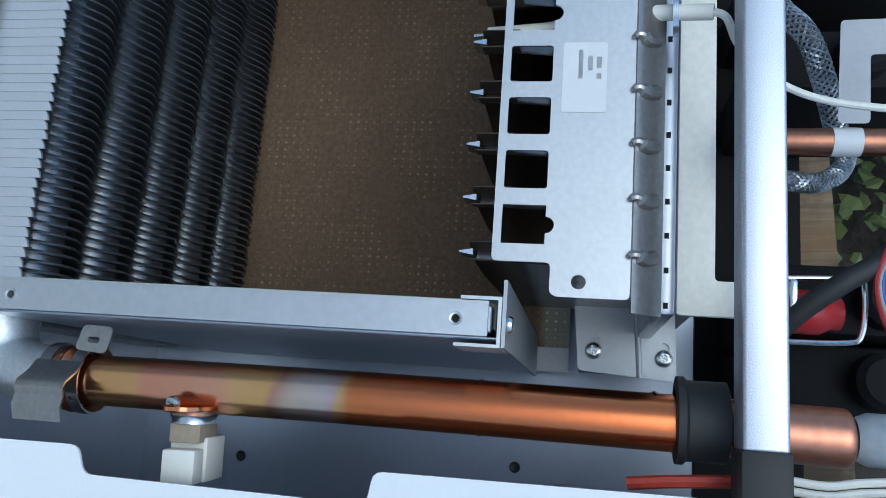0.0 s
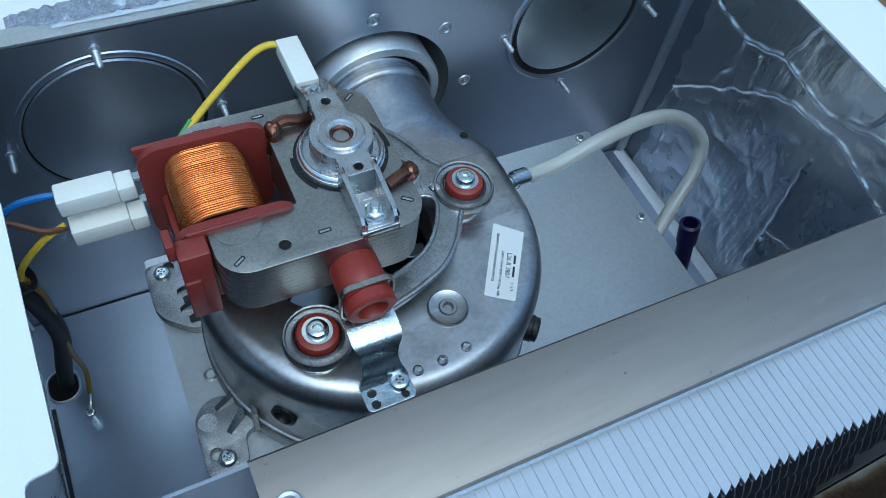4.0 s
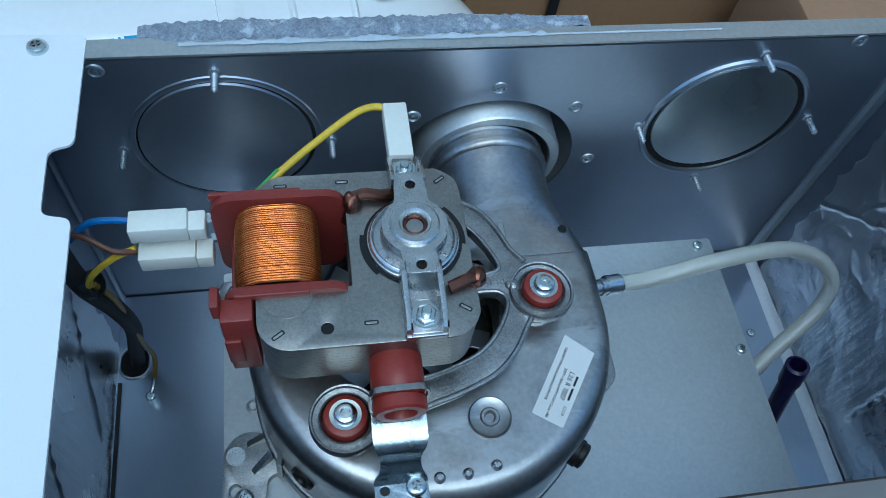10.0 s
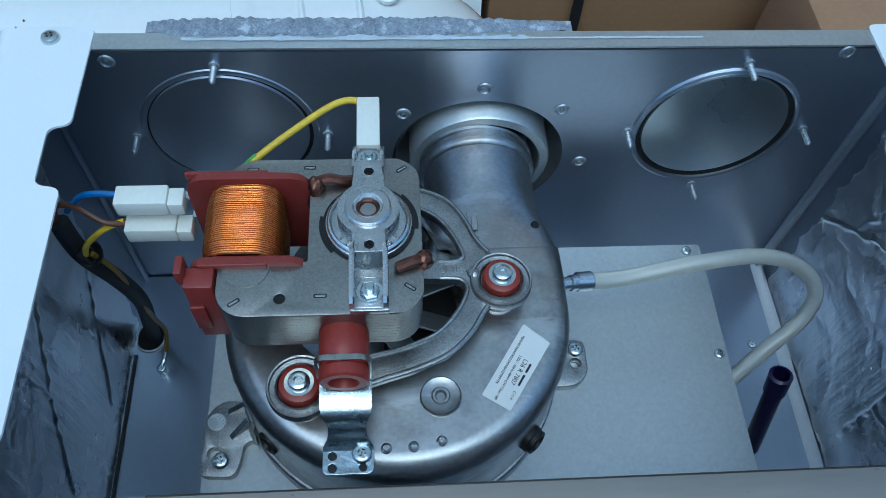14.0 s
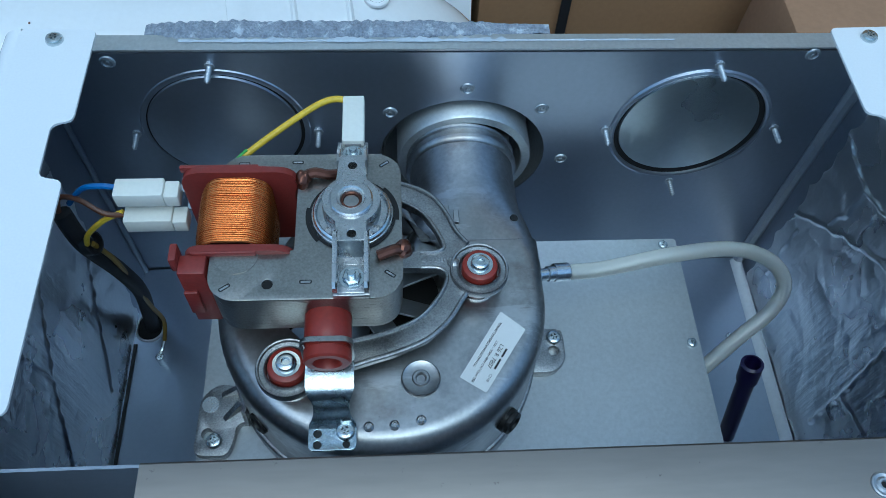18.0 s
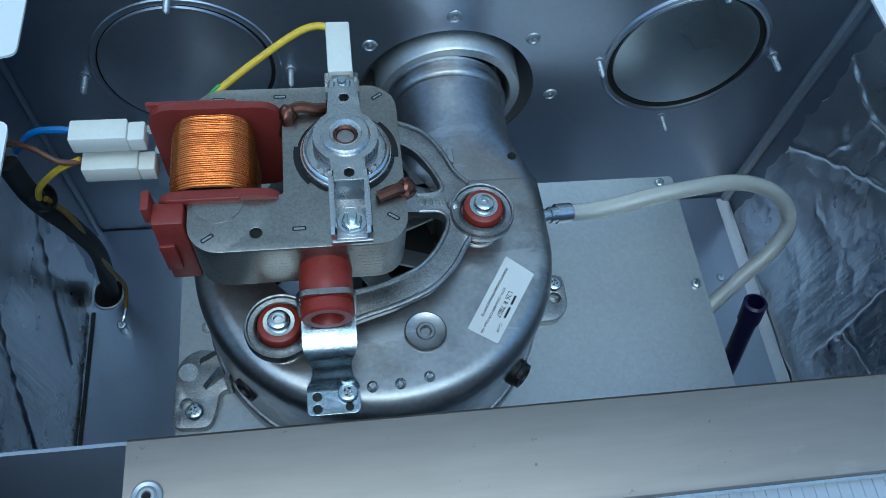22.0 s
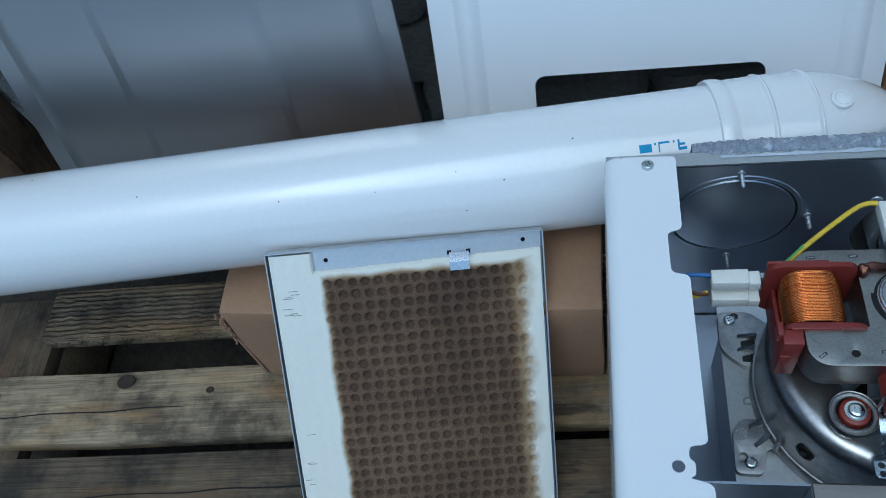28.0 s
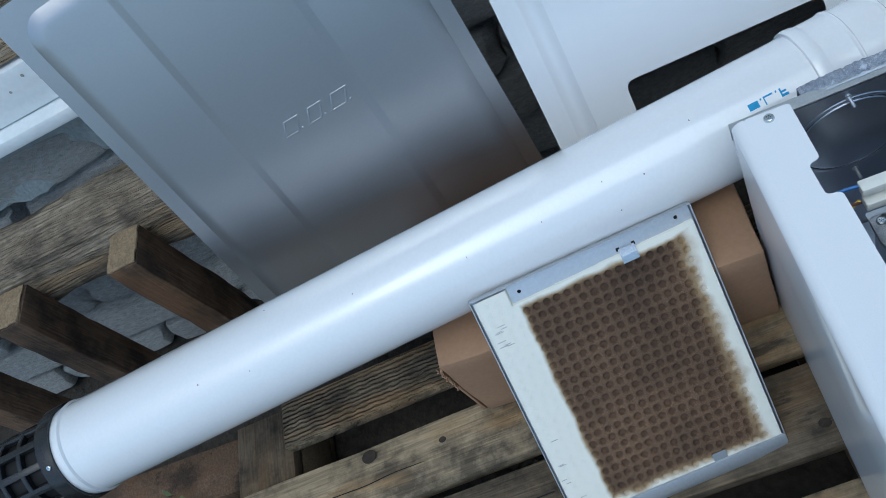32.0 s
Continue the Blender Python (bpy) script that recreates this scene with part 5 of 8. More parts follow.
channel(-0.1298, -0.1190, 0.4562)
channel(0.1432, 0.1550, 0.4474)
part("jacket_side", box(-0.1310, -0.1299, -0.2415, -0.0430, 0.2385, 0.4560, 0.0004, 1), NAVY, chamber)
part("jacket_side", box(-0.1189, -0.1178, -0.238, -0.0440, 0.4410, 0.4556), ZINC, chamber)
part("jacket_side", box(0.1551, 0.1563, -0.2415, -0.0430, 0.2385, 0.4462, 0.0004, 1), ZINC, chamber)
part("jacket_back", box(-0.1298, 0.1550, -0.2620, -0.0430, 0.2385, 0.2400), ZINC_DULL, chamber)
part("end_bracket", plate([(-0.1336, -0.2270), (-0.1336, -0.2425), (-0.1165, -0.2425), (-0.1165, -0.2285), (-0.1176, -0.2285), (-0.1176, -0.2413), (-0.1325, -0.2413), (-0.1325, -0.2270)], (), 0.432, 0.4575), ZINC_LIGHT, chamber, "bent end bracket")
part("end_tab", box(-0.1285, -0.1195, -0.2392, -0.2378, 0.4470, 0.4566, 0.0004, 1), BRIGHT, chamber)
part("jacket_end", box(-0.1334, -0.1105, -0.2440, -0.2427, 0.25, 0.4560), ZINC_DULL, chamber)
screw("small", (-0.1245, -0.2440, 0.446), chamber, (0, -1, 0))

# ---------------------------------------------------------------- burner
burner = thing("burner", "gas burner with slotted galvanised front plate and stainless flame blades", "burner", at=(0, -0.265, 0.30))
BZ = 0.4430
PIT = 0.0205
holes = [circle(-0.108, -0.2672, 0.0026, 18)]
for k in range(10):
    x = -0.0950 + PIT * k
    h = rounded(x, x + 0.0143, -0.2548, -0.2392, 0.0010, 2)
    if k in (0, 4, 6, 8):
        h = [(x, -0.2548), (x + 0.004, -0.2548)] + circle(x + 0.0071, -0.2548, 0.0031, 8, 180, 360) + [(x + 0.0143, -0.2548), (x + 0.0143, -0.2392), (x, -0.2392)]
    holes.append(h)
out = [(-0.1015, -0.2362), (0.1130, -0.2362), (0.1130, -0.2572), (0.1250, -0.2572), (0.1250, -0.2848), (-0.1135, -0.2848), (-0.1135, -0.2592), (-0.1120, -0.2572), (-0.1015, -0.2572)]
part("front_plate", plate(soften(out, 0.002, 3), holes, BZ - 0.0010, BZ), PLATE, burner, "galvanised front plate with square slots")
part("bent_edge", strip([(-0.2848, BZ), (-0.2872, BZ - 0.0012), (-0.2950, BZ - 0.0075), (-0.2952, BZ - 0.030)], -0.1180, 0.1250, -0.0010), SPRING, burner, "bent lower edge")
for k in range(11):
    x = -0.0980 + PIT * k
    blade = plate([(-0.2290, 0.4335), (-0.2300, 0.4345), (-0.2390, 0.4350), (-0.2952, 0.4250), (-0.2952, 0.31), (-0.2330, 0.31), (-0.2290, 0.40)], (), -0.0024, 0.0024, 0.0008,
                  m=Matrix(((0, 0, 1, x), (1, 0, 0, 0), (0, 1, 0, 0), (0, 0, 0, 1))))
    b = part("flame_blade", blade, STEEL_BLADE, burner)
    for e, tilt in ((-1, 9), (1, -9)):
        part("flared_lip", box(-0.0003, 0.0003, -0.2420, -0.2275, -0.006, 0.0045, 0.0002, 1, m=Matrix.Translation((x + e * 0.0026, 0, 0.4385)) @ Matrix.Rotation(radians(-tilt), 4, "Y")), SOOTED, b)
    part("blade_crease", plate([(-0.0003, -0.2240), (0.0003, -0.2240), (0.0012, -0.2290), (-0.0012, -0.2290)], (), 0.4310, 0.4400, m=Matrix.Translation((x, 0, 0))), BRIGHT, b)
    part("hook_tab", tube([(x - 0.0005, -0.2836, BZ + 0.0004), (x + 0.0005, -0.2862, BZ + 0.0012), (x - 0.0008, -0.2895, BZ - 0.0015), (x + 0.0006, -0.2930, BZ - 0.0042)],
         [0.0010] * 3 + [0.0016] * 6 + [0.0027] * 10 + [0.0020] * 20, 8, 6), SPRING, b)
# black shape laid on as the shade of a hole
part("bent_hole", lathe([(0.0035, 0), (0.0035, 0.0004), (0, 0.0004)], 6, m=aim((-0.0880, -0.2908, BZ - 0.0038), (0, -0.6, 0.75)) @ Matrix.Diagonal((1.3, 0.9, 1, 1))), VOID, burner)
part("gas_manifold", box(-0.1145, 0.1250, -0.3035, -0.2956, 0.31, 0.4140, 0.002), NAVY, burner, "bluish steel gas manifold")
# black slips laid on top, in place of shaded nozzle slots
for k in range(16):
    part("nozzle_slot", box(-0.1120 + 0.0135 * k, -0.1098 + 0.0135 * k, -0.3005, -0.2988, 0.4139, 0.4146), VOID, burner)
lab = part("label", plate(rounded(-0.0455, -0.0182, -0.2745, -0.2585, 0.0010, 3), (), BZ + 0.0001, BZ + 0.0003), LABEL, burner, "white paper label with small print")
for txt, sz, yy, xx in (("7006907859", 0.0023, -0.2658, -0.0327), ("63525", 0.0023, -0.2692, -0.0294), ("23   2022", 0.0023, -0.2724, -0.0327)):
    words(txt, sz, lab, Matrix.Translation((xx, yy, BZ + 0.00045)) @ Matrix.Rotation(radians(0), 4, "Z"))
# electrode
el = thing("ignition_electrode", "white ceramic electrode with a wire tip, held by a clip", "electrode", at=(-0.006, -0.26, 0.43))
part("ceramic", tube([(-0.0055, -0.2275, 0.4245), (-0.0050, -0.2500, 0.4270), (-0.0045, -0.2600, 0.4290)], 0.0030, 14, 2), NYLON, el)
part("wire_tip", tube([(-0.0055, -0.2285, 0.4245), (-0.0056, -0.2215, 0.4238)], 0.0008, 8, 1), SCREW, el)
part("rear_ceramic", tube([(-0.0040, -0.2870, 0.4370), (-0.0042, -0.2960, 0.4385), (-0.0060, -0.3120, 0.4420)], 0.0030, 16, 3), NYLON, el)
part("lug", lathe([(0.0045, -0.001), (0.0085, -0.001), (0.0085, 0.001), (0.0045, 0.001)], 20, m=aim((-0.0050, -0.2990, 0.4388), (0, 1, -0.1))), BRIGHT, el)
part("lead", tube([(-0.0060, -0.3120, 0.4420), (-0.0085, -0.3165, 0.4420), (-0.0150, -0.3230, 0.4320), (-0.0230, -0.3380, 0.4200), (-0.0310, -0.3600, 0.4180), (-0.0350, -0.4000, 0.4180)], 0.0015, 10, 6), NYLON, el)
# cream strip and lower bracket
cs = thing("insulation_strip", "pale cream fibre strip beside the burner", "insulation", at=(0, -0.32, 0.33))
part("strip", plate(soften([(-0.1065, -0.3105), (0.12, -0.3105), (0.12, -0.3270), (-0.0905, -0.3270), (-0.0905, -0.3450), (-0.1065, -0.3450)], 0.002, 3), (), 0.3505, 0.3545, 0.0006), CREAM, cs)
part("support", box(-0.100, 0.11, -0.3240, -0.3125, FLO, 0.3500), ZINC_DULL, cs)
br = thing("burner_bracket", "galvanised keyhole bracket screwed beside the burner", "bracket", at=(-0.12, -0.29, 0.31))
# duller sheet than the burner plate, with the shade down here put into it
part("plate", plate(soften([(-0.1320, -0.2680), (-0.0850, -0.2640), (-0.0850, -0.3130), (-0.1350, -0.3150)], 0.002, 3), [circle(-0.1172, -0.2758, 0.0024, 12), circle(-0.1190, -0.3090, 0.0024, 12)], 0.3195, 0.3210), ZINC_DULL, br)
part("fold", tube([(-0.1340, -0.2975, 0.3212), (-0.0860, -0.2945, 0.3212)], 0.0014, 8, 1), ZINC_DULL, br)
part("support", box(-0.128, -0.087, -0.311, -0.268, FLO, 0.3193), ZINC_DULL, br)
for x, y in ((-0.1222, -0.2752), (-0.1242, -0.3088)):
    screw("pan", (x, y, 0.3210), br)

# ---------------------------------------------------------------- cross bar
bar = thing("cross_bar", "silver painted square cross bar with a black end cap", "bar", at=(0, -0.324, 0.45))
part("bar", box(-0.1605, 0.2150, -0.3325, -0.3186, 0.4440, 0.4600, 0.0012, 3), SIGN, bar)
part("end_cap", box(-0.1790, -0.1600, -0.3332, -0.3180, 0.4430, 0.4605, 0.001), BLACK, bar, "black plastic end cap")

# ---------------------------------------------------------------- copper pipe, clip, sensor
cp = thing("copper_pipe", "bright copper flow pipe with heat-tinted end and rubber sleeve", "pipe", at=(-0.152, -0.2, 0.43))
part("tube", tube([(-0.1538, -0.0640, 0.4265), (-0.1532, -0.1800, 0.4285), (-0.1538, -0.3050, 0.4300), (-0.1540, -0.3200, 0.4302)], 0.0099, 36, 6), COPPER_HEAT, cp)
part("end_piece", tube([(-0.1540, -0.3202, 0.4302), (-0.1543, -0.3400, 0.4306), (-0.1545, -0.3550, 0.4308), (-0.1545, -0.3580, 0.4308)], [0.0099] * 13 + [0.0097, 0.0094, 0.0090, 0.0085, 0.0080, 0.0075], 36, 6), mat("dull_copper_end", (0.55, 0.26, 0.17), 0.34, 1.0, (0.46, 0.21, 0.14), 30, 300, 0.7, 0.00004), cp, "dull rounded copper end")
part("flare", lathe([(0.0108, -0.004), (0.0128, -0.0025), (0.0128, 0.0), (0.0135, 0.001), (0.0128, 0.002), (0.0128, 0.005), (0.0108, 0.0065)], 28, cap=False, m=aim((-0.1535, -0.0690, 0.4256), (0, -1, 0.02))), COPPER, cp, "flared copper collar")
for y in (-0.0655, -0.2340, -0.2950):
    part("bead", lathe([(0.0098, -0.0014), (0.0104, 0), (0.0098, 0.0014)], 28, cap=False, m=aim((-0.1534, y, 0.4285), (0, -1, 0.02))), COPPER, cp)
part("rubber_sleeve", lathe([(0.0110, 0.0), (0.0150, 0.0005), (0.0150, 0.003), (0.0138, 0.004), (0.0138, 0.017), (0.0108, 0.018)], 28, cap=False, m=aim((-0.1525, -0.3015, 0.4300), (0, -1, 0.02))), BLACK, cp, "black rubber sleeve")
part("tape", lathe([(0.0070, 0), (0.0088, 0.004), (0.0088, 0.04)], 20, cap=False, m=aim((-0.1545, -0.3590, 0.4310), (0, -1, 0.02))), TAPE, cp, "clear tape wrapped round pipe")


def spring_clip():
    c = thing("spring_clip", "bent spring steel clip across a pipe joint", "clip", at=(-0.155, -0.07, 0.43))
    for y0, y1 in ((-0.0605, -0.0655), (-0.0740, -0.0790)):
        own = bmesh.new()
        pr = []
        for k in range(15):
            a = radians(-40 + 260 * k / 14)
            pr.append((-0.1535 + 0.0138 * math.cos(a), 0.4256 + 0.0138 * math.sin(a)))
        cols = [[own.verts.new((x, y, z)) for x, z in pr] for y in (y0, y1)]
        cols2 = [[own.verts.new((-0.1535 + (x + 0.1535) * 0.94, y, 0.4256 + (z - 0.4256) * 0.94)) for x, z in pr] for y in (y0, y1)]
        for i in range(14):
            own.faces.new((cols[0][i], cols[0][i + 1], cols[1][i + 1], cols[1][i]))
            own.faces.new((cols2[0][i], cols2[0][i + 1], cols2[1][i + 1], cols2[1][i]))
            own.faces.new((cols[0][i], cols[0][i + 1], cols2[0][i + 1], cols2[0][i]))
            own.faces.new((cols[1][i], cols[1][i + 1], cols2[1][i + 1], cols2[1][i]))
        part("band", own, SPRING, c)
    pts = [(-0.1470, 0.4385), (-0.1510, 0.4420), (-0.1550, 0.4478), (-0.1575, 0.4490), (-0.1605, 0.4476), (-0.1645, 0.4488), (-0.1700, 0.4466)]
    M = Matrix(((0, 1, 0, 0), (1, 0, 0, 0), (0, 0, 1, 0), (0, 0, 0, 1)))
    part("tongue", strip(pts, -0.0800, -0.0600, 0.0009, m=M), SPRING, c, "wavy spring tongue")
    part("ear", plate(soften([(-0.1435, -0.0875), (-0.1330, -0.0895), (-0.1325, -0.0765), (-0.1425, -0.0740)], 0.0022, 3), [soften([(-0.1372, -0.0790), (-0.1372, -0.0840), (-0.1395, -0.0840), (-0.1395, -0.0790)], 0.0009, 3)], 0.4355, 0.4364), SPRING, c)


spring_clip()


def sensor():
    s = thing("thermostat_sensor", "pipe thermostat with copper foot and white connector", "sensor", at=(-0.165, -0.124, 0.43))
    A = aim((-0.1610, -0.1245, 0.4300), (-1, -0.03, -0.05))
    part("copper_foot", lathe([(0.0, 0.0), (0.0125, 0.0004), (0.0145, -0.0006), (0.0148, 0.0008), (0.0125, 0.0016), (0.0, 0.0018)], 28, m=A @ Matrix.Diagonal((0.75, 1.15, 1, 1))), COPPER, s, "copper foot clamped on pipe")
    part("steel_cap", lathe([(0.0085, 0.0018), (0.0090, 0.0030), (0.0082, 0.0042), (0.0082, 0.0060)], 24, m=A), BRIGHT, s)
    part("ceramic_body", box(-0.0062, 0.0062, -0.0072, 0.0072, 0.0060, 0.0130, 0.0008, m=A), mat("tan_ceramic", (0.34, 0.28, 0.21), 0.6), s)
    part("connector", box(-0.0075, 0.0075, -0.0125, 0.0030, 0.0110, 0.0275, 0.0008, m=A), NYLON, s, "white nylon connector")
    part("connector", box(-0.0065, 0.0065, 0.0032, 0.0110, 0.0150, 0.0275, 0.0008, m=A), NYLON, s)
    screw("small", (-0.1600, -0.1215, 0.4415), s, (-0.3, 0.2, 1), name="clamp_screw")


sensor()

# ---------------------------------------------------------------- fan
fan = thing("flue_fan", "cast aluminium flue fan with exposed motor, screwed on its base plate", "fan", at=(-0.047, 0.122, 0.313))
FC = Vector((-0.047, 0.122))
HZ = 0.3815


def housing_outline(r, outlet=False):
    pts = []
    for k in range(49):
        a = 158 + (362 - 158) * k / 48
        q = r * (1.0 + 0.022 * math.sin(radians(a - 180)))
        pts.append((FC.x + q * math.cos(radians(a)), FC.y + q * math.sin(radians(a))))
    if outlet:
        return pts + [(FC.x + r, 0.140), (0.0335, 0.170), (0.0300, 0.203), (-0.0310, 0.203), (-0.0340, 0.178), (-0.060, 0.176), (-0.095, 0.175)]
    pts += [(FC.x + r + 0.0002, 0.138), (FC.x + r - 0.0004, 0.1525), (-0.0240, 0.1525), (-0.0340, 0.1740), (-0.060, 0.1790), (-0.095, 0.1760)]
    return pts


def rounded_body(outline, hole, z0, z1, r, steps=7):
    """A pressed body: upright wall, rounded shoulder, flat top with an opening."""
    own = bmesh.new()
    levels = [(0.0, z0), (0.0, (z0 + z1 - r) / 2)] + [(r * (1 - math.cos(radians(90 * k / steps))), z1 - r + r * math.sin(radians(90 * k / steps))) for k in range(steps + 1)]
    rings = []
    for d, z in levels:
        f = 1 - d / 0.0815
        rings.append([own.verts.new((FC.x + (x - FC.x) * f, FC.y + (y - FC.y) * f, z)) for x, y in outline])
    n = len(outline)
    for p, q in zip(rings, rings[1:]):
        for k in range(n):
            own.faces.new((p[k], p[(k + 1) % n], q[(k + 1) % n], q[k]))
    rim = [own.verts.new((x, y, z1)) for x, y in hole]
    low = [own.verts.new((x, y, z1 - 0.02)) for x, y in hole]
    edges = []
    for loop in (rings[-1], rim):
        for k in range(len(loop)):
            e = own.edges.get((loop[k], loop[(k + 1) % len(loop)]))
            edges.append(e or own.edges.new((loop[k], loop[(k + 1) % len(loop)])))
    bmesh.ops.triangle_fill(own, use_beauty=True, use_dissolve=False, edges=edges)
    for k in range(len(rim)):
        own.faces.new((rim[k], rim[(k + 1) % len(rim)], low[(k + 1) % len(rim)], low[k]))
    return own


housing = part("housing", rounded_body(housing_outline(0.0815), circle(-0.059, 0.128, 0.0425, 44), 0.3250, HZ, 0.0110), CAST, fan, "mottled cast aluminium scroll housing", angle=50)
part("lower_shell", plate(housing_outline(0.0832), (), 0.3135, 0.3262, 0.0022), SPIDER, fan, "dark cast lower shell of the housing", angle=50)
# outlet neck with its grooves
neck = [(0.0305, 0.0), (0.0305, 0.0255), (0.0318, 0.0262), (0.0328, 0.0280), (0.0328, 0.0300), (0.0315, 0.0312), (0.0306, 0.0325), (0.0306, 0.0350), (0.0318, 0.0358), (0.0322, 0.0372), (0.0312, 0.0388), (0.0308, 0.040), (0.0308, 0.070), (0.0295, 0.070), (0.0290, 0.0)]
part("outlet_neck", lathe(neck, 48, cap=False, m=aim((-0.0005, 0.192, 0.3470), (0, 1, 0))), CAST, fan, "grooved round outlet neck")
def box_ray(c, s, hx, hz, r):
    """How far a ray from the middle runs to the rim of a rounded rectangle."""
    d = min(hx / max(abs(c), 1e-9), hz / max(abs(s), 1e-9))
    px, pz = hx - r, hz - r
    if abs(c) * d > px and abs(s) * d > pz:
        m = abs(c) * px + abs(s) * pz
        d = m + math.sqrt(max(0.0, m * m - (px * px + pz * pz - r * r)))
    return d


bm = bmesh.new()
rings = []
for i in range(21):
    f = i / 20
    y = 0.141 + 0.062 * f
    g = f * f * (3 - 2 * f)
    ring = []
    for k in range(64):
        a = 2 * math.pi * (k + 0.5) / 64
        c, s = math.cos(a), math.sin(a)
        q = (1 - g) * box_ray(c, s, 0.0350 - 0.0020 * f, 0.0344, 0.0108) + g * 0.0306
        ring.append(bm.verts.new((-0.0005 + q * c, y, 0.3470 + q * s)))
    rings.append(ring)
for a, b in zip(rings, rings[1:]):
    for k in range(64):
        bm.faces.new((a[k], a[(k + 1) % 64], b[(k + 1) % 64], b[k]))
part("outlet_throat", bm, CAST, fan, "throat that rounds into the outlet", angle=60)
part("white_seal", lathe([(0.0342, 0.075), (0.0342, 0.0385), (0.0350, 0.0375), (0.0395, 0.0380), (0.0405, 0.0395), (0.0405, 0.075)], 56, cap=False, m=aim((0.0022, 0.192, 0.3440), (0, 1, 0))), ZINC_LIGHT, fan)
# impeller seen in the inlet
# disc coloured near black, standing in for the shade down the inlet
imp = part("impeller", lathe([(0.0, 0.350), (0.0418, 0.350), (0.0418, 0.3515), (0.0, 0.3515)], 40, m=Matrix.Translation((-0.059, 0.128, 0))), DARK, fan, "bladed impeller in the inlet")
for k in range(9):
    a = k * 40 + 22
    part("blade", box(0.010, 0.0410, -0.0085, 0.0085, -0.0005, 0.0005, 0.0002, 1, m=Matrix.Translation((-0.059, 0.128, 0.363)) @ Matrix.Rotation(radians(a), 4, "Z") @ Matrix.Rotation(radians(-36), 4, "X")), ZINC, imp, "pitched galvanised blade")


# spider casting that carries the motor
def arc_band(cx, cy, r0, r1, a0, a1, n=30):
    return circle(cx, cy, r1, n, a0, a1) + circle(cx, cy, r0, n, a1, a0)


HB = (-0.059, 0.128)
ARM_OUT = [(-0.0440, 0.1780), (-0.0290, 0.1722), (-0.0205, 0.1660), (-0.0144, 0.1559), (-0.0105, 0.1461), (-0.0050, 0.1385), (0.0060, 0.1330), (0.0090, 0.1228), (0.0040, 0.1120), (-0.0060, 0.1125), (-0.0103, 0.1060), (-0.0165, 0.0965), (-0.0265, 0.0873),
           (-0.0414, 0.0808), (-0.0560, 0.0765), (-0.0780, 0.0690)]
ARM_IN = [(-0.0780, 0.0840), (-0.0617, 0.0872), (-0.0468, 0.0908), (-0.0318, 0.0969), (-0.0222, 0.1065), (-0.0162, 0.1185), (-0.0190, 0.1242), (-0.0284, 0.1250), (-0.0450, 0.1260), (-0.0450, 0.1342), (-0.0284, 0.1341), (-0.0218, 0.1336), (-0.0168, 0.1368),
          (-0.0209, 0.1480), (-0.0275, 0.1580), (-0.0380, 0.1650), (-0.0440, 0.1670)]
sp = part("motor_spider", plate(soften(ARM_OUT + ARM_IN, 0.0022, 4), (), 0.3895, 0.3948, 0.0010), SPIDER, fan, "cast carrier with three rubber mounts", angle=45)


def bead(name, pts, r, z):
    """A raised cast bead that follows an edge."""
    part(name, tube([(x, y, z) for x, y in pts], r, 10, 5), SPIDER, sp)


bead("rib", ARM_OUT[:6], 0.0012, 0.3950)
bead("rib", ARM_OUT[9:], 0.0012, 0.3950)
bead("rib", ARM_IN[:8], 0.0011, 0.3950)
bead("rib", ARM_IN[10:], 0.0011, 0.3950)
for k in range(5):
    part("cast_mark", box(-0.0280 + 0.0030 * k, -0.0263 + 0.0030 * k, 0.1282, 0.1308, 0.3946, 0.3952, 0.0002, 1), SPIDER, sp)
part("cast_knob", lathe([(0.0030, 0.3945), (0.0028, 0.3962), (0.0016, 0.3969), (0, 0.3970)], 16, m=Matrix.Translation((-0.0128, 0.1275, 0))), SPIDER, sp)
for mx, my in ((-0.0005, 0.1228), (-0.0892, 0.0742)):
    part("lobe", lathe([(0.0094, 0.3925), (0.0136, 0.3925), (0.0142, 0.3932), (0.0142, 0.3966), (0.0138, 0.3974), (0.0131, 0.3972), (0.0127, 0.3962), (0.0108, 0.3958), (0.0105, 0.3972), (0.0100, 0.3980), (0.0095, 0.3976), (0.0094, 0.3960), (0.0094, 0.3925)], 48, cap=False, m=Matrix.Translation((mx, my, 0))), SPIDER, sp, angle=40)


def mount(x, y, z):
    g = part("rubber_grommet", lathe([(0.0080, HZ), (0.0091, HZ + 0.002), (0.0091, z - 0.006), (0.0086, z - 0.004), (0.0088, z - 0.0004), (0.0083, z + 0.0012), (0.0072, z + 0.0018), (0.0040, z + 0.0018)], 32, m=Matrix.Translation((x, y, 0))), RED_RUBBER, fan, "red rubber grommet")
    part("sleeve", lathe([(0.0088, HZ - 0.0005), (0.0098, HZ - 0.0005), (0.0098, HZ + 0.0012), (0.0088, HZ + 0.0016)], 32, m=Matrix.Translation((x, y, 0))), CAST_LIGHT, g)
    screw("big", (x, y, z + 0.0014), g, turn=15)


mount(-0.0005, 0.1228, 0.3990)
mount(-0.0892, 0.0742, 0.3990)

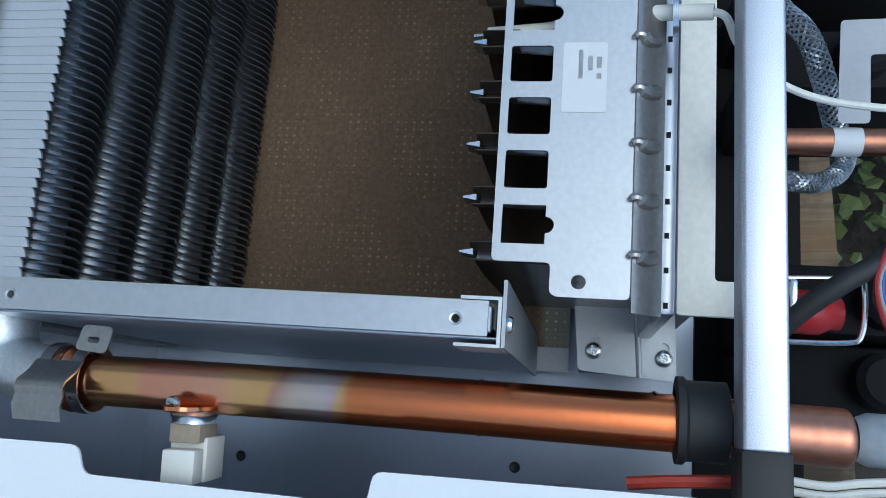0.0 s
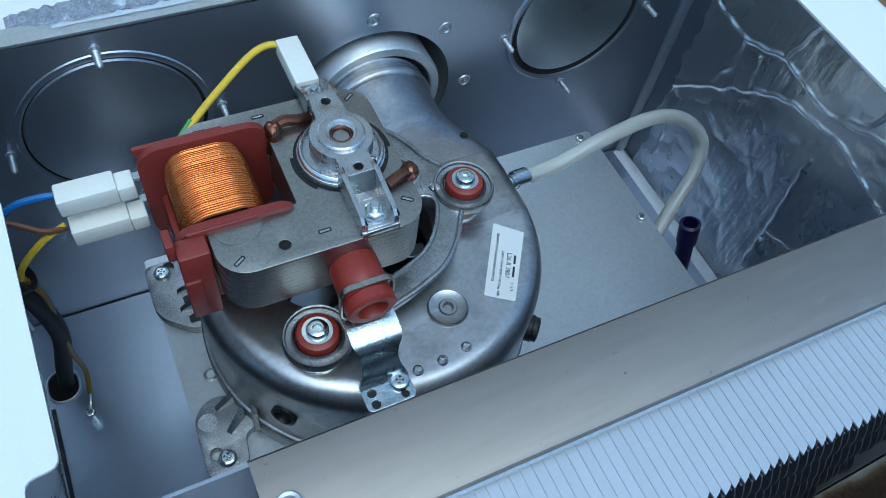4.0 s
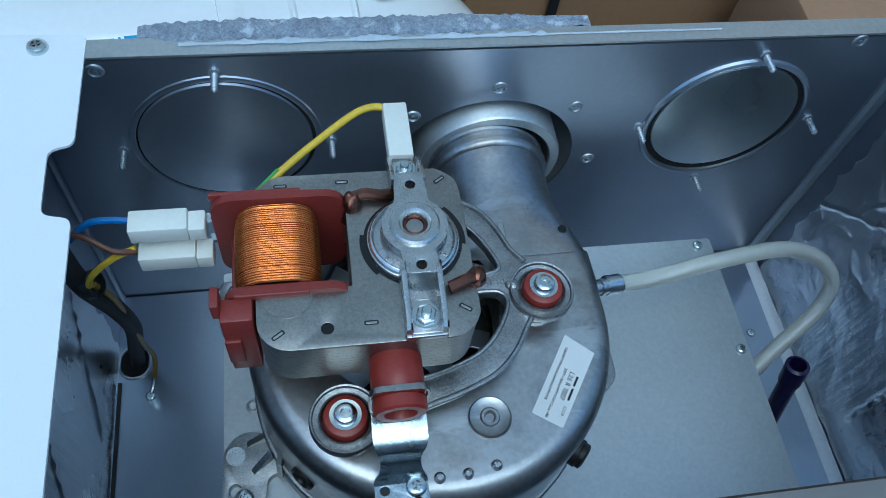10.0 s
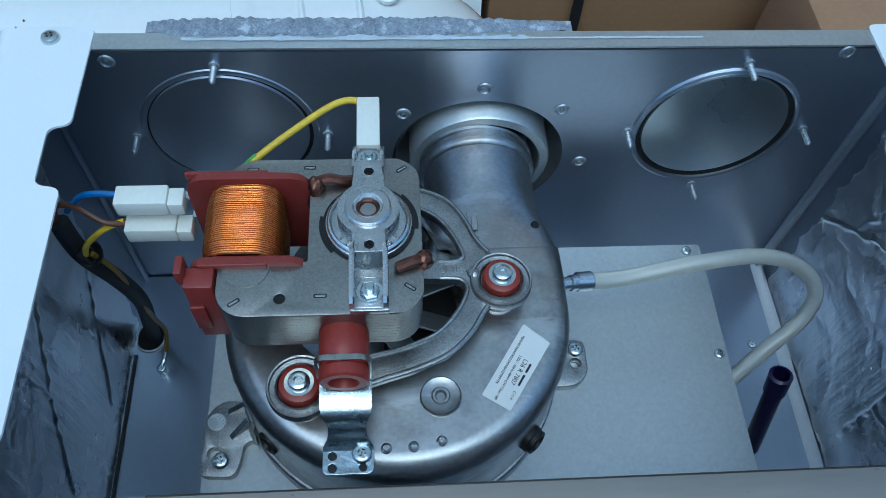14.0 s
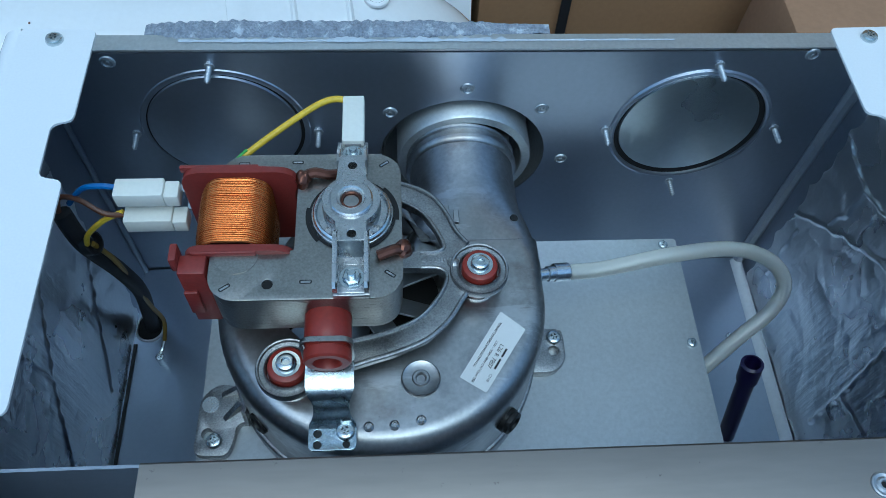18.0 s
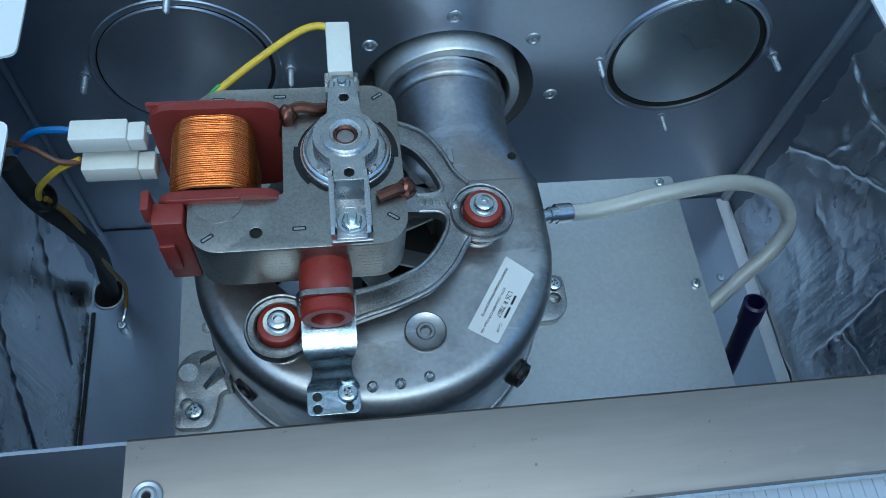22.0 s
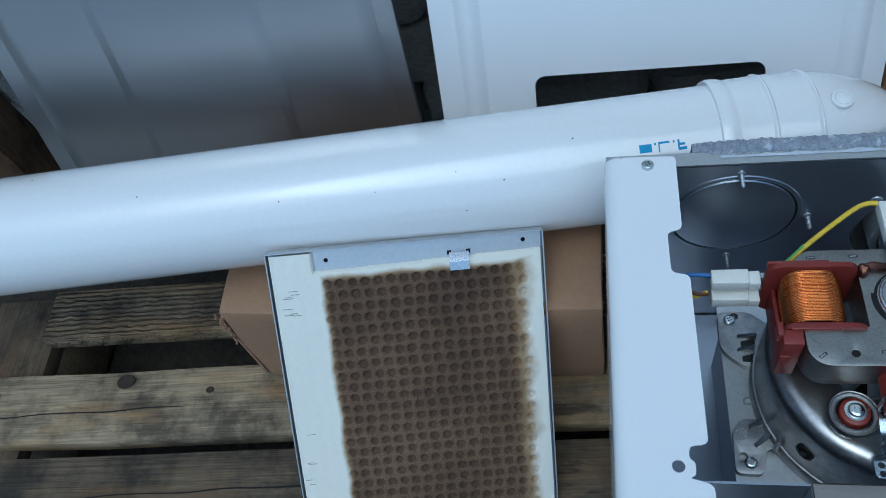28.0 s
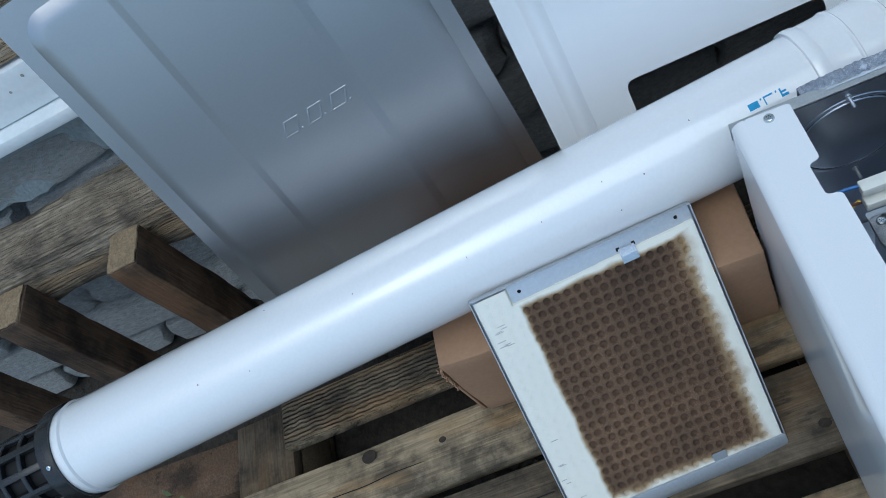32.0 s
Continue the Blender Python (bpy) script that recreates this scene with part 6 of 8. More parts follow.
# stator
core_out = rounded(-0.1185, -0.0375, 0.0868, 0.1620, 0.0120, 6)
core_hole = rounded(-0.0990, -0.0835, 0.1105, 0.1460, 0.001, 2)
NL = 10
stator = part("stator_core", plate(core_out, [core_hole, circle(-0.0937, 0.0942, 0.0023, 14)], 0.4352, 0.4365, 0.0003), LAMI, fan, "laminated steel stator core", angle=45)
for k in range(NL):
    z1 = 0.4351 - 0.0025 * k
    part("lamination", plate(rounded(-0.1183 + 0.0001 * (k % 2), -0.0377, 0.0870, 0.1618, 0.0120, 6), [core_hole], z1 - 0.0024, z1), LAMI, stator)
for x, y, a in ((-0.1110, 0.0930, 35), (-0.0780, 0.0950, 0), (-0.0430, 0.0980, -35), (-0.1080, 0.1570, 0), (-0.0840, 0.1575, 0), (-0.0450, 0.1560, 35)):
    turn = Matrix.Translation((x, y, 0)) @ Matrix.Rotation(radians(a), 4, "Z")
    part("stake_slot", plate(rounded(-0.0026, 0.0026, -0.0009, 0.0009, 0.0006, 3), [rounded(-0.0021, 0.0021, -0.0005, 0.0005, 0.0003, 2)], 0.4364, 0.43665, m=turn), DARK, stator)
    part("stake", box(-0.0020, 0.0020, -0.0004, 0.0004, 0.4364, 0.4368, 0.0001, 1, m=turn), CAST_LIGHT, stator)
# black disc gives the bolt hole its shade
part("bolt_hole", lathe([(0.0023, 0), (0, 0)], 14, m=Matrix.Translation((-0.0937, 0.0942, 0.43515)), cap=False), VOID, stator)
for pts in ([(-0.0815, 0.1475, 0.4385), (-0.0760, 0.1485, 0.4405), (-0.0700, 0.1480, 0.4395), (-0.0650, 0.1490, 0.4385)], [(-0.0830, 0.1430, 0.4300), (-0.0808, 0.1450, 0.4385), (-0.0798, 0.1475, 0.4395)],
            [(-0.0480, 0.1060, 0.4380), (-0.0410, 0.1080, 0.4395), (-0.0370, 0.1090, 0.4370)], [(-0.0375, 0.1150, 0.4300), (-0.0368, 0.1110, 0.4390), (-0.0375, 0.1080, 0.4385)]):
    part("shading_ring", tube(pts, 0.0024, 10, 5), BRONZE, stator, "soldered copper shading ring")
for bx, by, bzz, br in ((-0.0808, 0.1470, 0.4388, 0.0036), (-0.0372, 0.1096, 0.4372, 0.0040)):
    own = bmesh.new()
    bmesh.ops.create_icosphere(own, subdivisions=3, radius=br, matrix=Matrix.Translation((bx, by, bzz)))
    for v in own.verts:
        v.co += 0.0012 * noise.noise_vector(v.co * 420)
    part("solder_blob", own, BRONZE, stator, "lumpy solder joint", angle=80)
# bearing plate, hub and bridge
bz = 0.4370
brg = part("bearing_plate", lathe([(0.0178, bz - 0.006), (0.0182, bz), (0.0176, bz + 0.0015), (0.0160, bz + 0.0022), (0.0120, bz + 0.0026), (0.0120, bz + 0.003), (0, bz + 0.003)], 48, m=Matrix.Translation((HB[0], HB[1], 0))), CAST_LIGHT, fan, "round bearing plate", angle=40)
# black crescents laid on for the shade in the side slots
for a0, a1 in ((-8, 46), (168, 222)):
    part("side_slot", plate(arc_band(HB[0], HB[1], 0.0184, 0.0204, a0, a1, 12), (), 0.4364, 0.43675), VOID, brg)
part("plate_rim", lathe([(0.0150, bz + 0.0022), (0.0154, bz + 0.0034), (0.0160, bz + 0.0038), (0.0168, bz + 0.0034), (0.0172, bz + 0.0016)], 48, cap=False, m=Matrix.Translation((HB[0], HB[1], 0))), BRIGHT, brg, "bright turned rim", angle=60)
part("gap_ring", lathe([(0.0181, bz - 0.0002), (0.0190, bz - 0.0002), (0.0190, bz + 0.0002), (0.0181, bz + 0.0002)], 40, m=Matrix.Translation((HB[0], HB[1], 0)), cap=False), VOID, brg)
for dx, dy in ((-0.0100, -0.0100), (0.0100, -0.0098), (0.0102, 0.0098)):
    part("boss", lathe([(0.0024, bz), (0.0024, bz + 0.0034), (0.0016, bz + 0.0034), (0.0012, bz + 0.002), (0, bz + 0.002)], 14, m=Matrix.Translation((HB[0] + dx, HB[1] + dy, 0))), CAST_LIGHT, brg)
hub = part("hub", lathe([(0.0126, bz + 0.002), (0.0126, bz + 0.0072), (0.0122, bz + 0.0078), (0, bz + 0.0078)], 44, m=Matrix.Translation((HB[0], HB[1], 0))), CAST_LIGHT, fan, "round bearing hub", angle=40)
part("bush_seat", lathe([(0.0094, bz + 0.0112), (0.0093, bz + 0.0124), (0.0086, bz + 0.0130), (0.0062, bz + 0.0130), (0.0056, bz + 0.0122), (0.0048, bz + 0.0120), (0.0043, bz + 0.0112), (0.0041, bz + 0.0098)], 40, cap=False, m=Matrix.Translation((HB[0], HB[1], 0))), CAST_LIGHT, hub, angle=30)
part("bush", lathe([(0.0042, bz + 0.0085), (0.0042, bz + 0.0110), (0.0035, bz + 0.0112), (0.0033, bz + 0.0095), (0, bz + 0.0095)], 24, m=Matrix.Translation((HB[0], HB[1], 0))), BRONZE, hub, "bronze bearing bush")
part("shaft_end", lathe([(0.0033, bz + 0.0095), (0.0032, bz + 0.0103), (0, bz + 0.0105)], 20, m=Matrix.Translation((HB[0], HB[1], 0))), SPRING, hub)
RND = 0.0124
outline = [(-0.0643, 0.1520), (-0.0650, 0.1440)] + circle(HB[0], HB[1], RND, 12, 122, 238) + [(-0.0652, 0.1130), (-0.0655, 0.1075), (-0.0522, 0.1075), (-0.0525, 0.1130)] + circle(HB[0], HB[1], RND, 12, 302, 418) + [(-0.0528, 0.1440), (-0.0535, 0.1520)]
bridge = part("bridge", plate(soften(outline, 0.0010, 3), [circle(HB[0], HB[1], 0.0056, 28), circle(-0.0586, 0.1462, 0.0020, 14), circle(-0.0586, 0.1108, 0.0020, 14)], 0.4440, 0.4483, 0.0011), CAST_LIGHT, fan, "cast bridge across the motor", angle=45)
# black discs stand for the shade down the blind holes
for y in (0.1462, 0.1108):
    part("blind_hole", lathe([(0.0022, 0), (0, 0)], 14, m=Matrix.Translation((-0.0586, y, 0.4446)), cap=False), VOID, bridge)
XY = Matrix(((0, 0, 1, 0), (1, 0, 0, 0), (0, 1, 0, 0), (0, 0, 0, 1)))
for x0, x1 in ((-0.0664, -0.0643), (-0.0535, -0.0514)):
    # sloping side ribs of the channel, and the short ribs beside the upper nut
    part("side_rib", plate([(0.0868, 0.4368), (0.0872, 0.4440), (0.0890, 0.4462), (0.1090, 0.4490), (0.1120, 0.4482), (0.1120, 0.4368)], (), x0, x1, 0.0007, m=XY), CAST_LIGHT, bridge)
    part("side_rib", plate([(0.1490, 0.4380), (0.1490, 0.4482), (0.1530, 0.4484), (0.1640, 0.4425), (0.1655, 0.4405), (0.1655, 0.4368)], (), x0 + (0.0008 if x0 < -0.06 else -0.0004), x1 + (0.0004 if x0 < -0.06 else -0.0008), 0.0006, m=XY), CAST_LIGHT, bridge)
part("channel", box(-0.0650, -0.0528, 0.0872, 0.1085, 0.4368, 0.4402, 0.0006), CAST_LIGHT, bridge)
part("channel", box(-0.0646, -0.0532, 0.1495, 0.1652, 0.4368, 0.4382, 0.0005), CAST_LIGHT, bridge)
part("slope", plate([(0.1040, 0.4400), (0.1075, 0.4475), (0.1090, 0.4475), (0.1090, 0.4390)], (), -0.0645, -0.0533, 0.0004, m=XY), CAST_LIGHT, bridge)
part("end_rib", box(-0.0664, -0.0514, 0.0862, 0.0884, 0.4368, 0.4398, 0.0005), CAST_LIGHT, bridge)
part("earth_mark", box(-0.0590, -0.0584, 0.1010, 0.1030, 0.4400, 0.4405), CAST_LIGHT, bridge)
for k, w in enumerate((0.0022, 0.0015, 0.0008)):
    part("earth_mark", box(-0.0587 - w, -0.0587 + w, 0.1006 - 0.0013 * k, 0.1010 - 0.0013 * k, 0.4400, 0.4405), CAST_LIGHT, bridge)
screw("hex", (-0.0587, 0.0940, 0.4402), bridge, turn=12)
screw("hex", (-0.0588, 0.1598, 0.4382), bridge, turn=20)
part("spring_disc", lathe([(0.0092, 0.4363), (0.0092, 0.4369), (0, 0.4369)], 32, m=Matrix.Translation((-0.1075, 0.1085, 0))), LAMI, fan, "thin steel disc under the bobbin")


# coil and bobbin
def coil():
    """Wire wound turn beside turn, each a little out of line, on a barrel."""
    cx, cz, hx, hz, r = -0.1102, 0.4226, 0.0152, 0.0196, 0.0100
    prof = rounded(-hx, hx, -hz, hz, r, 6)
    turns, per = 35, 7
    verts, faces = [], []
    m = len(prof)
    y0, y1 = 0.1122, 0.1456
    pitch = (y1 - y0) / turns
    for i in range(turns * per + 1):
        t, ph = i / per, (i % per) / per
        dev = 0.00030 * noise.noise(Vector((t * 1.9, 3.1, 0))) - 0.0011 * abs(2 * t / turns - 1) ** 5
        tilt = 0.00035 * noise.noise(Vector((t * 0.35, 0, 8.0)))
        q = dev + 0.00072 * math.sin(math.pi * ph)
        for x, z in prof:
            verts.append((cx + x * (1 + q / hx), y0 + pitch * t + tilt * x / hx, cz + z * (1 + q / hz)))
    for i in range(turns * per):
        for k in range(m):
            faces.append((i * m + k, i * m + (k + 1) % m, (i + 1) * m + (k + 1) % m, (i + 1) * m + k))
    me = bpy.data.meshes.new("coil")
    me.from_pydata(verts, [], faces)
    me.shade_smooth()
    me.materials.append(COIL)
    return me


cl = part("coil", coil(), None, fan, "copper wire coil, turn beside turn")
part("bobbin_core", box(-0.1225, -0.0975, 0.1122, 0.1456, 0.4065, 0.4395, 0.006), BRONZE, cl)
TOY = Matrix(((1, 0, 0, 0), (0, 0, 1, 0), (0, 1, 0, 0), (0, 0, 0, 1)))
up = part("bobbin_flange", plate(soften([(-0.1345, 0.392), (-0.0830, 0.392), (-0.0830, 0.4180), (-0.0830, 0.4446), (-0.1090, 0.4448), (-0.1345, 0.4450)], 0.0105, 7), (), 0.1458, 0.1492, 0.0006, m=TOY), RED, fan, "dark red plastic bobbin flange")
lo = part("bobbin_flange", plate(soften([(-0.1300, 0.392), (-0.0830, 0.392), (-0.0830, 0.4160), (-0.0830, 0.4396), (-0.1090, 0.4398), (-0.1300, 0.4400)], 0.0105, 7), (), 0.1086, 0.1120, 0.0006, m=TOY), RED, fan, "dark red plastic bobbin flange")
part("flange_rim", box(-0.1345, -0.1000, 0.1488, 0.1508, 0.4405, 0.4446, 0.0008), RED, up)
part("flange_rim", box(-0.1260, -0.0990, 0.1078, 0.1096, 0.4360, 0.4396, 0.0008), RED, lo)
part("terminal_cheek", box(-0.1290, -0.1262, 0.1128, 0.1468, 0.395, 0.4180, 0.001), RED, up)
tb = part("terminal_block", box(-0.1310, -0.1195, 0.0990, 0.1085, 0.3960, 0.4380, 0.001), RED, fan, "dark red terminal block")
part("hook", box(-0.1340, -0.1308, 0.1030, 0.1115, 0.4330, 0.4425, 0.0008), RED, tb)
part("step", box(-0.1310, -0.1250, 0.0975, 0.0992, 0.4060, 0.4240, 0.0006), RED, tb)
for k, (zc, dx) in enumerate(((0.4295, 0.0), (0.4150, -0.0010))):
    c = part("plug", box(-0.1655 - dx, -0.1435 - dx, 0.1420 - 0.004 * k, 0.1520 - 0.004 * k, zc - 0.0045, zc + 0.0045, 0.0010), NYLON, fan, "white nylon plug")
    part("plug_neck", box(-0.1436 - dx, -0.1370 - dx, 0.1420 - 0.004 * k, 0.1512 - 0.004 * k, zc - 0.0045, zc + 0.0032, 0.0008), NYLON, c)
    part("pin", box(-0.1371, -0.1300, 0.1475, 0.1510, zc - 0.0006, zc + 0.0006), BRIGHT, c)
tp = part("plug", box(-0.0642, -0.0540, 0.1664, 0.1945, 0.4320, 0.4405, 0.0008), NYLON, fan, "white nylon earth plug")
part("plug_seam", box(-0.0628, -0.0554, 0.1660, 0.1668, 0.4345, 0.4385), GREYW, tp)

# thermal switch tube with its clip
rt = part("red_tube", lathe([(0.0, 0.0225), (0.0095, 0.0225), (0.0100, 0.0215), (0.0100, 0.008), (0.0096, 0.0074), (0.0096, 0.0058), (0.0101, 0.0052), (0.0101, 0.0008), (0.0092, 0), (0.0062, 0.0), (0.0058, 0.001), (0.0056, 0.010), (0, 0.010)], 32,
          m=aim((-0.0697, 0.0660, 0.4185), (0, 1, 0.06))), RED_RUBBER, fan, "red rubber nozzle tube")
loop_out = rounded(-0.0808, -0.0588, 0.4075, 0.4300, 0.0050, 5)
loop_in = rounded(-0.0799, -0.0597, 0.4084, 0.4291, 0.0042, 5)
part("clip_loop", plate(loop_out, [loop_in], 0.0709, 0.0733, 0.0003, m=Matrix(((1, 0, 0, 0), (0, 0, 1, 0), (0, 1, 0, 0), (0, 0, 0, 1)))), SPRING, rt, "flat spring band round the tube")
low = [(0.0740, 0.4082), (0.0700, 0.4085), (0.0650, 0.4074), (0.0610, 0.4062), (0.0588, 0.4050), (0.0574, 0.4030), (0.0568, 0.4000), (0.0562, 0.3965), (0.0552, 0.3936), (0.0538, 0.3916), (0.0524, 0.3896), (0.0517, 0.3872), (0.0512, 0.3856), (0.0500, 0.3848)]
wide = [0.0104] * 4 + [0.0100, 0.0092, 0.0083, 0.0078, 0.0078, 0.0080, 0.0088, 0.0098, 0.0104, 0.0105]
own = ribbon([(y, z, w) for (y, z), w in zip(low, wide)], -0.0697, 0.0010)
plate(soften([(-0.0802, 0.0503), (-0.0802, 0.0418), (-0.0788, 0.0402), (-0.0607, 0.0402), (-0.0592, 0.0418), (-0.0592, 0.0503)], 0.0010, 3), [circle(-0.0762, 0.0478, 0.0019, 14), circle(-0.0762, 0.0428, 0.0019, 14), circle(-0.0636, 0.0428, 0.0017, 14)], 0.3834, 0.3846, 0.0003, own)
cb = part("clip_bracket", own, PASSIVATED, fan, "bent bluish zinc clip bracket", angle=40)
# dark filler, its colour standing for shade behind the bracket's holes
part("hole_back", box(-0.0790, -0.0610, 0.0412, 0.0495, HZ + 0.0002, 0.3832), DARK, cb)
screw("pan", (-0.0640, 0.0482, 0.3847), cb)

# small features on the housing
part("pressed_boss", lathe([(0.0092, HZ - 0.0002), (0.0091, HZ + 0.0012), (0.0086, HZ + 0.0018), (0.0080, HZ + 0.0014), (0.0042, HZ + 0.0012), (0.0036, HZ + 0.0020), (0.0026, HZ + 0.0020), (0.0019, HZ + 0.0002), (0, HZ + 0.0002)], 32, m=Matrix.Translation((-0.0300, 0.0733, 0))), CAST, housing)
for x, y, dark in ((-0.0540, 0.0512, 0), (-0.0425, 0.0515, 1), (-0.0305, 0.0535, 0)):
    part("stud", lathe([(0.0024, HZ), (0.0022, HZ + 0.0012), (0.0014, HZ + 0.0018), (0.0010, HZ + (0.0003 if dark else 0.0013)), (0, HZ + (0.0002 if dark else 0.0014))], 14, m=Matrix.Translation((x, y, 0))), CAST_LIGHT, housing)
# black stub drawn as the shade of a pin hole
part("pin_hole", lathe([(0.0021, -0.002), (0.0021, 0.0009), (0, 0.0009)], 14, m=aim((0.0222, 0.1640, 0.3782), (0.35, 0, 1))), VOID, housing)
part("cast_mark", box(-0.0150, -0.0120, 0.150, 0.171, HZ - 0.0002, HZ + 0.0005, 0.0003, 1), CAST, housing)
part("cast_mark", box(-0.0100, -0.0070, 0.152, 0.156, HZ - 0.0002, HZ + 0.0005, 0.0003, 1), CAST, housing)
part("cast_mark", box(-0.0100, -0.0070, 0.160, 0.168, HZ - 0.0002, HZ + 0.0005, 0.0003, 1), CAST, housing)
for at, ax in (((0.0142, 0.0610, 0.3530), (0.72, -0.68, 0.12)), ((-0.1082, 0.0662, 0.3500), (-0.74, -0.66, 0.12)), ((0.0335, 0.158, 0.358), (1, 0.05, 0.2))):
    pl = part("plug_screw", lathe([(0.0066, -0.006), (0.0066, -0.001), (0.0060, -0.0006), (0.0060, 0.0014), (0.0042, 0.0020), (0.0034, -0.0012), (0, -0.0012)], 22, m=aim(at, ax)), DARK, fan, "dark threaded plug")
    part("plug_head", lathe([(0.0034, -0.0012), (0.0033, 0.0006), (0.0026, 0.0010), (0.0020, 0.0002), (0, 0.0002)], 18, m=aim(at, ax)), DARK, pl)
nip = part("hose_nipple", lathe([(0.0050, 0), (0.0050, 0.003), (0.0034, 0.0035), (0.0034, 0.008), (0.0042, 0.0085), (0.0042, 0.020)], 18, m=aim((0.0320, 0.1375, 0.3625), (0.95, 0.25, -0.2))), BRIGHT, fan, "bright hose nipple")
screw("small", (0.0345, 0.1430, 0.3620), nip, (1, 0.1, 0.2))


def foot(pts, hx, hy, sx, sy):
    f = part("foot", plate(soften(pts, 0.0045, 4), [circle(hx, hy, 0.0030, 14)], 0.3135, 0.3190, 0.001), SPIDER, fan, "cast mounting foot", angle=45)
    screw("pan", (sx, sy, 0.3192), f)
    return f


def finger(own, x, y, turn, length=0.011, high=0.008):
    """A tapering rib that runs from the drum down on to its foot."""
    m = Matrix.Translation((x, y, 0.3186)) @ Matrix.Rotation(radians(turn), 4, "Z") @ Matrix(((1, 0, 0, 0), (0, 0, 1, 0), (0, 1, 0, 0), (0, 0, 0, 1)))
    part("finger", plate([(0.0, 0.0), (length, 0.0), (length, high), (0.0012, 0.0016)], (), -0.0015, 0.0015, 0.0006, m=m), SPIDER, own)


f1 = foot([(-0.1180, 0.0960), (-0.1340, 0.0995), (-0.1400, 0.0975), (-0.1455, 0.0910), (-0.1465, 0.0610), (-0.1290, 0.0600), (-0.1262, 0.0690), (-0.1255, 0.0770), (-0.1120, 0.0800)], -0.1402, 0.0722, -0.1362, 0.0680)
finger(f1, -0.1350, 0.0930, 12)
finger(f1, -0.1325, 0.0795, 36)
part("lug", plate([(-0.0058, 0.0), (0.0058, 0.0), (0.0030, 0.0165), (-0.0046, 0.0175)], (), -0.0012, 0.0012, 0.0005, m=Matrix.Translation((-0.1185, 0.0815, 0.3186)) @ Matrix.Rotation(radians(78), 4, "Z") @ Matrix(((1, 0, 0, 0), (0, 0, 1, 0), (0, 1, 0, 0), (0, 0, 0, 1)))), SPIDER, f1, "upright cast lug")
part("boss", lathe([(0.0045, 0.319), (0.0045, 0.3196), (0, 0.3196)], 16, m=Matrix.Translation((-0.1398, 0.0880, 0))), CAST_LIGHT, f1)
f2 = foot([(-0.1080, 0.1380), (-0.1230, 0.1365), (-0.1330, 0.1390), (-0.1445, 0.1490), (-0.1475, 0.1560), (-0.1470, 0.1820), (-0.1250, 0.1825), (-0.1100, 0.1700)], -0.1352, 0.1785, -0.1390, 0.1752)
finger(f2, -0.1352, 0.1622, -8, 0.013)
finger(f2, -0.1362, 0.1512, 0, 0.012)
# flat dark plates stand in for the shaded cut-outs between the fingers
for y in (0.1567, 0.1450):
    part("cutout_shade", plate(soften([(-0.1330, y + 0.0012), (-0.1230, y + 0.0036), (-0.1230, y - 0.0036), (-0.1330, y - 0.0030)], 0.0010, 3), (), 0.3190, 0.3193), DARK, f2)
part("base_rivet", lathe([(0.0034, 0.313), (0.0033, 0.3140), (0.0026, 0.3146), (0.0018, 0.3138), (0, 0.3136)], 18, m=Matrix.Translation((-0.1320, 0.1140, 0))), ZINC_LIGHT, base)
foot([(0.0240, 0.1010), (0.0460, 0.1010), (0.0535, 0.1080), (0.0535, 0.1270), (0.0300, 0.1290)], 0.0472, 0.1140, 0.0478, 0.1215)
lb = part("label", plate(soften([(0.0100, 0.1072), (0.0212, 0.0972), (-0.0002, 0.0655), (-0.0120, 0.0735)], 0.0006, 2), (), HZ + 0.0001, HZ + 0.0003), LABEL, housing, "white type label with small print")
u = Vector((-0.0220, -0.0337, 0)).normalized()
v = Vector((-u.y, u.x, 0))
R = Matrix(((u.x, v.x, 0, 0), (u.y, v.y, 0, 0), (0, 0, 1, 0), (0, 0, 0, 1)))


def on_label(s, w):
    """A place on the label: along its print, and across it from its upper edge."""
    q = Vector((0.0212, 0.0972, HZ + 0.00045)) + u * s + v * (-w)
    return Matrix.Translation(q) @ R


for txt, sz, s, w in (("L26 R 7807", 0.0030, 0.0130, 0.0066), ("230V~ 50Hz 48W CW Class 180", 0.0018, 0.0125, 0.0093), ("C11/9", 0.0018, 0.0290, 0.0036), ("7006907730VGR01295920622999735", 0.00175, 0.0030, 0.0125)):
    words(txt, sz, lb, on_label(s, w))
for s0, s1, w, h in ((0.0140, 0.0188, 0.0034, 0.0010), (0.0202, 0.0260, 0.0034, 0.0010)):
    part("print_bar", box(s0, s1, 0, h, 0, 0.00006, m=on_label(0, w)), INK, lb)

# ---------------------------------------------------------------- hoses and cables in the fan chamber
hose = thing("silicone_hose", "milky silicone pressure hose curving to an open end", "hose", at=(0.12, 0.15, 0.33))
part("tube", tube([(0.0450, 0.1415, 0.3590), (0.0709, 0.1457, 0.3540), (0.1089, 0.1499, 0.3605), (0.1437, 0.1537, 0.3598), (0.1693, 0.1526, 0.3495), (0.1820, 0.1444, 0.3358), (0.1777, 0.1348, 0.3211), (0.1599, 0.1235, 0.3091), (0.1450, 0.1140, 0.2980), (0.1250, 0.1010, 0.2900)], 0.0043, 18, 9), TUBE, hose)
part("ferrule", lathe([(0.0047, 0), (0.0051, 0.0004), (0.0051, 0.0085), (0.0047, 0.009)], 18, cap=False, m=aim((0.0435, 0.1411, 0.3594), (0.97, 0.16, -0.18))), BRIGHT, hose, "bright end ferrule")
pt = thing("purple_tube", "dark purple plastic tube standing on the floor sheet", "tube", at=(0.17, 0.11, FLO))
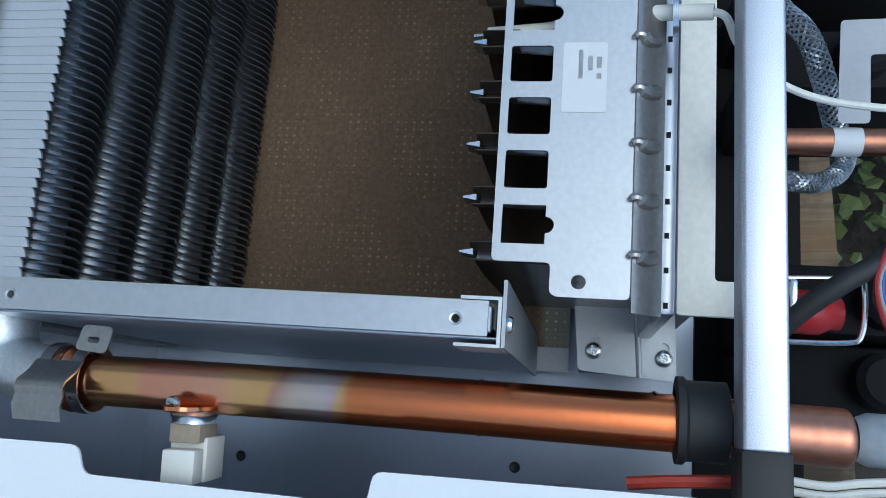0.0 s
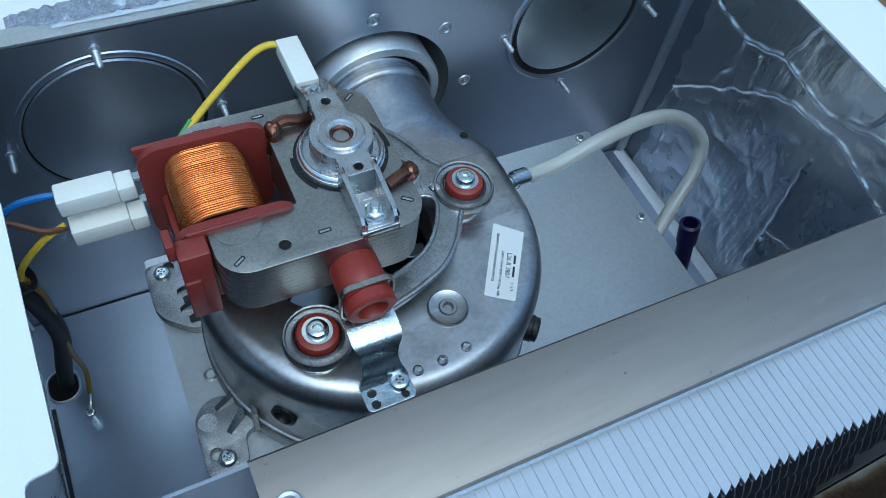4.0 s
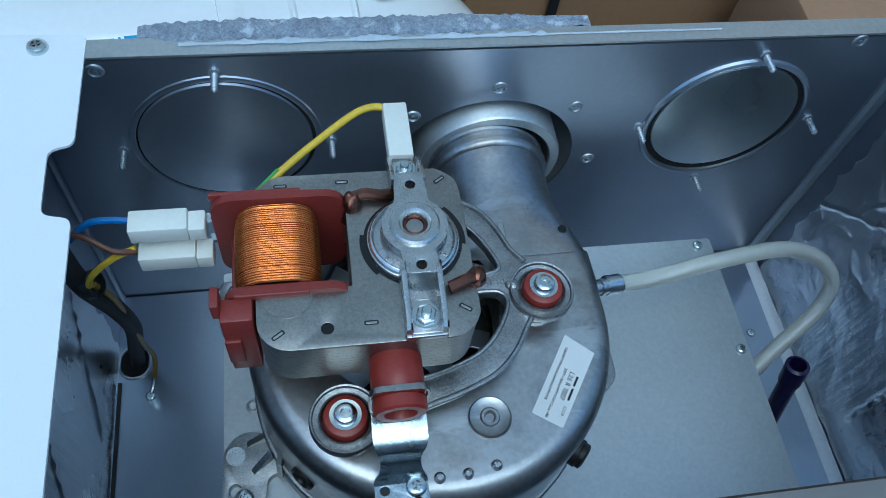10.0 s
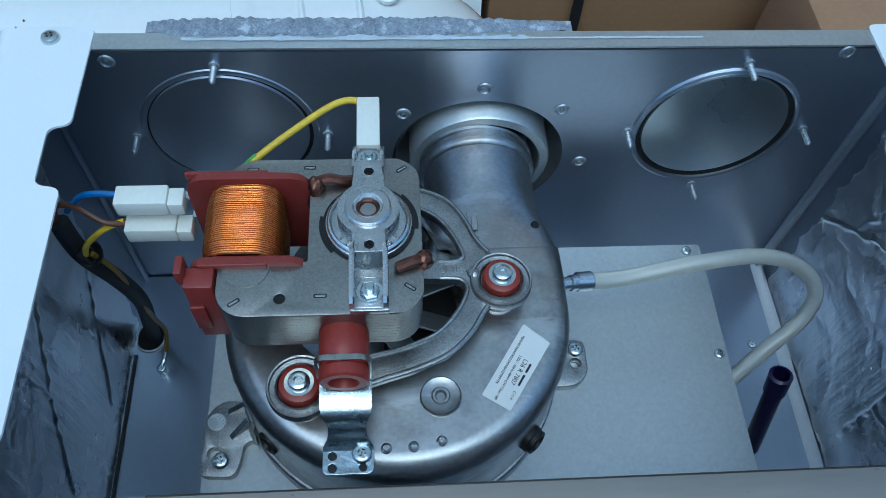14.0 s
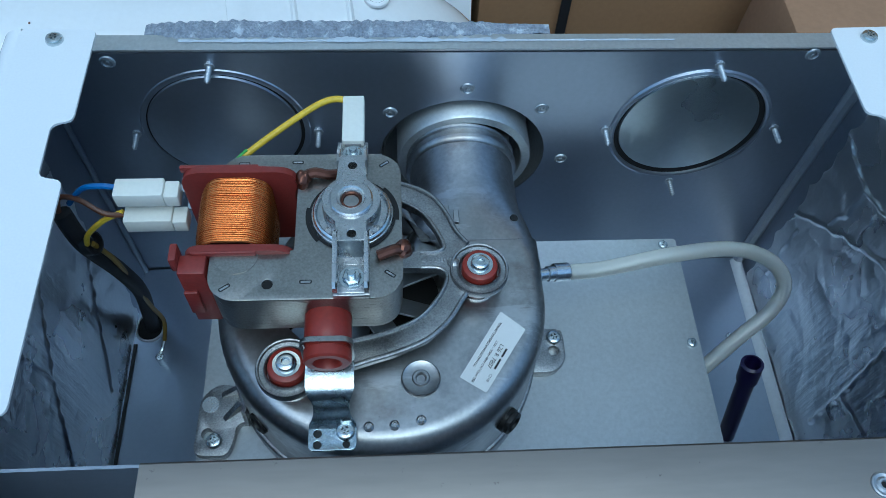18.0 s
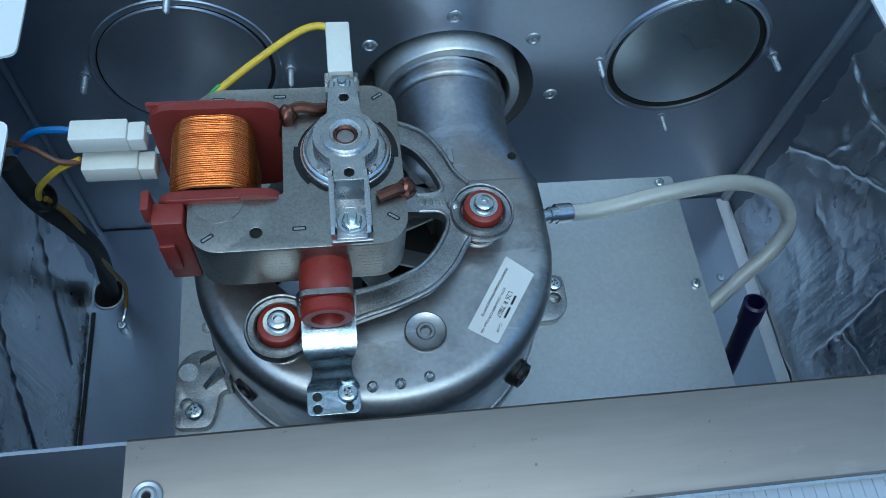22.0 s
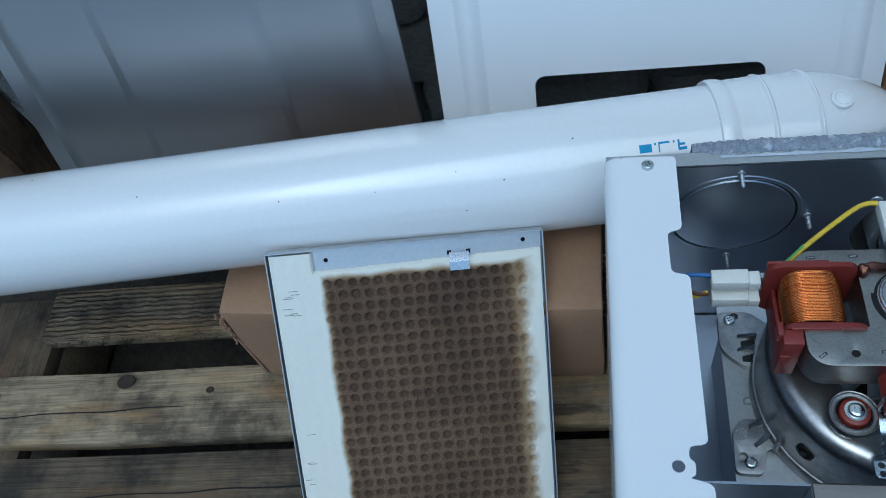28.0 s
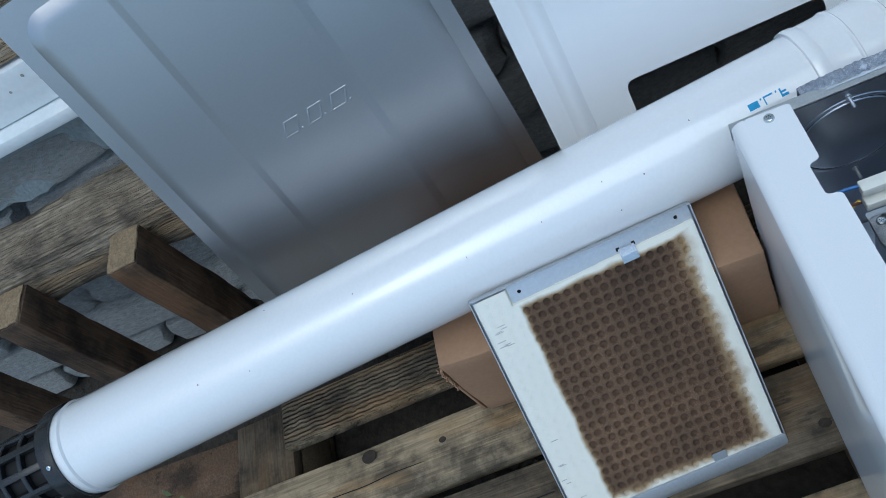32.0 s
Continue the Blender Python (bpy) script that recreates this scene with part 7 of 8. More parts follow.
part("shaft", lathe([(0.0055, 0), (0.0055, 0.066), (0.0066, 0.0672), (0.0068, 0.083), (0.0050, 0.084), (0.0048, 0.068), (0, 0.068)], 20, m=aim((0.1800, 0.097, FLO), (-0.106, 0.200, 1))), PURPLE, pt)
ew = thing("earth_wire", "yellow and green earth wire from plug to motor", "wire", at=(-0.09, 0.18, 0.42))
EP = [(-0.0610, 0.1925, 0.4375), (-0.0670, 0.1945, 0.4380), (-0.0760, 0.1920, 0.4370), (-0.0920, 0.1810, 0.4340), (-0.1080, 0.1690, 0.4300), (-0.1220, 0.1580, 0.4240), (-0.1330, 0.1530, 0.4180)]
part("yellow_sheath", tube(EP, 0.0016, 12, 8), YELLOW, ew)
part("green_stripe", tube([(x - 0.0007, y + 0.0004, z + 0.0011) for x, y, z in EP[4:]], 0.0010, 8, 8), GREEN, ew)
ml = thing("motor_leads", "blue, brown and earth leads running to a black cable sleeve", "cable", at=(-0.19, 0.16, 0.3))
part("blue_lead", tube([(-0.1650, 0.1495, 0.4300), (-0.1720, 0.1505, 0.4300), (-0.1820, 0.1515, 0.4270), (-0.1920, 0.1520, 0.4150)], 0.0014, 8, 6), BLUE, ml)
part("brown_lead", tube([(-0.1660, 0.1450, 0.4150), (-0.1740, 0.1440, 0.4180), (-0.1850, 0.1490, 0.4220), (-0.1960, 0.1530, 0.4180), (-0.2000, 0.1520, 0.4050)], 0.0013, 8, 6), BROWN, ml)
part("earth_lead", tube([(-0.1660, 0.1460, 0.4160), (-0.1760, 0.1440, 0.4120), (-0.1860, 0.1430, 0.4020), (-0.1900, 0.1440, 0.3920)], 0.0014, 8, 6), YELLOW, ml)
part("cable_sleeve", tube([(-0.1980, 0.1515, 0.4080), (-0.1950, 0.1490, 0.3850), (-0.1930, 0.1600, 0.3400), (-0.1960, 0.1720, 0.2950), (-0.2060, 0.1830, 0.2450), (-0.2120, 0.1880, 0.2130)], 0.0046, 12, 8), BLACK, ml, "black corrugated cable sleeve")
part("sleeve_tie", lathe([(0.0050, -0.0025), (0.0062, -0.002), (0.0062, 0.002), (0.0050, 0.0025)], 14, cap=False, m=aim((-0.1900, 0.1470, 0.3880), (1.0, -0.1, 0.5))), DARK, ml)
part("earth_tail", tube([(-0.1900, 0.1480, 0.3860), (-0.1880, 0.1540, 0.3600), (-0.1930, 0.1660, 0.3100), (-0.1960, 0.1740, 0.2700), (-0.1960, 0.1780, 0.2420), (-0.1985, 0.1710, 0.2270)], 0.0014, 8, 7), OCHRE, ml, "dull yellow earth tail")
part("eyelet", tube([(-0.1985, 0.1712, 0.2270), (-0.2000, 0.1660, 0.2240), (-0.2012, 0.1625, 0.2230)], 0.0013, 8, 3), SCREW, ml, "crimped eyelet")

# ---------------------------------------------------------------- lower compartment beyond the cross bar
tp2 = thing("copper_tube", "thin copper tube with a strip of white tape", "pipe", at=(-0.035, -0.4, 0.38))
part("tube", tube([(-0.0335, -0.3330, 0.3800), (-0.0330, -0.4580, 0.3800)], 0.0058, 18, 2), COPPER_DULL, tp2)
part("tape", lathe([(0.0061, 0), (0.0061, 0.0115)], 18, cap=False, m=aim((-0.0333, -0.3690, 0.3800), (0, -1, 0))), LABEL, tp2, "white tape")
part("nut", lathe([(0.0085, 0), (0.0085, 0.008), (0.0070, 0.010)], 6, m=aim((-0.0333, -0.3345, 0.3800), (0, -1, 0))), COPPER_DULL, tp2)
tag = thing("paper_tag", "white card tag hanging on the copper tube", "tag", at=(-0.01, -0.38, 0.38))
part("card", plate(soften([(-0.0275, -0.3700), (0.0185, -0.3722), (0.0195, -0.4080), (0.0035, -0.4080), (0.0030, -0.3835), (-0.0275, -0.3825)], 0.002, 3), (), 0.3865, 0.3870), TAG, tag)


def braided(name, pts, r, lab):
    h = thing(name, lab, "hose", at=pts[0])
    path = smooth_path(pts, 8)
    part("liner", tube(pts, r, 14, 8), DARK, h)
    for turn in (-1, 1):
        own = bmesh.new()
        for k in range(9):
            strand, total = [], 0.0
            side = None
            for i in range(len(path) * 3):
                f = i / 3
                a, b = path[min(int(f), len(path) - 2)], path[min(int(f), len(path) - 2) + 1]
                p = a.lerp(b, f - int(f))
                d = (b - a).normalized()
                side = d.orthogonal().normalized() if side is None else (side - d * side.dot(d)).normalized()
                ang = turn * total / r * 1.1 + k * 2 * math.pi / 9
                strand.append(p + (r + 0.0002) * (math.cos(ang) * side + math.sin(ang) * d.cross(side)))
                total += (b - a).length / 3
            tube(strand, 0.00075, 4, 1, own)
        part("braid", own, BRAID, h, "woven bright strands", angle=80)
    return h


braided("braided_hose", [(0.0550, -0.3450, 0.36), (0.0330, -0.3520, 0.37), (0.0170, -0.3620, 0.375), (-0.0020, -0.3720, 0.365), (-0.0250, -0.3800, 0.355)], 0.0045, "grey braided steel hose")
bh = braided("braided_hose", [(-0.0480, -0.3440, 0.375), (-0.0485, -0.3560, 0.372), (-0.0470, -0.3680, 0.366), (-0.0380, -0.3800, 0.358), (-0.0200, -0.3860, 0.35)], 0.0036, "thin grey braided hose with a bright ferrule")
part("ferrule", lathe([(0.0040, 0), (0.0040, 0.012)], 14, m=aim((-0.0480, -0.3400, 0.375), (0, -1, -0.1))), BRIGHT, bh)
rc = thing("filling_valve", "red plastic filling valve held by steel wire clip", "valve", at=(-0.105, -0.365, 0.37))
part("cap", lathe([(0.0080, 0), (0.0092, 0.002), (0.0092, 0.018), (0.0070, 0.022), (0.0070, 0.026)], 24, m=aim((-0.1055, -0.3460, 0.3780), (0, -1, -0.1))), mat("red_cap", (0.36, 0.012, 0.018), 0.3), rc)
part("wire_clip", tube([(-0.1190, -0.3480, 0.3870), (-0.1185, -0.3700, 0.3890), (-0.1150, -0.3760, 0.3900), (-0.0980, -0.3775, 0.3900), (-0.0935, -0.3740, 0.3890), (-0.0935, -0.3480, 0.3870)], 0.0011, 8, 6), BRIGHT, rc)
part("clip_plate", box(-0.1110, -0.0945, -0.3530, -0.3500, 0.3820, 0.3900, 0.0008), BRIGHT, rc)
for k, (mt, lab) in enumerate(((REDW, "red wire in a harness"), (GREYW, "grey wire in a harness"), (BLUE, "blue wire in a harness"), (REDW, "red wire in a harness"), (GREYW, "grey wire in a harness"))):
    w = thing("harness_wire", lab, "wire", "wire harness", at=(-0.1, -0.38, 0.39))
    o = 0.0030 * k
    part("sheath", tube([(-0.0600, -0.3950 - o, 0.395), (-0.0800, -0.3850 - o * 0.6, 0.397), (-0.0950, -0.3800 - o * 0.3, 0.396), (-0.1100, -0.3830 - o * 0.5, 0.394), (-0.1300, -0.3950 - o, 0.388)], 0.0013, 8, 6), mt, w)
bc = thing("black_cable", "black rubber cable crossing the compartment", "cable", at=(-0.1, -0.36, 0.39))
part("sheath", tube([(-0.1200, -0.3430, 0.380), (-0.1080, -0.3530, 0.388), (-0.0960, -0.3680, 0.394), (-0.0860, -0.3830, 0.393), (-0.0700, -0.3980, 0.390)], 0.0042, 12, 7), BLACK, bc)
for k, x in enumerate((-0.0950, -0.1300, 0.03, 0.09)):
    vb = thing("valve_body", "dark plastic valve body in the lower compartment", "valve", "valves", at=(x, -0.40, FLO))
    part("body", box(x - 0.016, x + 0.016, -0.445, -0.352, FLO, 0.345 - 0.01 * k, 0.004), MATT_BLACK, vb)
    part("cap", lathe([(0.013, 0), (0.013, 0.012), (0.010, 0.015)], 20, m=Matrix.Translation((x, -0.40, 0.345 - 0.01 * k))), MATT_BLACK, vb)
wl2 = thing("white_lead", "pair of white leads in the lower compartment", "wire", at=(-0.175, -0.36, 0.43))
for d in (0, 0.0032):
    part("sheath", tube([(-0.1720 + d, -0.3340, 0.440), (-0.1730 + d, -0.3480, 0.440), (-0.1710 + d, -0.3620, 0.438), (-0.1680 + d, -0.4000, 0.430)], 0.0014, 8, 5), NYLON, wl2)
rl = thing("red_lead", "red flat lead beside the copper pipe", "wire", at=(-0.172, -0.31, 0.43))
part("sheath", tube([(-0.1745, -0.2860, 0.4385), (-0.1725, -0.3000, 0.4410), (-0.1710, -0.3200, 0.4400)], 0.0022, 8, 5), mat("red_lead", (0.4, 0.05, 0.03), 0.4), rl)
wr = thing("wire_rod", "bent spring hook lying on the floor sheet", "hook", at=(-0.16, -0.26, FLO))
part("hook", tube([(-0.2010, -0.2500, FLO + 0.012), (-0.1960, -0.2600, FLO + 0.014), (-0.1960, -0.2700, FLO + 0.014), (-0.2010, -0.2730, FLO + 0.012)], 0.001, 8, 6), ZINC_DULL, wr)
for x, y in ((-0.206, -0.145), (-0.215, -0.30)):
    screw("small", (x, y, FLO), casing)

# ---------------------------------------------------------------- fibre-lined cover leaning on the flue pipe
TL, TR, BR = Vector((-0.4955, 0.2113, 0.3695)), Vector((-0.277, 0.245, 0.343)), Vector((-0.266, 0.074, 0.141))
ex = (TR - TL).normalized()
ey = (TR - BR).normalized()
ez = ex.cross(ey).normalized()
ey = ez.cross(ex)
CW, CH = 0.2225, 0.268
cover = thing("chamber_cover", "steel tray cover with scorched brown fibre board, leaning on carton", "cover")
SC_COVER = scorched("scorched_cover", (0.172, 0.105, 0.061), (0.078, 0.047, 0.029), (0.80, 0.79, 0.71), ((0, 0.041, 1, 0.0), (0, CW - 0.002, -1, 0.012, 0.017), (1, -0.0215, -1, 0.0), (1, -CH + 0.012, 1, 0.004, 0.010)), 0.006, 800, 0.55)

stained(SC_COVER, (0.42, 0.36, 0.28), 900, 0.66, 0.72, 0.7)
stained(SC_COVER, (0.40, 0.36, 0.30), 90, 0.72, 0.76, 0.6)
# a darker brown for the faces inside the dimples
DARK_PIT = scorched("dark_pit", (0.112, 0.062, 0.034), (0.048, 0.028, 0.017), (0.66, 0.60, 0.48), ((0, 0.041, 1, 0.0), (0, CW - 0.002, -1, 0.012, 0.017), (1, -CH + 0.012, 1, 0.004, 0.010)), 0.006)


def cover_board():
    nx, ny = 230, 270
    x0, x1, y0, y1 = 0.002, CW - 0.002, -CH + 0.010, -0.0015
    px, py = 0.01055, 0.0104
    verts, faces = [], []
    for j in range(ny + 1):
        for i in range(nx + 1):
            x, y = x0 + (x1 - x0) * i / nx, y0 + (y1 - y0) * j / ny
            row = math.floor((y + 0.024) / py)
            sh = 0.0012 * math.sin(row * 1.9)
            cx = (math.floor((x - 0.0415 - sh) / px) + 0.5) * px + 0.0415 + sh
            cy = (row + 0.5) * py - 0.024
            jit = Vector((noise.noise(Vector((cx * 300, cy * 300, 0))), noise.noise(Vector((cx * 300, cy * 300, 9))))) * 0.0009
            r = math.hypot(x - cx - jit.x, y - cy - jit.y)
            deep = 0.0
            if 0.0415 < cx < CW - 0.010 and -CH + 0.018 < cy < -0.022:
                deep = -0.0030 * min(1.0, 0.35 + (CW - 0.008 - cx) / 0.030) / (1 + math.exp((r - 0.0036 - 0.0005 * noise.noise(Vector((cx * 170, cy * 170, 4)))) / 0.00034))
            elif cx < 0.0415:
                deep = -0.00035 / (1 + math.exp((r - 0.0029) / 0.0005))
            z = 0.0 + deep + 0.0003 * noise.noise(Vector((x * 120, y * 120, 2)))
            if x > 0.036 and y > -0.0186 + 0.0040 * (x - 0.037) / (CW - 0.038):
                z = -0.0070
            verts.append((x, y, z))
    for j in range(ny):
        for i in range(nx):
            a = j * (nx + 1) + i
            faces.append((a, a + 1, a + nx + 2, a + nx + 1))
    me = bpy.data.meshes.new("fibre_board")
    me.from_pydata(verts, [], faces)
    me.shade_smooth()
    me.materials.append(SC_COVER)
    me.materials.append(DARK_PIT)
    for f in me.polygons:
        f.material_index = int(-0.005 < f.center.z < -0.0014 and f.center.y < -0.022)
    return part("fibre_board", me, None, cover, "scorched fibre board pressed with rows of round dimples")


cover_board()
part("tray_back", box(0, CW, -CH, 0, -0.0092, -0.0080), ZINC, cover)
part("tray_side", box(-0.0012, 0, -CH, 0, -0.0092, 0.0012, 0.0003, 1), ZINC, cover)
part("tray_side", box(CW, CW + 0.0012, -CH, 0, -0.0092, 0.0012, 0.0003, 1), ZINC, cover)
part("tray_top", box(-0.0012, CW + 0.0012, 0, 0.0012, -0.0092, 0.0008, 0.0003, 1), ZINC, cover)
# black discs below the ledge's holes stand in for their shade
for hx, hy in ((0.047, -0.0095), (CW - 0.015, -0.0070)):
    part("screw_hole", lathe([(0.0024, -0.0060), (0, -0.0060)], 14, m=Matrix.Translation((hx, hy, 0))), VOID, cover)
part("top_ledge", plate(soften([(0.037, -0.0185), (CW - 0.001, -0.0145), (CW - 0.001, -0.0005), (0.037, -0.0005)], 0.0015, 2), [circle(0.047, -0.0095, 0.0019, 14), circle(CW - 0.015, -0.0070, 0.0019, 14)], -0.0052, -0.0042), ZINC, cover, "steel ledge with two screw holes")
part("spring_tab", strip([(-0.0260, 0.0006), (-0.0190, 0.0010), (-0.0160, -0.0010), (-0.0125, -0.0036)], 0.147, 0.163, 0.0008), BRIGHT, cover, "bent steel tab over the board")
# black slips stand in for the shaded slots beside the tab
part("tab_slot", box(0.1455, 0.149, -0.0140, -0.0105, -0.0041, -0.0037), VOID, cover)
part("tab_slot", box(0.161, 0.1645, -0.0140, -0.0105, -0.0041, -0.0037), VOID, cover)
part("bottom_lip", strip([(-CH + 0.0150, 0.0008), (-CH + 0.0140, 0.0022), (-CH + 0.004, 0.0024), (-CH - 0.001, 0.0008), (-CH - 0.001, -0.0090)], 0, CW, 0.001), ZINC, cover)
part("lip_notch", box(0.150, 0.1640, -CH + 0.0152, -CH + 0.0235, 0.0006, 0.0014, 0.0002, 1), ZINC_DULL, cover)
rnd = random.Random(4)
for k in range(16):
    yy = rnd.choice((-0.035, -0.05, -0.16, -0.19, -0.21, -0.235)) + rnd.uniform(-0.004, 0.004)
    xx = rnd.uniform(0.004, 0.016)
    part("cut_mark", box(xx, xx + rnd.uniform(0.004, 0.009), yy, yy + 0.0005, 0.0003, 0.0005), GREYW, cover)
cover.matrix_basis = Matrix(((ex.x, ey.x, ez.x, TL.x), (ex.y, ey.y, ez.y, TL.y), (ex.z, ey.z, ez.z, TL.z), (0, 0, 0, 1)))

# ---------------------------------------------------------------- flue pipe
AX0 = Vector((-0.5, 0.2748, 0.3549))
AD = Vector((1, 0.1372, -0.0464)).normalized()


def on_pipe(x):
    return AX0 + AD * ((x + 0.5) / AD.x)


flue = thing("flue_pipe", "long white enamelled flue pipe with black terminal, lying on carton", "flue pipe", at=on_pipe(-0.5))
PR = 0.0520
pm = aim(on_pipe(-0.980), AD)
L = (on_pipe(-0.130) - on_pipe(-0.980)).length
part("pipe", lathe([(PR - 0.002, 0.0), (PR + 0.0012, 0.0), (PR + 0.0022, 0.002), (PR + 0.0012, 0.004), (PR, 0.006), (PR, 0.0205), (PR + 0.0022, 0.0225), (PR + 0.0022, 0.0240), (PR, 0.0262)] + [(PR, 0.0262 + (L - 0.0262) * k / 10) for k in range(1, 11)], 72, cap=False, m=pm), PIPE, flue)
sock = [(PR, -0.014), (PR + 0.0030, -0.0135), (PR + 0.0040, -0.011), (PR + 0.0040, -0.004), (PR + 0.0026, -0.001), (PR + 0.0024, 0.001), (PR + 0.0024, 0.024), (PR + 0.0036, 0.0255), (PR + 0.0036, 0.0268), (PR + 0.0024, 0.0283), (PR + 0.0022, 0.058), (PR + 0.0034, 0.0595), (PR + 0.0034, 0.0608), (PR + 0.0012, 0.0625)]
part("socket", lathe(sock, 72, cap=False, m=aim(on_pipe(-0.130), AD)), PIPE, flue, "beaded white socket")
e0 = on_pipe(-0.130) + AD * 0.055
side = Vector((0, -0.25, -1))
side = (side - AD * side.dot(AD)).normalized()
arc = [e0 + AD * (0.072 * math.sin(radians(a))) + side * (0.072 * (1 - math.cos(radians(a)))) for a in range(0, 91, 6)]
arc += [arc[-1] + side * 0.03]
part("elbow", tube(arc, PR + 0.001, 72, 1), PIPE, flue, "white swept elbow")
for along, a in ((0.078, -36), (0.060, 120)):
    out_d = (Matrix.Rotation(radians(a), 3, AD) @ (Vector((0, -0.72, 0.69)) - AD * Vector((0, -0.72, 0.69)).dot(AD))).normalized()
    part("dome_screw", lathe([(0.0085, -0.001), (0.0082, 0.0010), (0.0062, 0.0016), (0.0052, 0.0006), (0.0030, 0.0012), (0, 0.0016)], 20, m=aim(on_pipe(-0.130) + AD * along + out_d * (PR + 0.0012), out_d)), PIPE, flue)
tm = aim(on_pipe(-0.979), -AD)
cap = part("terminal", lathe([(PR + 0.0005, -0.012), (PR + 0.0035, -0.012), (PR + 0.0042, -0.004), (PR + 0.0035, 0.005), (PR - 0.002, 0.009), (PR - 0.011, 0.0095)], 48, cap=False, m=tm), GLOSS_BLACK, flue, "black slotted plastic terminal")
# black core stands in for the shaded inside between the bars
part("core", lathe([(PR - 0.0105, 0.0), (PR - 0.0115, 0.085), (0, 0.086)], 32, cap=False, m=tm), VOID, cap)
for k in range(12):
    part("bar", box(-0.0042, 0.0042, PR - 0.0105, PR - 0.0030, 0.006, 0.092, 0.0012, 2, m=tm @ Matrix.Rotation(radians(k * 30), 4, "Z")), GLOSS_BLACK, cap)
for z in (0.0345, 0.0615, 0.0885):
    part("hoop", lathe([(PR - 0.0105, z - 0.003), (PR - 0.0040, z - 0.003), (PR - 0.0032, z - 0.002), (PR - 0.0032, z + 0.002), (PR - 0.0040, z + 0.003), (PR - 0.0105, z + 0.003)], 48, cap=False, m=tm), GLOSS_BLACK, cap)
part("end_disc", lathe([(PR - 0.004, 0.0905), (PR - 0.0055, 0.094), (PR - 0.014, 0.096), (0, 0.097)], 48, cap=False, m=tm), GLOSS_BLACK, cap)
q = on_pipe(-0.974)
dq = Vector((0, -0.62, 0.78))
screw("small", q + (dq - AD * dq.dot(AD)).normalized() * (PR + 0.0036), cap, dq)
# marks on the pipe
rnd = random.Random(9)
CAMS = Vector((0, -0.72, 0.69))
for x, a in ((-0.6027, -29), (-0.4874, -8.7), (-0.4106, -6.5), (-0.6995, -66), (-0.2542, -31.7), (-0.3461, -15.5), (-0.3099, -3.5), (-0.3415, 20.3), (-0.7309, -4), (-0.7871, -16)):
    d = CAMS - AD * CAMS.dot(AD)
    d = (Matrix.Rotation(radians(a), 3, AD) @ d).normalized()
    part("chip", lathe([(0.0012, 0), (0.0010, 0.0003), (0, 0.0003)], 8, m=aim(on_pipe(x) + d * PR, d) @ Matrix.Diagonal((rnd.uniform(0.35, 0.75), rnd.uniform(0.4, 0.9), 1, 1))), BROWN, flue)
for k, (x0, x1, a0, a1) in enumerate(((-0.2058, -0.1965, -18.0, -11.0), (-0.1945, -0.1932, -18.5, -16.5), (-0.1915, -0.1905, -18.8, -10.0), (-0.1915, -0.1830, -18.8, -17.0), (-0.1805, -0.1792, -18.8, -16.8), (-0.1770, -0.1755, -19.0, -10.0), (-0.1770, -0.1705, -12.5, -10.0), (-0.1760, -0.1715, -16.0, -14.0))):
    bm = bmesh.new()
    g = []
    for i in range(4):
        row = []
        for j in range(5):
            d = (CAMS - AD * CAMS.dot(AD))
            d = (Matrix.Rotation(radians((a0 + (a1 - a0) * j / 4)), 3, AD) @ d).normalized()
            row.append(bm.verts.new(on_pipe(x0 + (x1 - x0) * i / 3) + d * (PR + 0.0003)))
        g.append(row)
    for i in range(3):
        for j in range(4):
            bm.faces.new((g[i][j], g[i + 1][j], g[i + 1][j + 1], g[i][j + 1]))
    part("printed_mark", bm, INK_BLUE, flue)

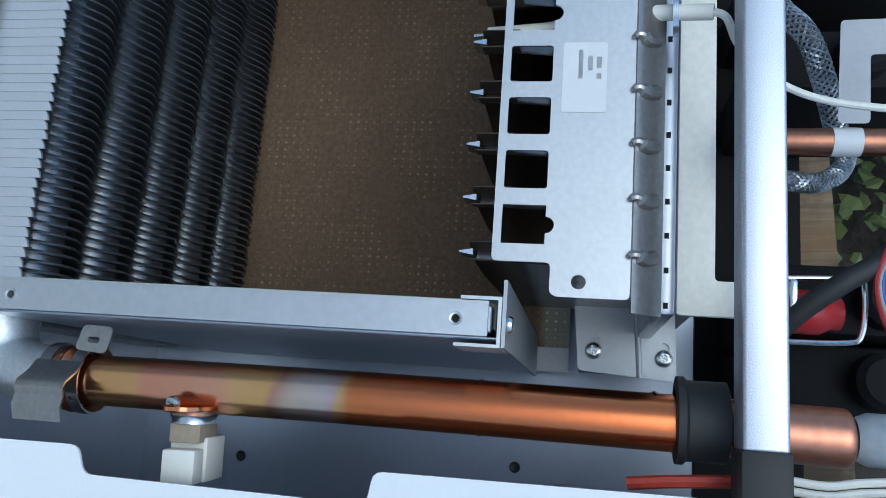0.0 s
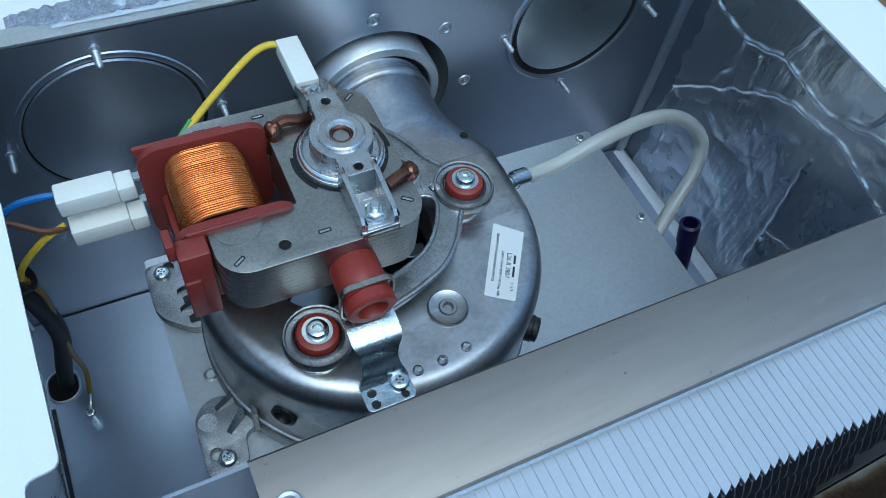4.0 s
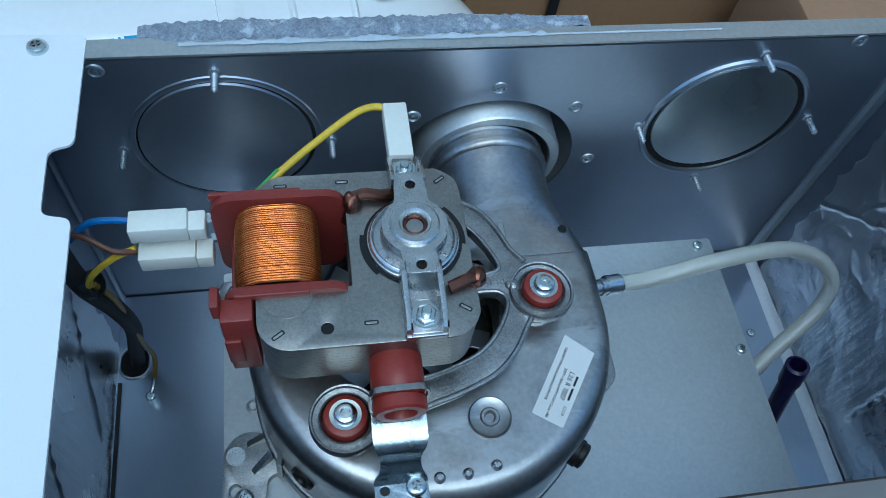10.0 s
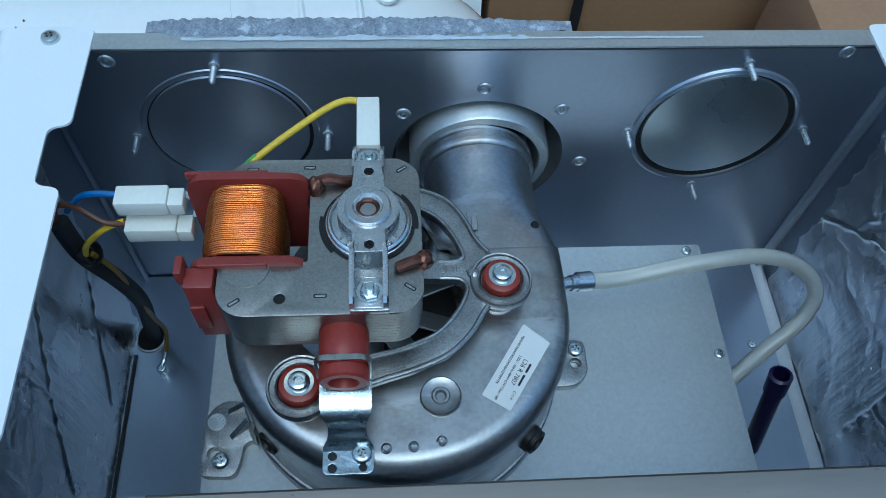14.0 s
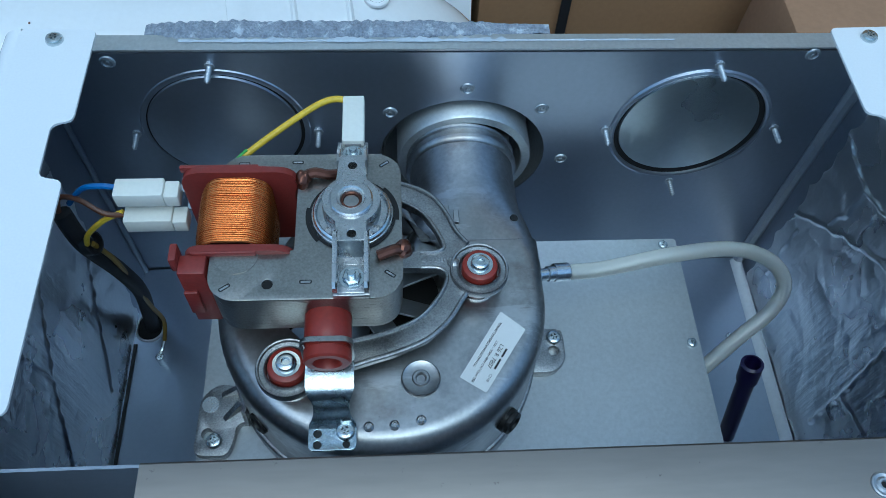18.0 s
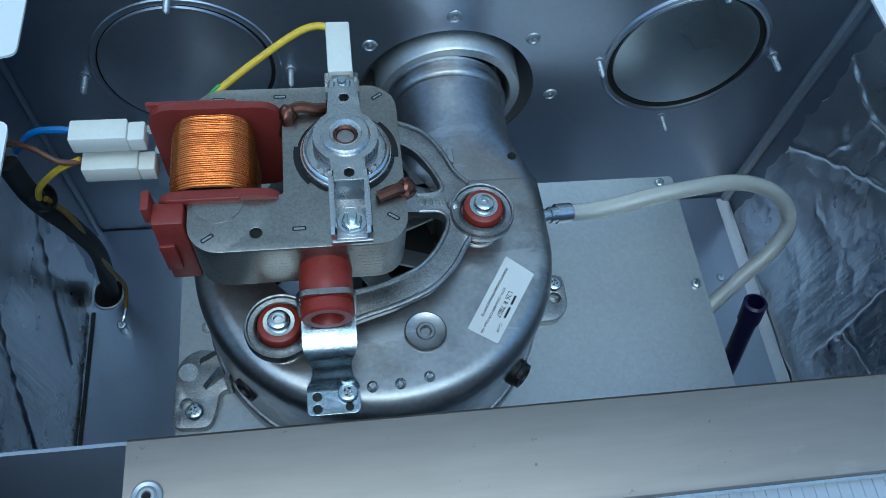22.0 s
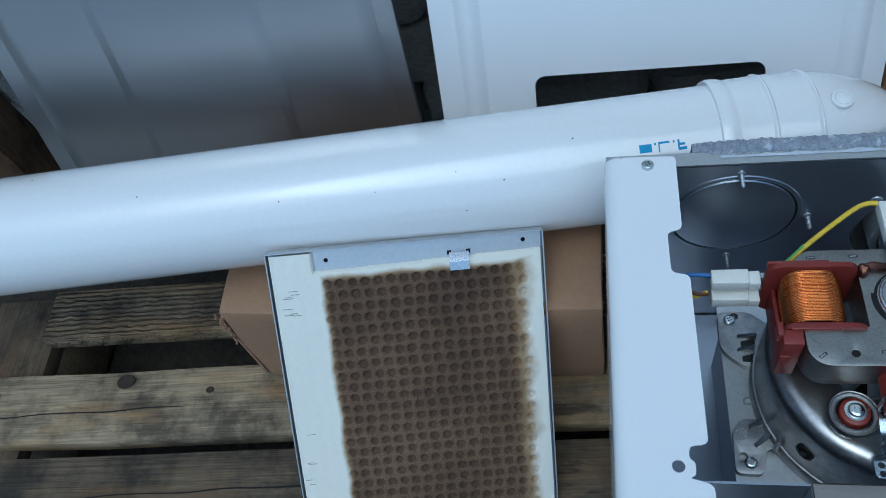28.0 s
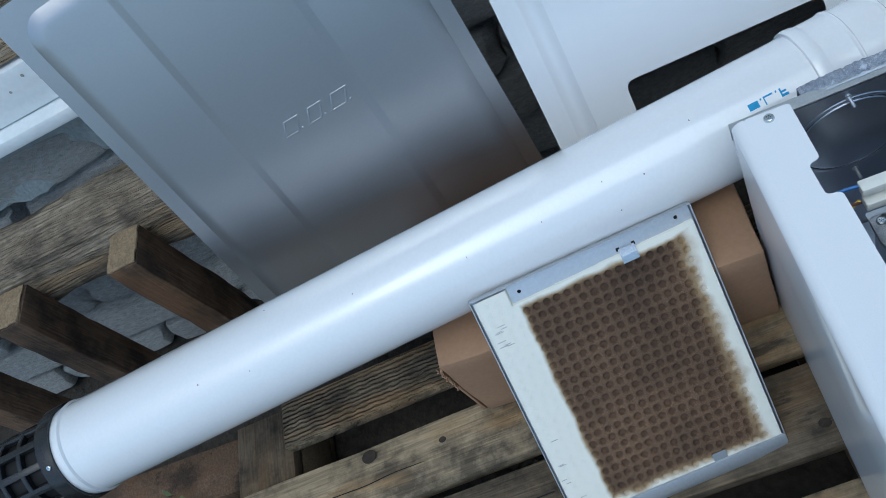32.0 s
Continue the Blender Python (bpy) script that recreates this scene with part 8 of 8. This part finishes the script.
# ---------------------------------------------------------------- panels leaning against the wall
def leaning(name, label, x0, x1, yb, slope, top, skew, mt, window, bead, inset, raised, band=None):
    """A pressed sheet panel with turned edges; x along, v up its slope."""
    t = thing(name, label, "panel")
    w = x1 - x0
    l = math.hypot(top - PAL, (top - PAL) * slope)
    loop = rounded(0, w, 0, l, 0.012, 4)
    holes = [rounded(*window, 0.010, 5)] if window else []
    part("sheet", plate(loop, holes, -0.001, 0.0), mt, t)
    for q0, q1 in ((0, 0.0012), (w - 0.0012, w)):
        part("turned_edge", box(q0, q1, 0.010, l - 0.010, -0.016, -0.0012), mt, t)
    part("turned_edge", box(0.010, w - 0.010, l - 0.0012, l, -0.016, -0.0012), mt, t)
    part("turned_edge", box(0.010, w - 0.010, 0, 0.0012, -0.016, -0.0012), mt, t)
    if raised:
        own = bmesh.new()
        o = rounded(inset, w - inset, inset, l - inset, 0.030, 8)
        i1 = rounded(inset + 0.010, w - inset - 0.010, inset + 0.010, l - inset - 0.010, 0.022, 8)
        i2 = rounded(inset + 0.016, w - inset - 0.016, inset + 0.016, l - inset - 0.016, 0.018, 8)
        rings = [[own.verts.new((x, y, z)) for x, y in lp] for lp, z in ((o, 0.0003), (i1, 0.0049), (i2, 0.0055))]
        n = len(o)
        for a, b in zip(rings, rings[1:]):
            for k in range(n):
                own.faces.new((a[k], a[(k + 1) % n], b[(k + 1) % n], b[k]))
        own.faces.new(rings[-1])
        part("raised_field", own, mt, t, "pressed raised field", angle=70)
    zf = 0.0056 if raised else 0.0002
    if band:
        b0, b1 = band
        own = bmesh.new()
        pr = [(b0, 0), (b0 + 0.0018, 0.0002), (b0 + 0.0092, 0.0027), (b0 + 0.011, 0.0029), (b1 - 0.011, 0.0029), (b1 - 0.0092, 0.0027), (b1 - 0.0018, 0.0002), (b1, 0)]
        cols = [[own.verts.new((x, y, zf + z)) for x, z in pr] for y in (inset + 0.02, l - inset - 0.02)]
        for k in range(7):
            own.faces.new((cols[0][k], cols[0][k + 1], cols[1][k + 1], cols[1][k]))
        part("raised_band", own, mt, t, "shallow raised middle band", angle=70)
        zf += 0.0029
    for bx, bw in bead:
        own = bmesh.new()
        pr = [(-bw, 0), (-bw * 0.75, 0.0012), (-bw * 0.4, 0.0048), (bw * 0.4, 0.0048), (bw * 0.75, 0.0012), (bw, 0)]
        cols = [[own.verts.new((bx + x, y, zf + z)) for x, z in pr] for y in (inset + 0.02, l - inset - 0.02)]
        for k in range(5):
            own.faces.new((cols[0][k], cols[0][k + 1], cols[1][k + 1], cols[1][k]))
        part("bead", own, mt, t, angle=70)
    ux = Vector((1, skew, 0)).normalized()
    uv = Vector((0, slope, 1)).normalized()
    uv = (uv - ux * uv.dot(ux)).normalized()
    un = ux.cross(uv)
    t.matrix_basis = Matrix(((ux.x, uv.x, un.x, x0), (ux.y, uv.y, un.y, yb), (ux.z, uv.z, un.z, PAL), (0, 0, 0, 1)))
    return t, zf


# plane of the bare panel: y = 0.445 + 0.14 (x + 0.59) + 0.30 (z - 0.46)
sx0 = -0.779
steel, zf = leaning("steel_cover_sheet", "bare grey steel front cover with pressed ridges, leaning against wall", sx0, -0.396, 0.445 + 0.14 * (sx0 + 0.59) + 0.30 * (PAL - 0.46), 0.30, 0.70, 0.14, BARE, None,
                    (), 0.018, True, (0.108, 0.264))
for x0, x1 in ((0.1595, 0.1780), (0.1895, 0.2070), (0.2185, 0.2385)):
    lean, h, w = 0.0095, 0.0178, 0.0016
    frame_out = [(x0, 0.3238), (x1, 0.3238), (x1 + lean, 0.3238 + h), (x0 + lean, 0.3238 + h)]
    frame_in = [(x0 + w * 2, 0.3238 + w), (x1 - w, 0.3238 + w), (x1 + lean - w * 2, 0.3238 + h - w), (x0 + lean + w, 0.3238 + h - w)]
    part("embossed_shape", plate(frame_out, [frame_in], zf - 0.001, zf + 0.0010, 0.0004), BARE, steel).matrix_parent_inverse = Matrix()
    part("embossed_dot", lathe([(0.0014, zf - 0.001), (0.0014, zf + 0.0006), (0.0008, zf + 0.0010), (0, zf + 0.0010)], 12, m=Matrix.Translation((x1 + 0.0050, 0.3256, 0))), BARE, steel).matrix_parent_inverse = Matrix()
leaning("front_cover_sheet", "white painted front cover with window opening, leaning against wall", -0.3835, 0.0245, 0.44 + 0.39 * (PAL - 0.302), 0.39, 0.74, 0.0, WHITE, (0.0945, 0.3065, 0.055, (0.3125 - PAL) * 1.0734),
                   ((0.036, 0.012), (0.378, 0.012)), 0.010, False)


# ---------------------------------------------------------------- cartons
def carton(name, label, x0, x1, y0, y1, z0, z1, mt, rz=0.0):
    c = thing(name, label, "carton", at=((x0 + x1) / 2, (y0 + y1) / 2, z0))
    bm = box(x0, x1, y0, y1, z0, z1, 0.003, 2)
    bmesh.ops.subdivide_edges(bm, edges=[e for e in bm.edges if e.calc_length() > 0.05], cuts=6, use_grid_fill=True)
    for v in bm.verts:
        v.co += 0.0022 * noise.noise_vector(v.co * 14)
    part("carton_body", bm, mt, c)
    c.matrix_basis = c.matrix_basis @ Matrix.Rotation(radians(rz), 4, "Z")
    return c


c1 = carton("small_carton", "brown corrugated carton with a crushed torn corner, under the pipe", -0.572, -0.2305, 0.202, 0.345, PAL + 0.001, 0.2885, CARD)
bm = plate(soften([(0, 0), (0.10, 0.0), (0.10, 0.13), (0.0, 0.12)], 0.004, 2), (), -0.0015, 0.0015, m=Matrix(((0.06, 0, -1, -0.5752), (1, 0, 0.06, 0.204), (0, 1, 0, PAL + 0.004), (0, 0, 0, 1))))
part("end_flap", bm, CARD, c1, "loose end flap")
bm = bmesh.new()
for k in range(14):
    a = -0.5735 - 0.0012 * math.sin(k * 2.3)
    box(-0.0010, 0.0010, -0.0007, 0.0007, -0.0030, 0.0030, 0.0004, 1, bm, Matrix.Translation((a, 0.2012 + 0.0008 * math.sin(k * 3), 0.286 - 0.0042 * k)) @ Matrix.Rotation(k * 0.7, 4, "X"))
part("torn_edge", bm, CARD, c1, "frayed torn edge")
c2 = carton("big_carton", "large brown carton with a black strap, standing against the wall", 0.032, 0.56, 0.445, 0.60, PAL + 0.001, 0.66, CARD_PALE)
part("strap", box(0.100, 0.108, 0.4405, 0.4435, PAL + 0.002, 0.662, 0.0005, 1), BLACK, c2, "black packing strap")
for a, b in (((0.150, 0.395), (0.172, 0.330)), ((0.172, 0.330), (0.194, 0.395)), ((0.150, 0.395), (0.194, 0.395))):
    d = Vector((b[0] - a[0], 0, b[1] - a[1]))
    part("printed_line", tube([(a[0], 0.4428, a[1]), (b[0], 0.4428, b[1])], 0.0008, 6, 1), BROWN, c2)
carton("side_carton", "dark brown carton lying beside the boiler", 0.245, 0.60, 0.27, 0.42, PAL + 0.001, 0.34, CARD)
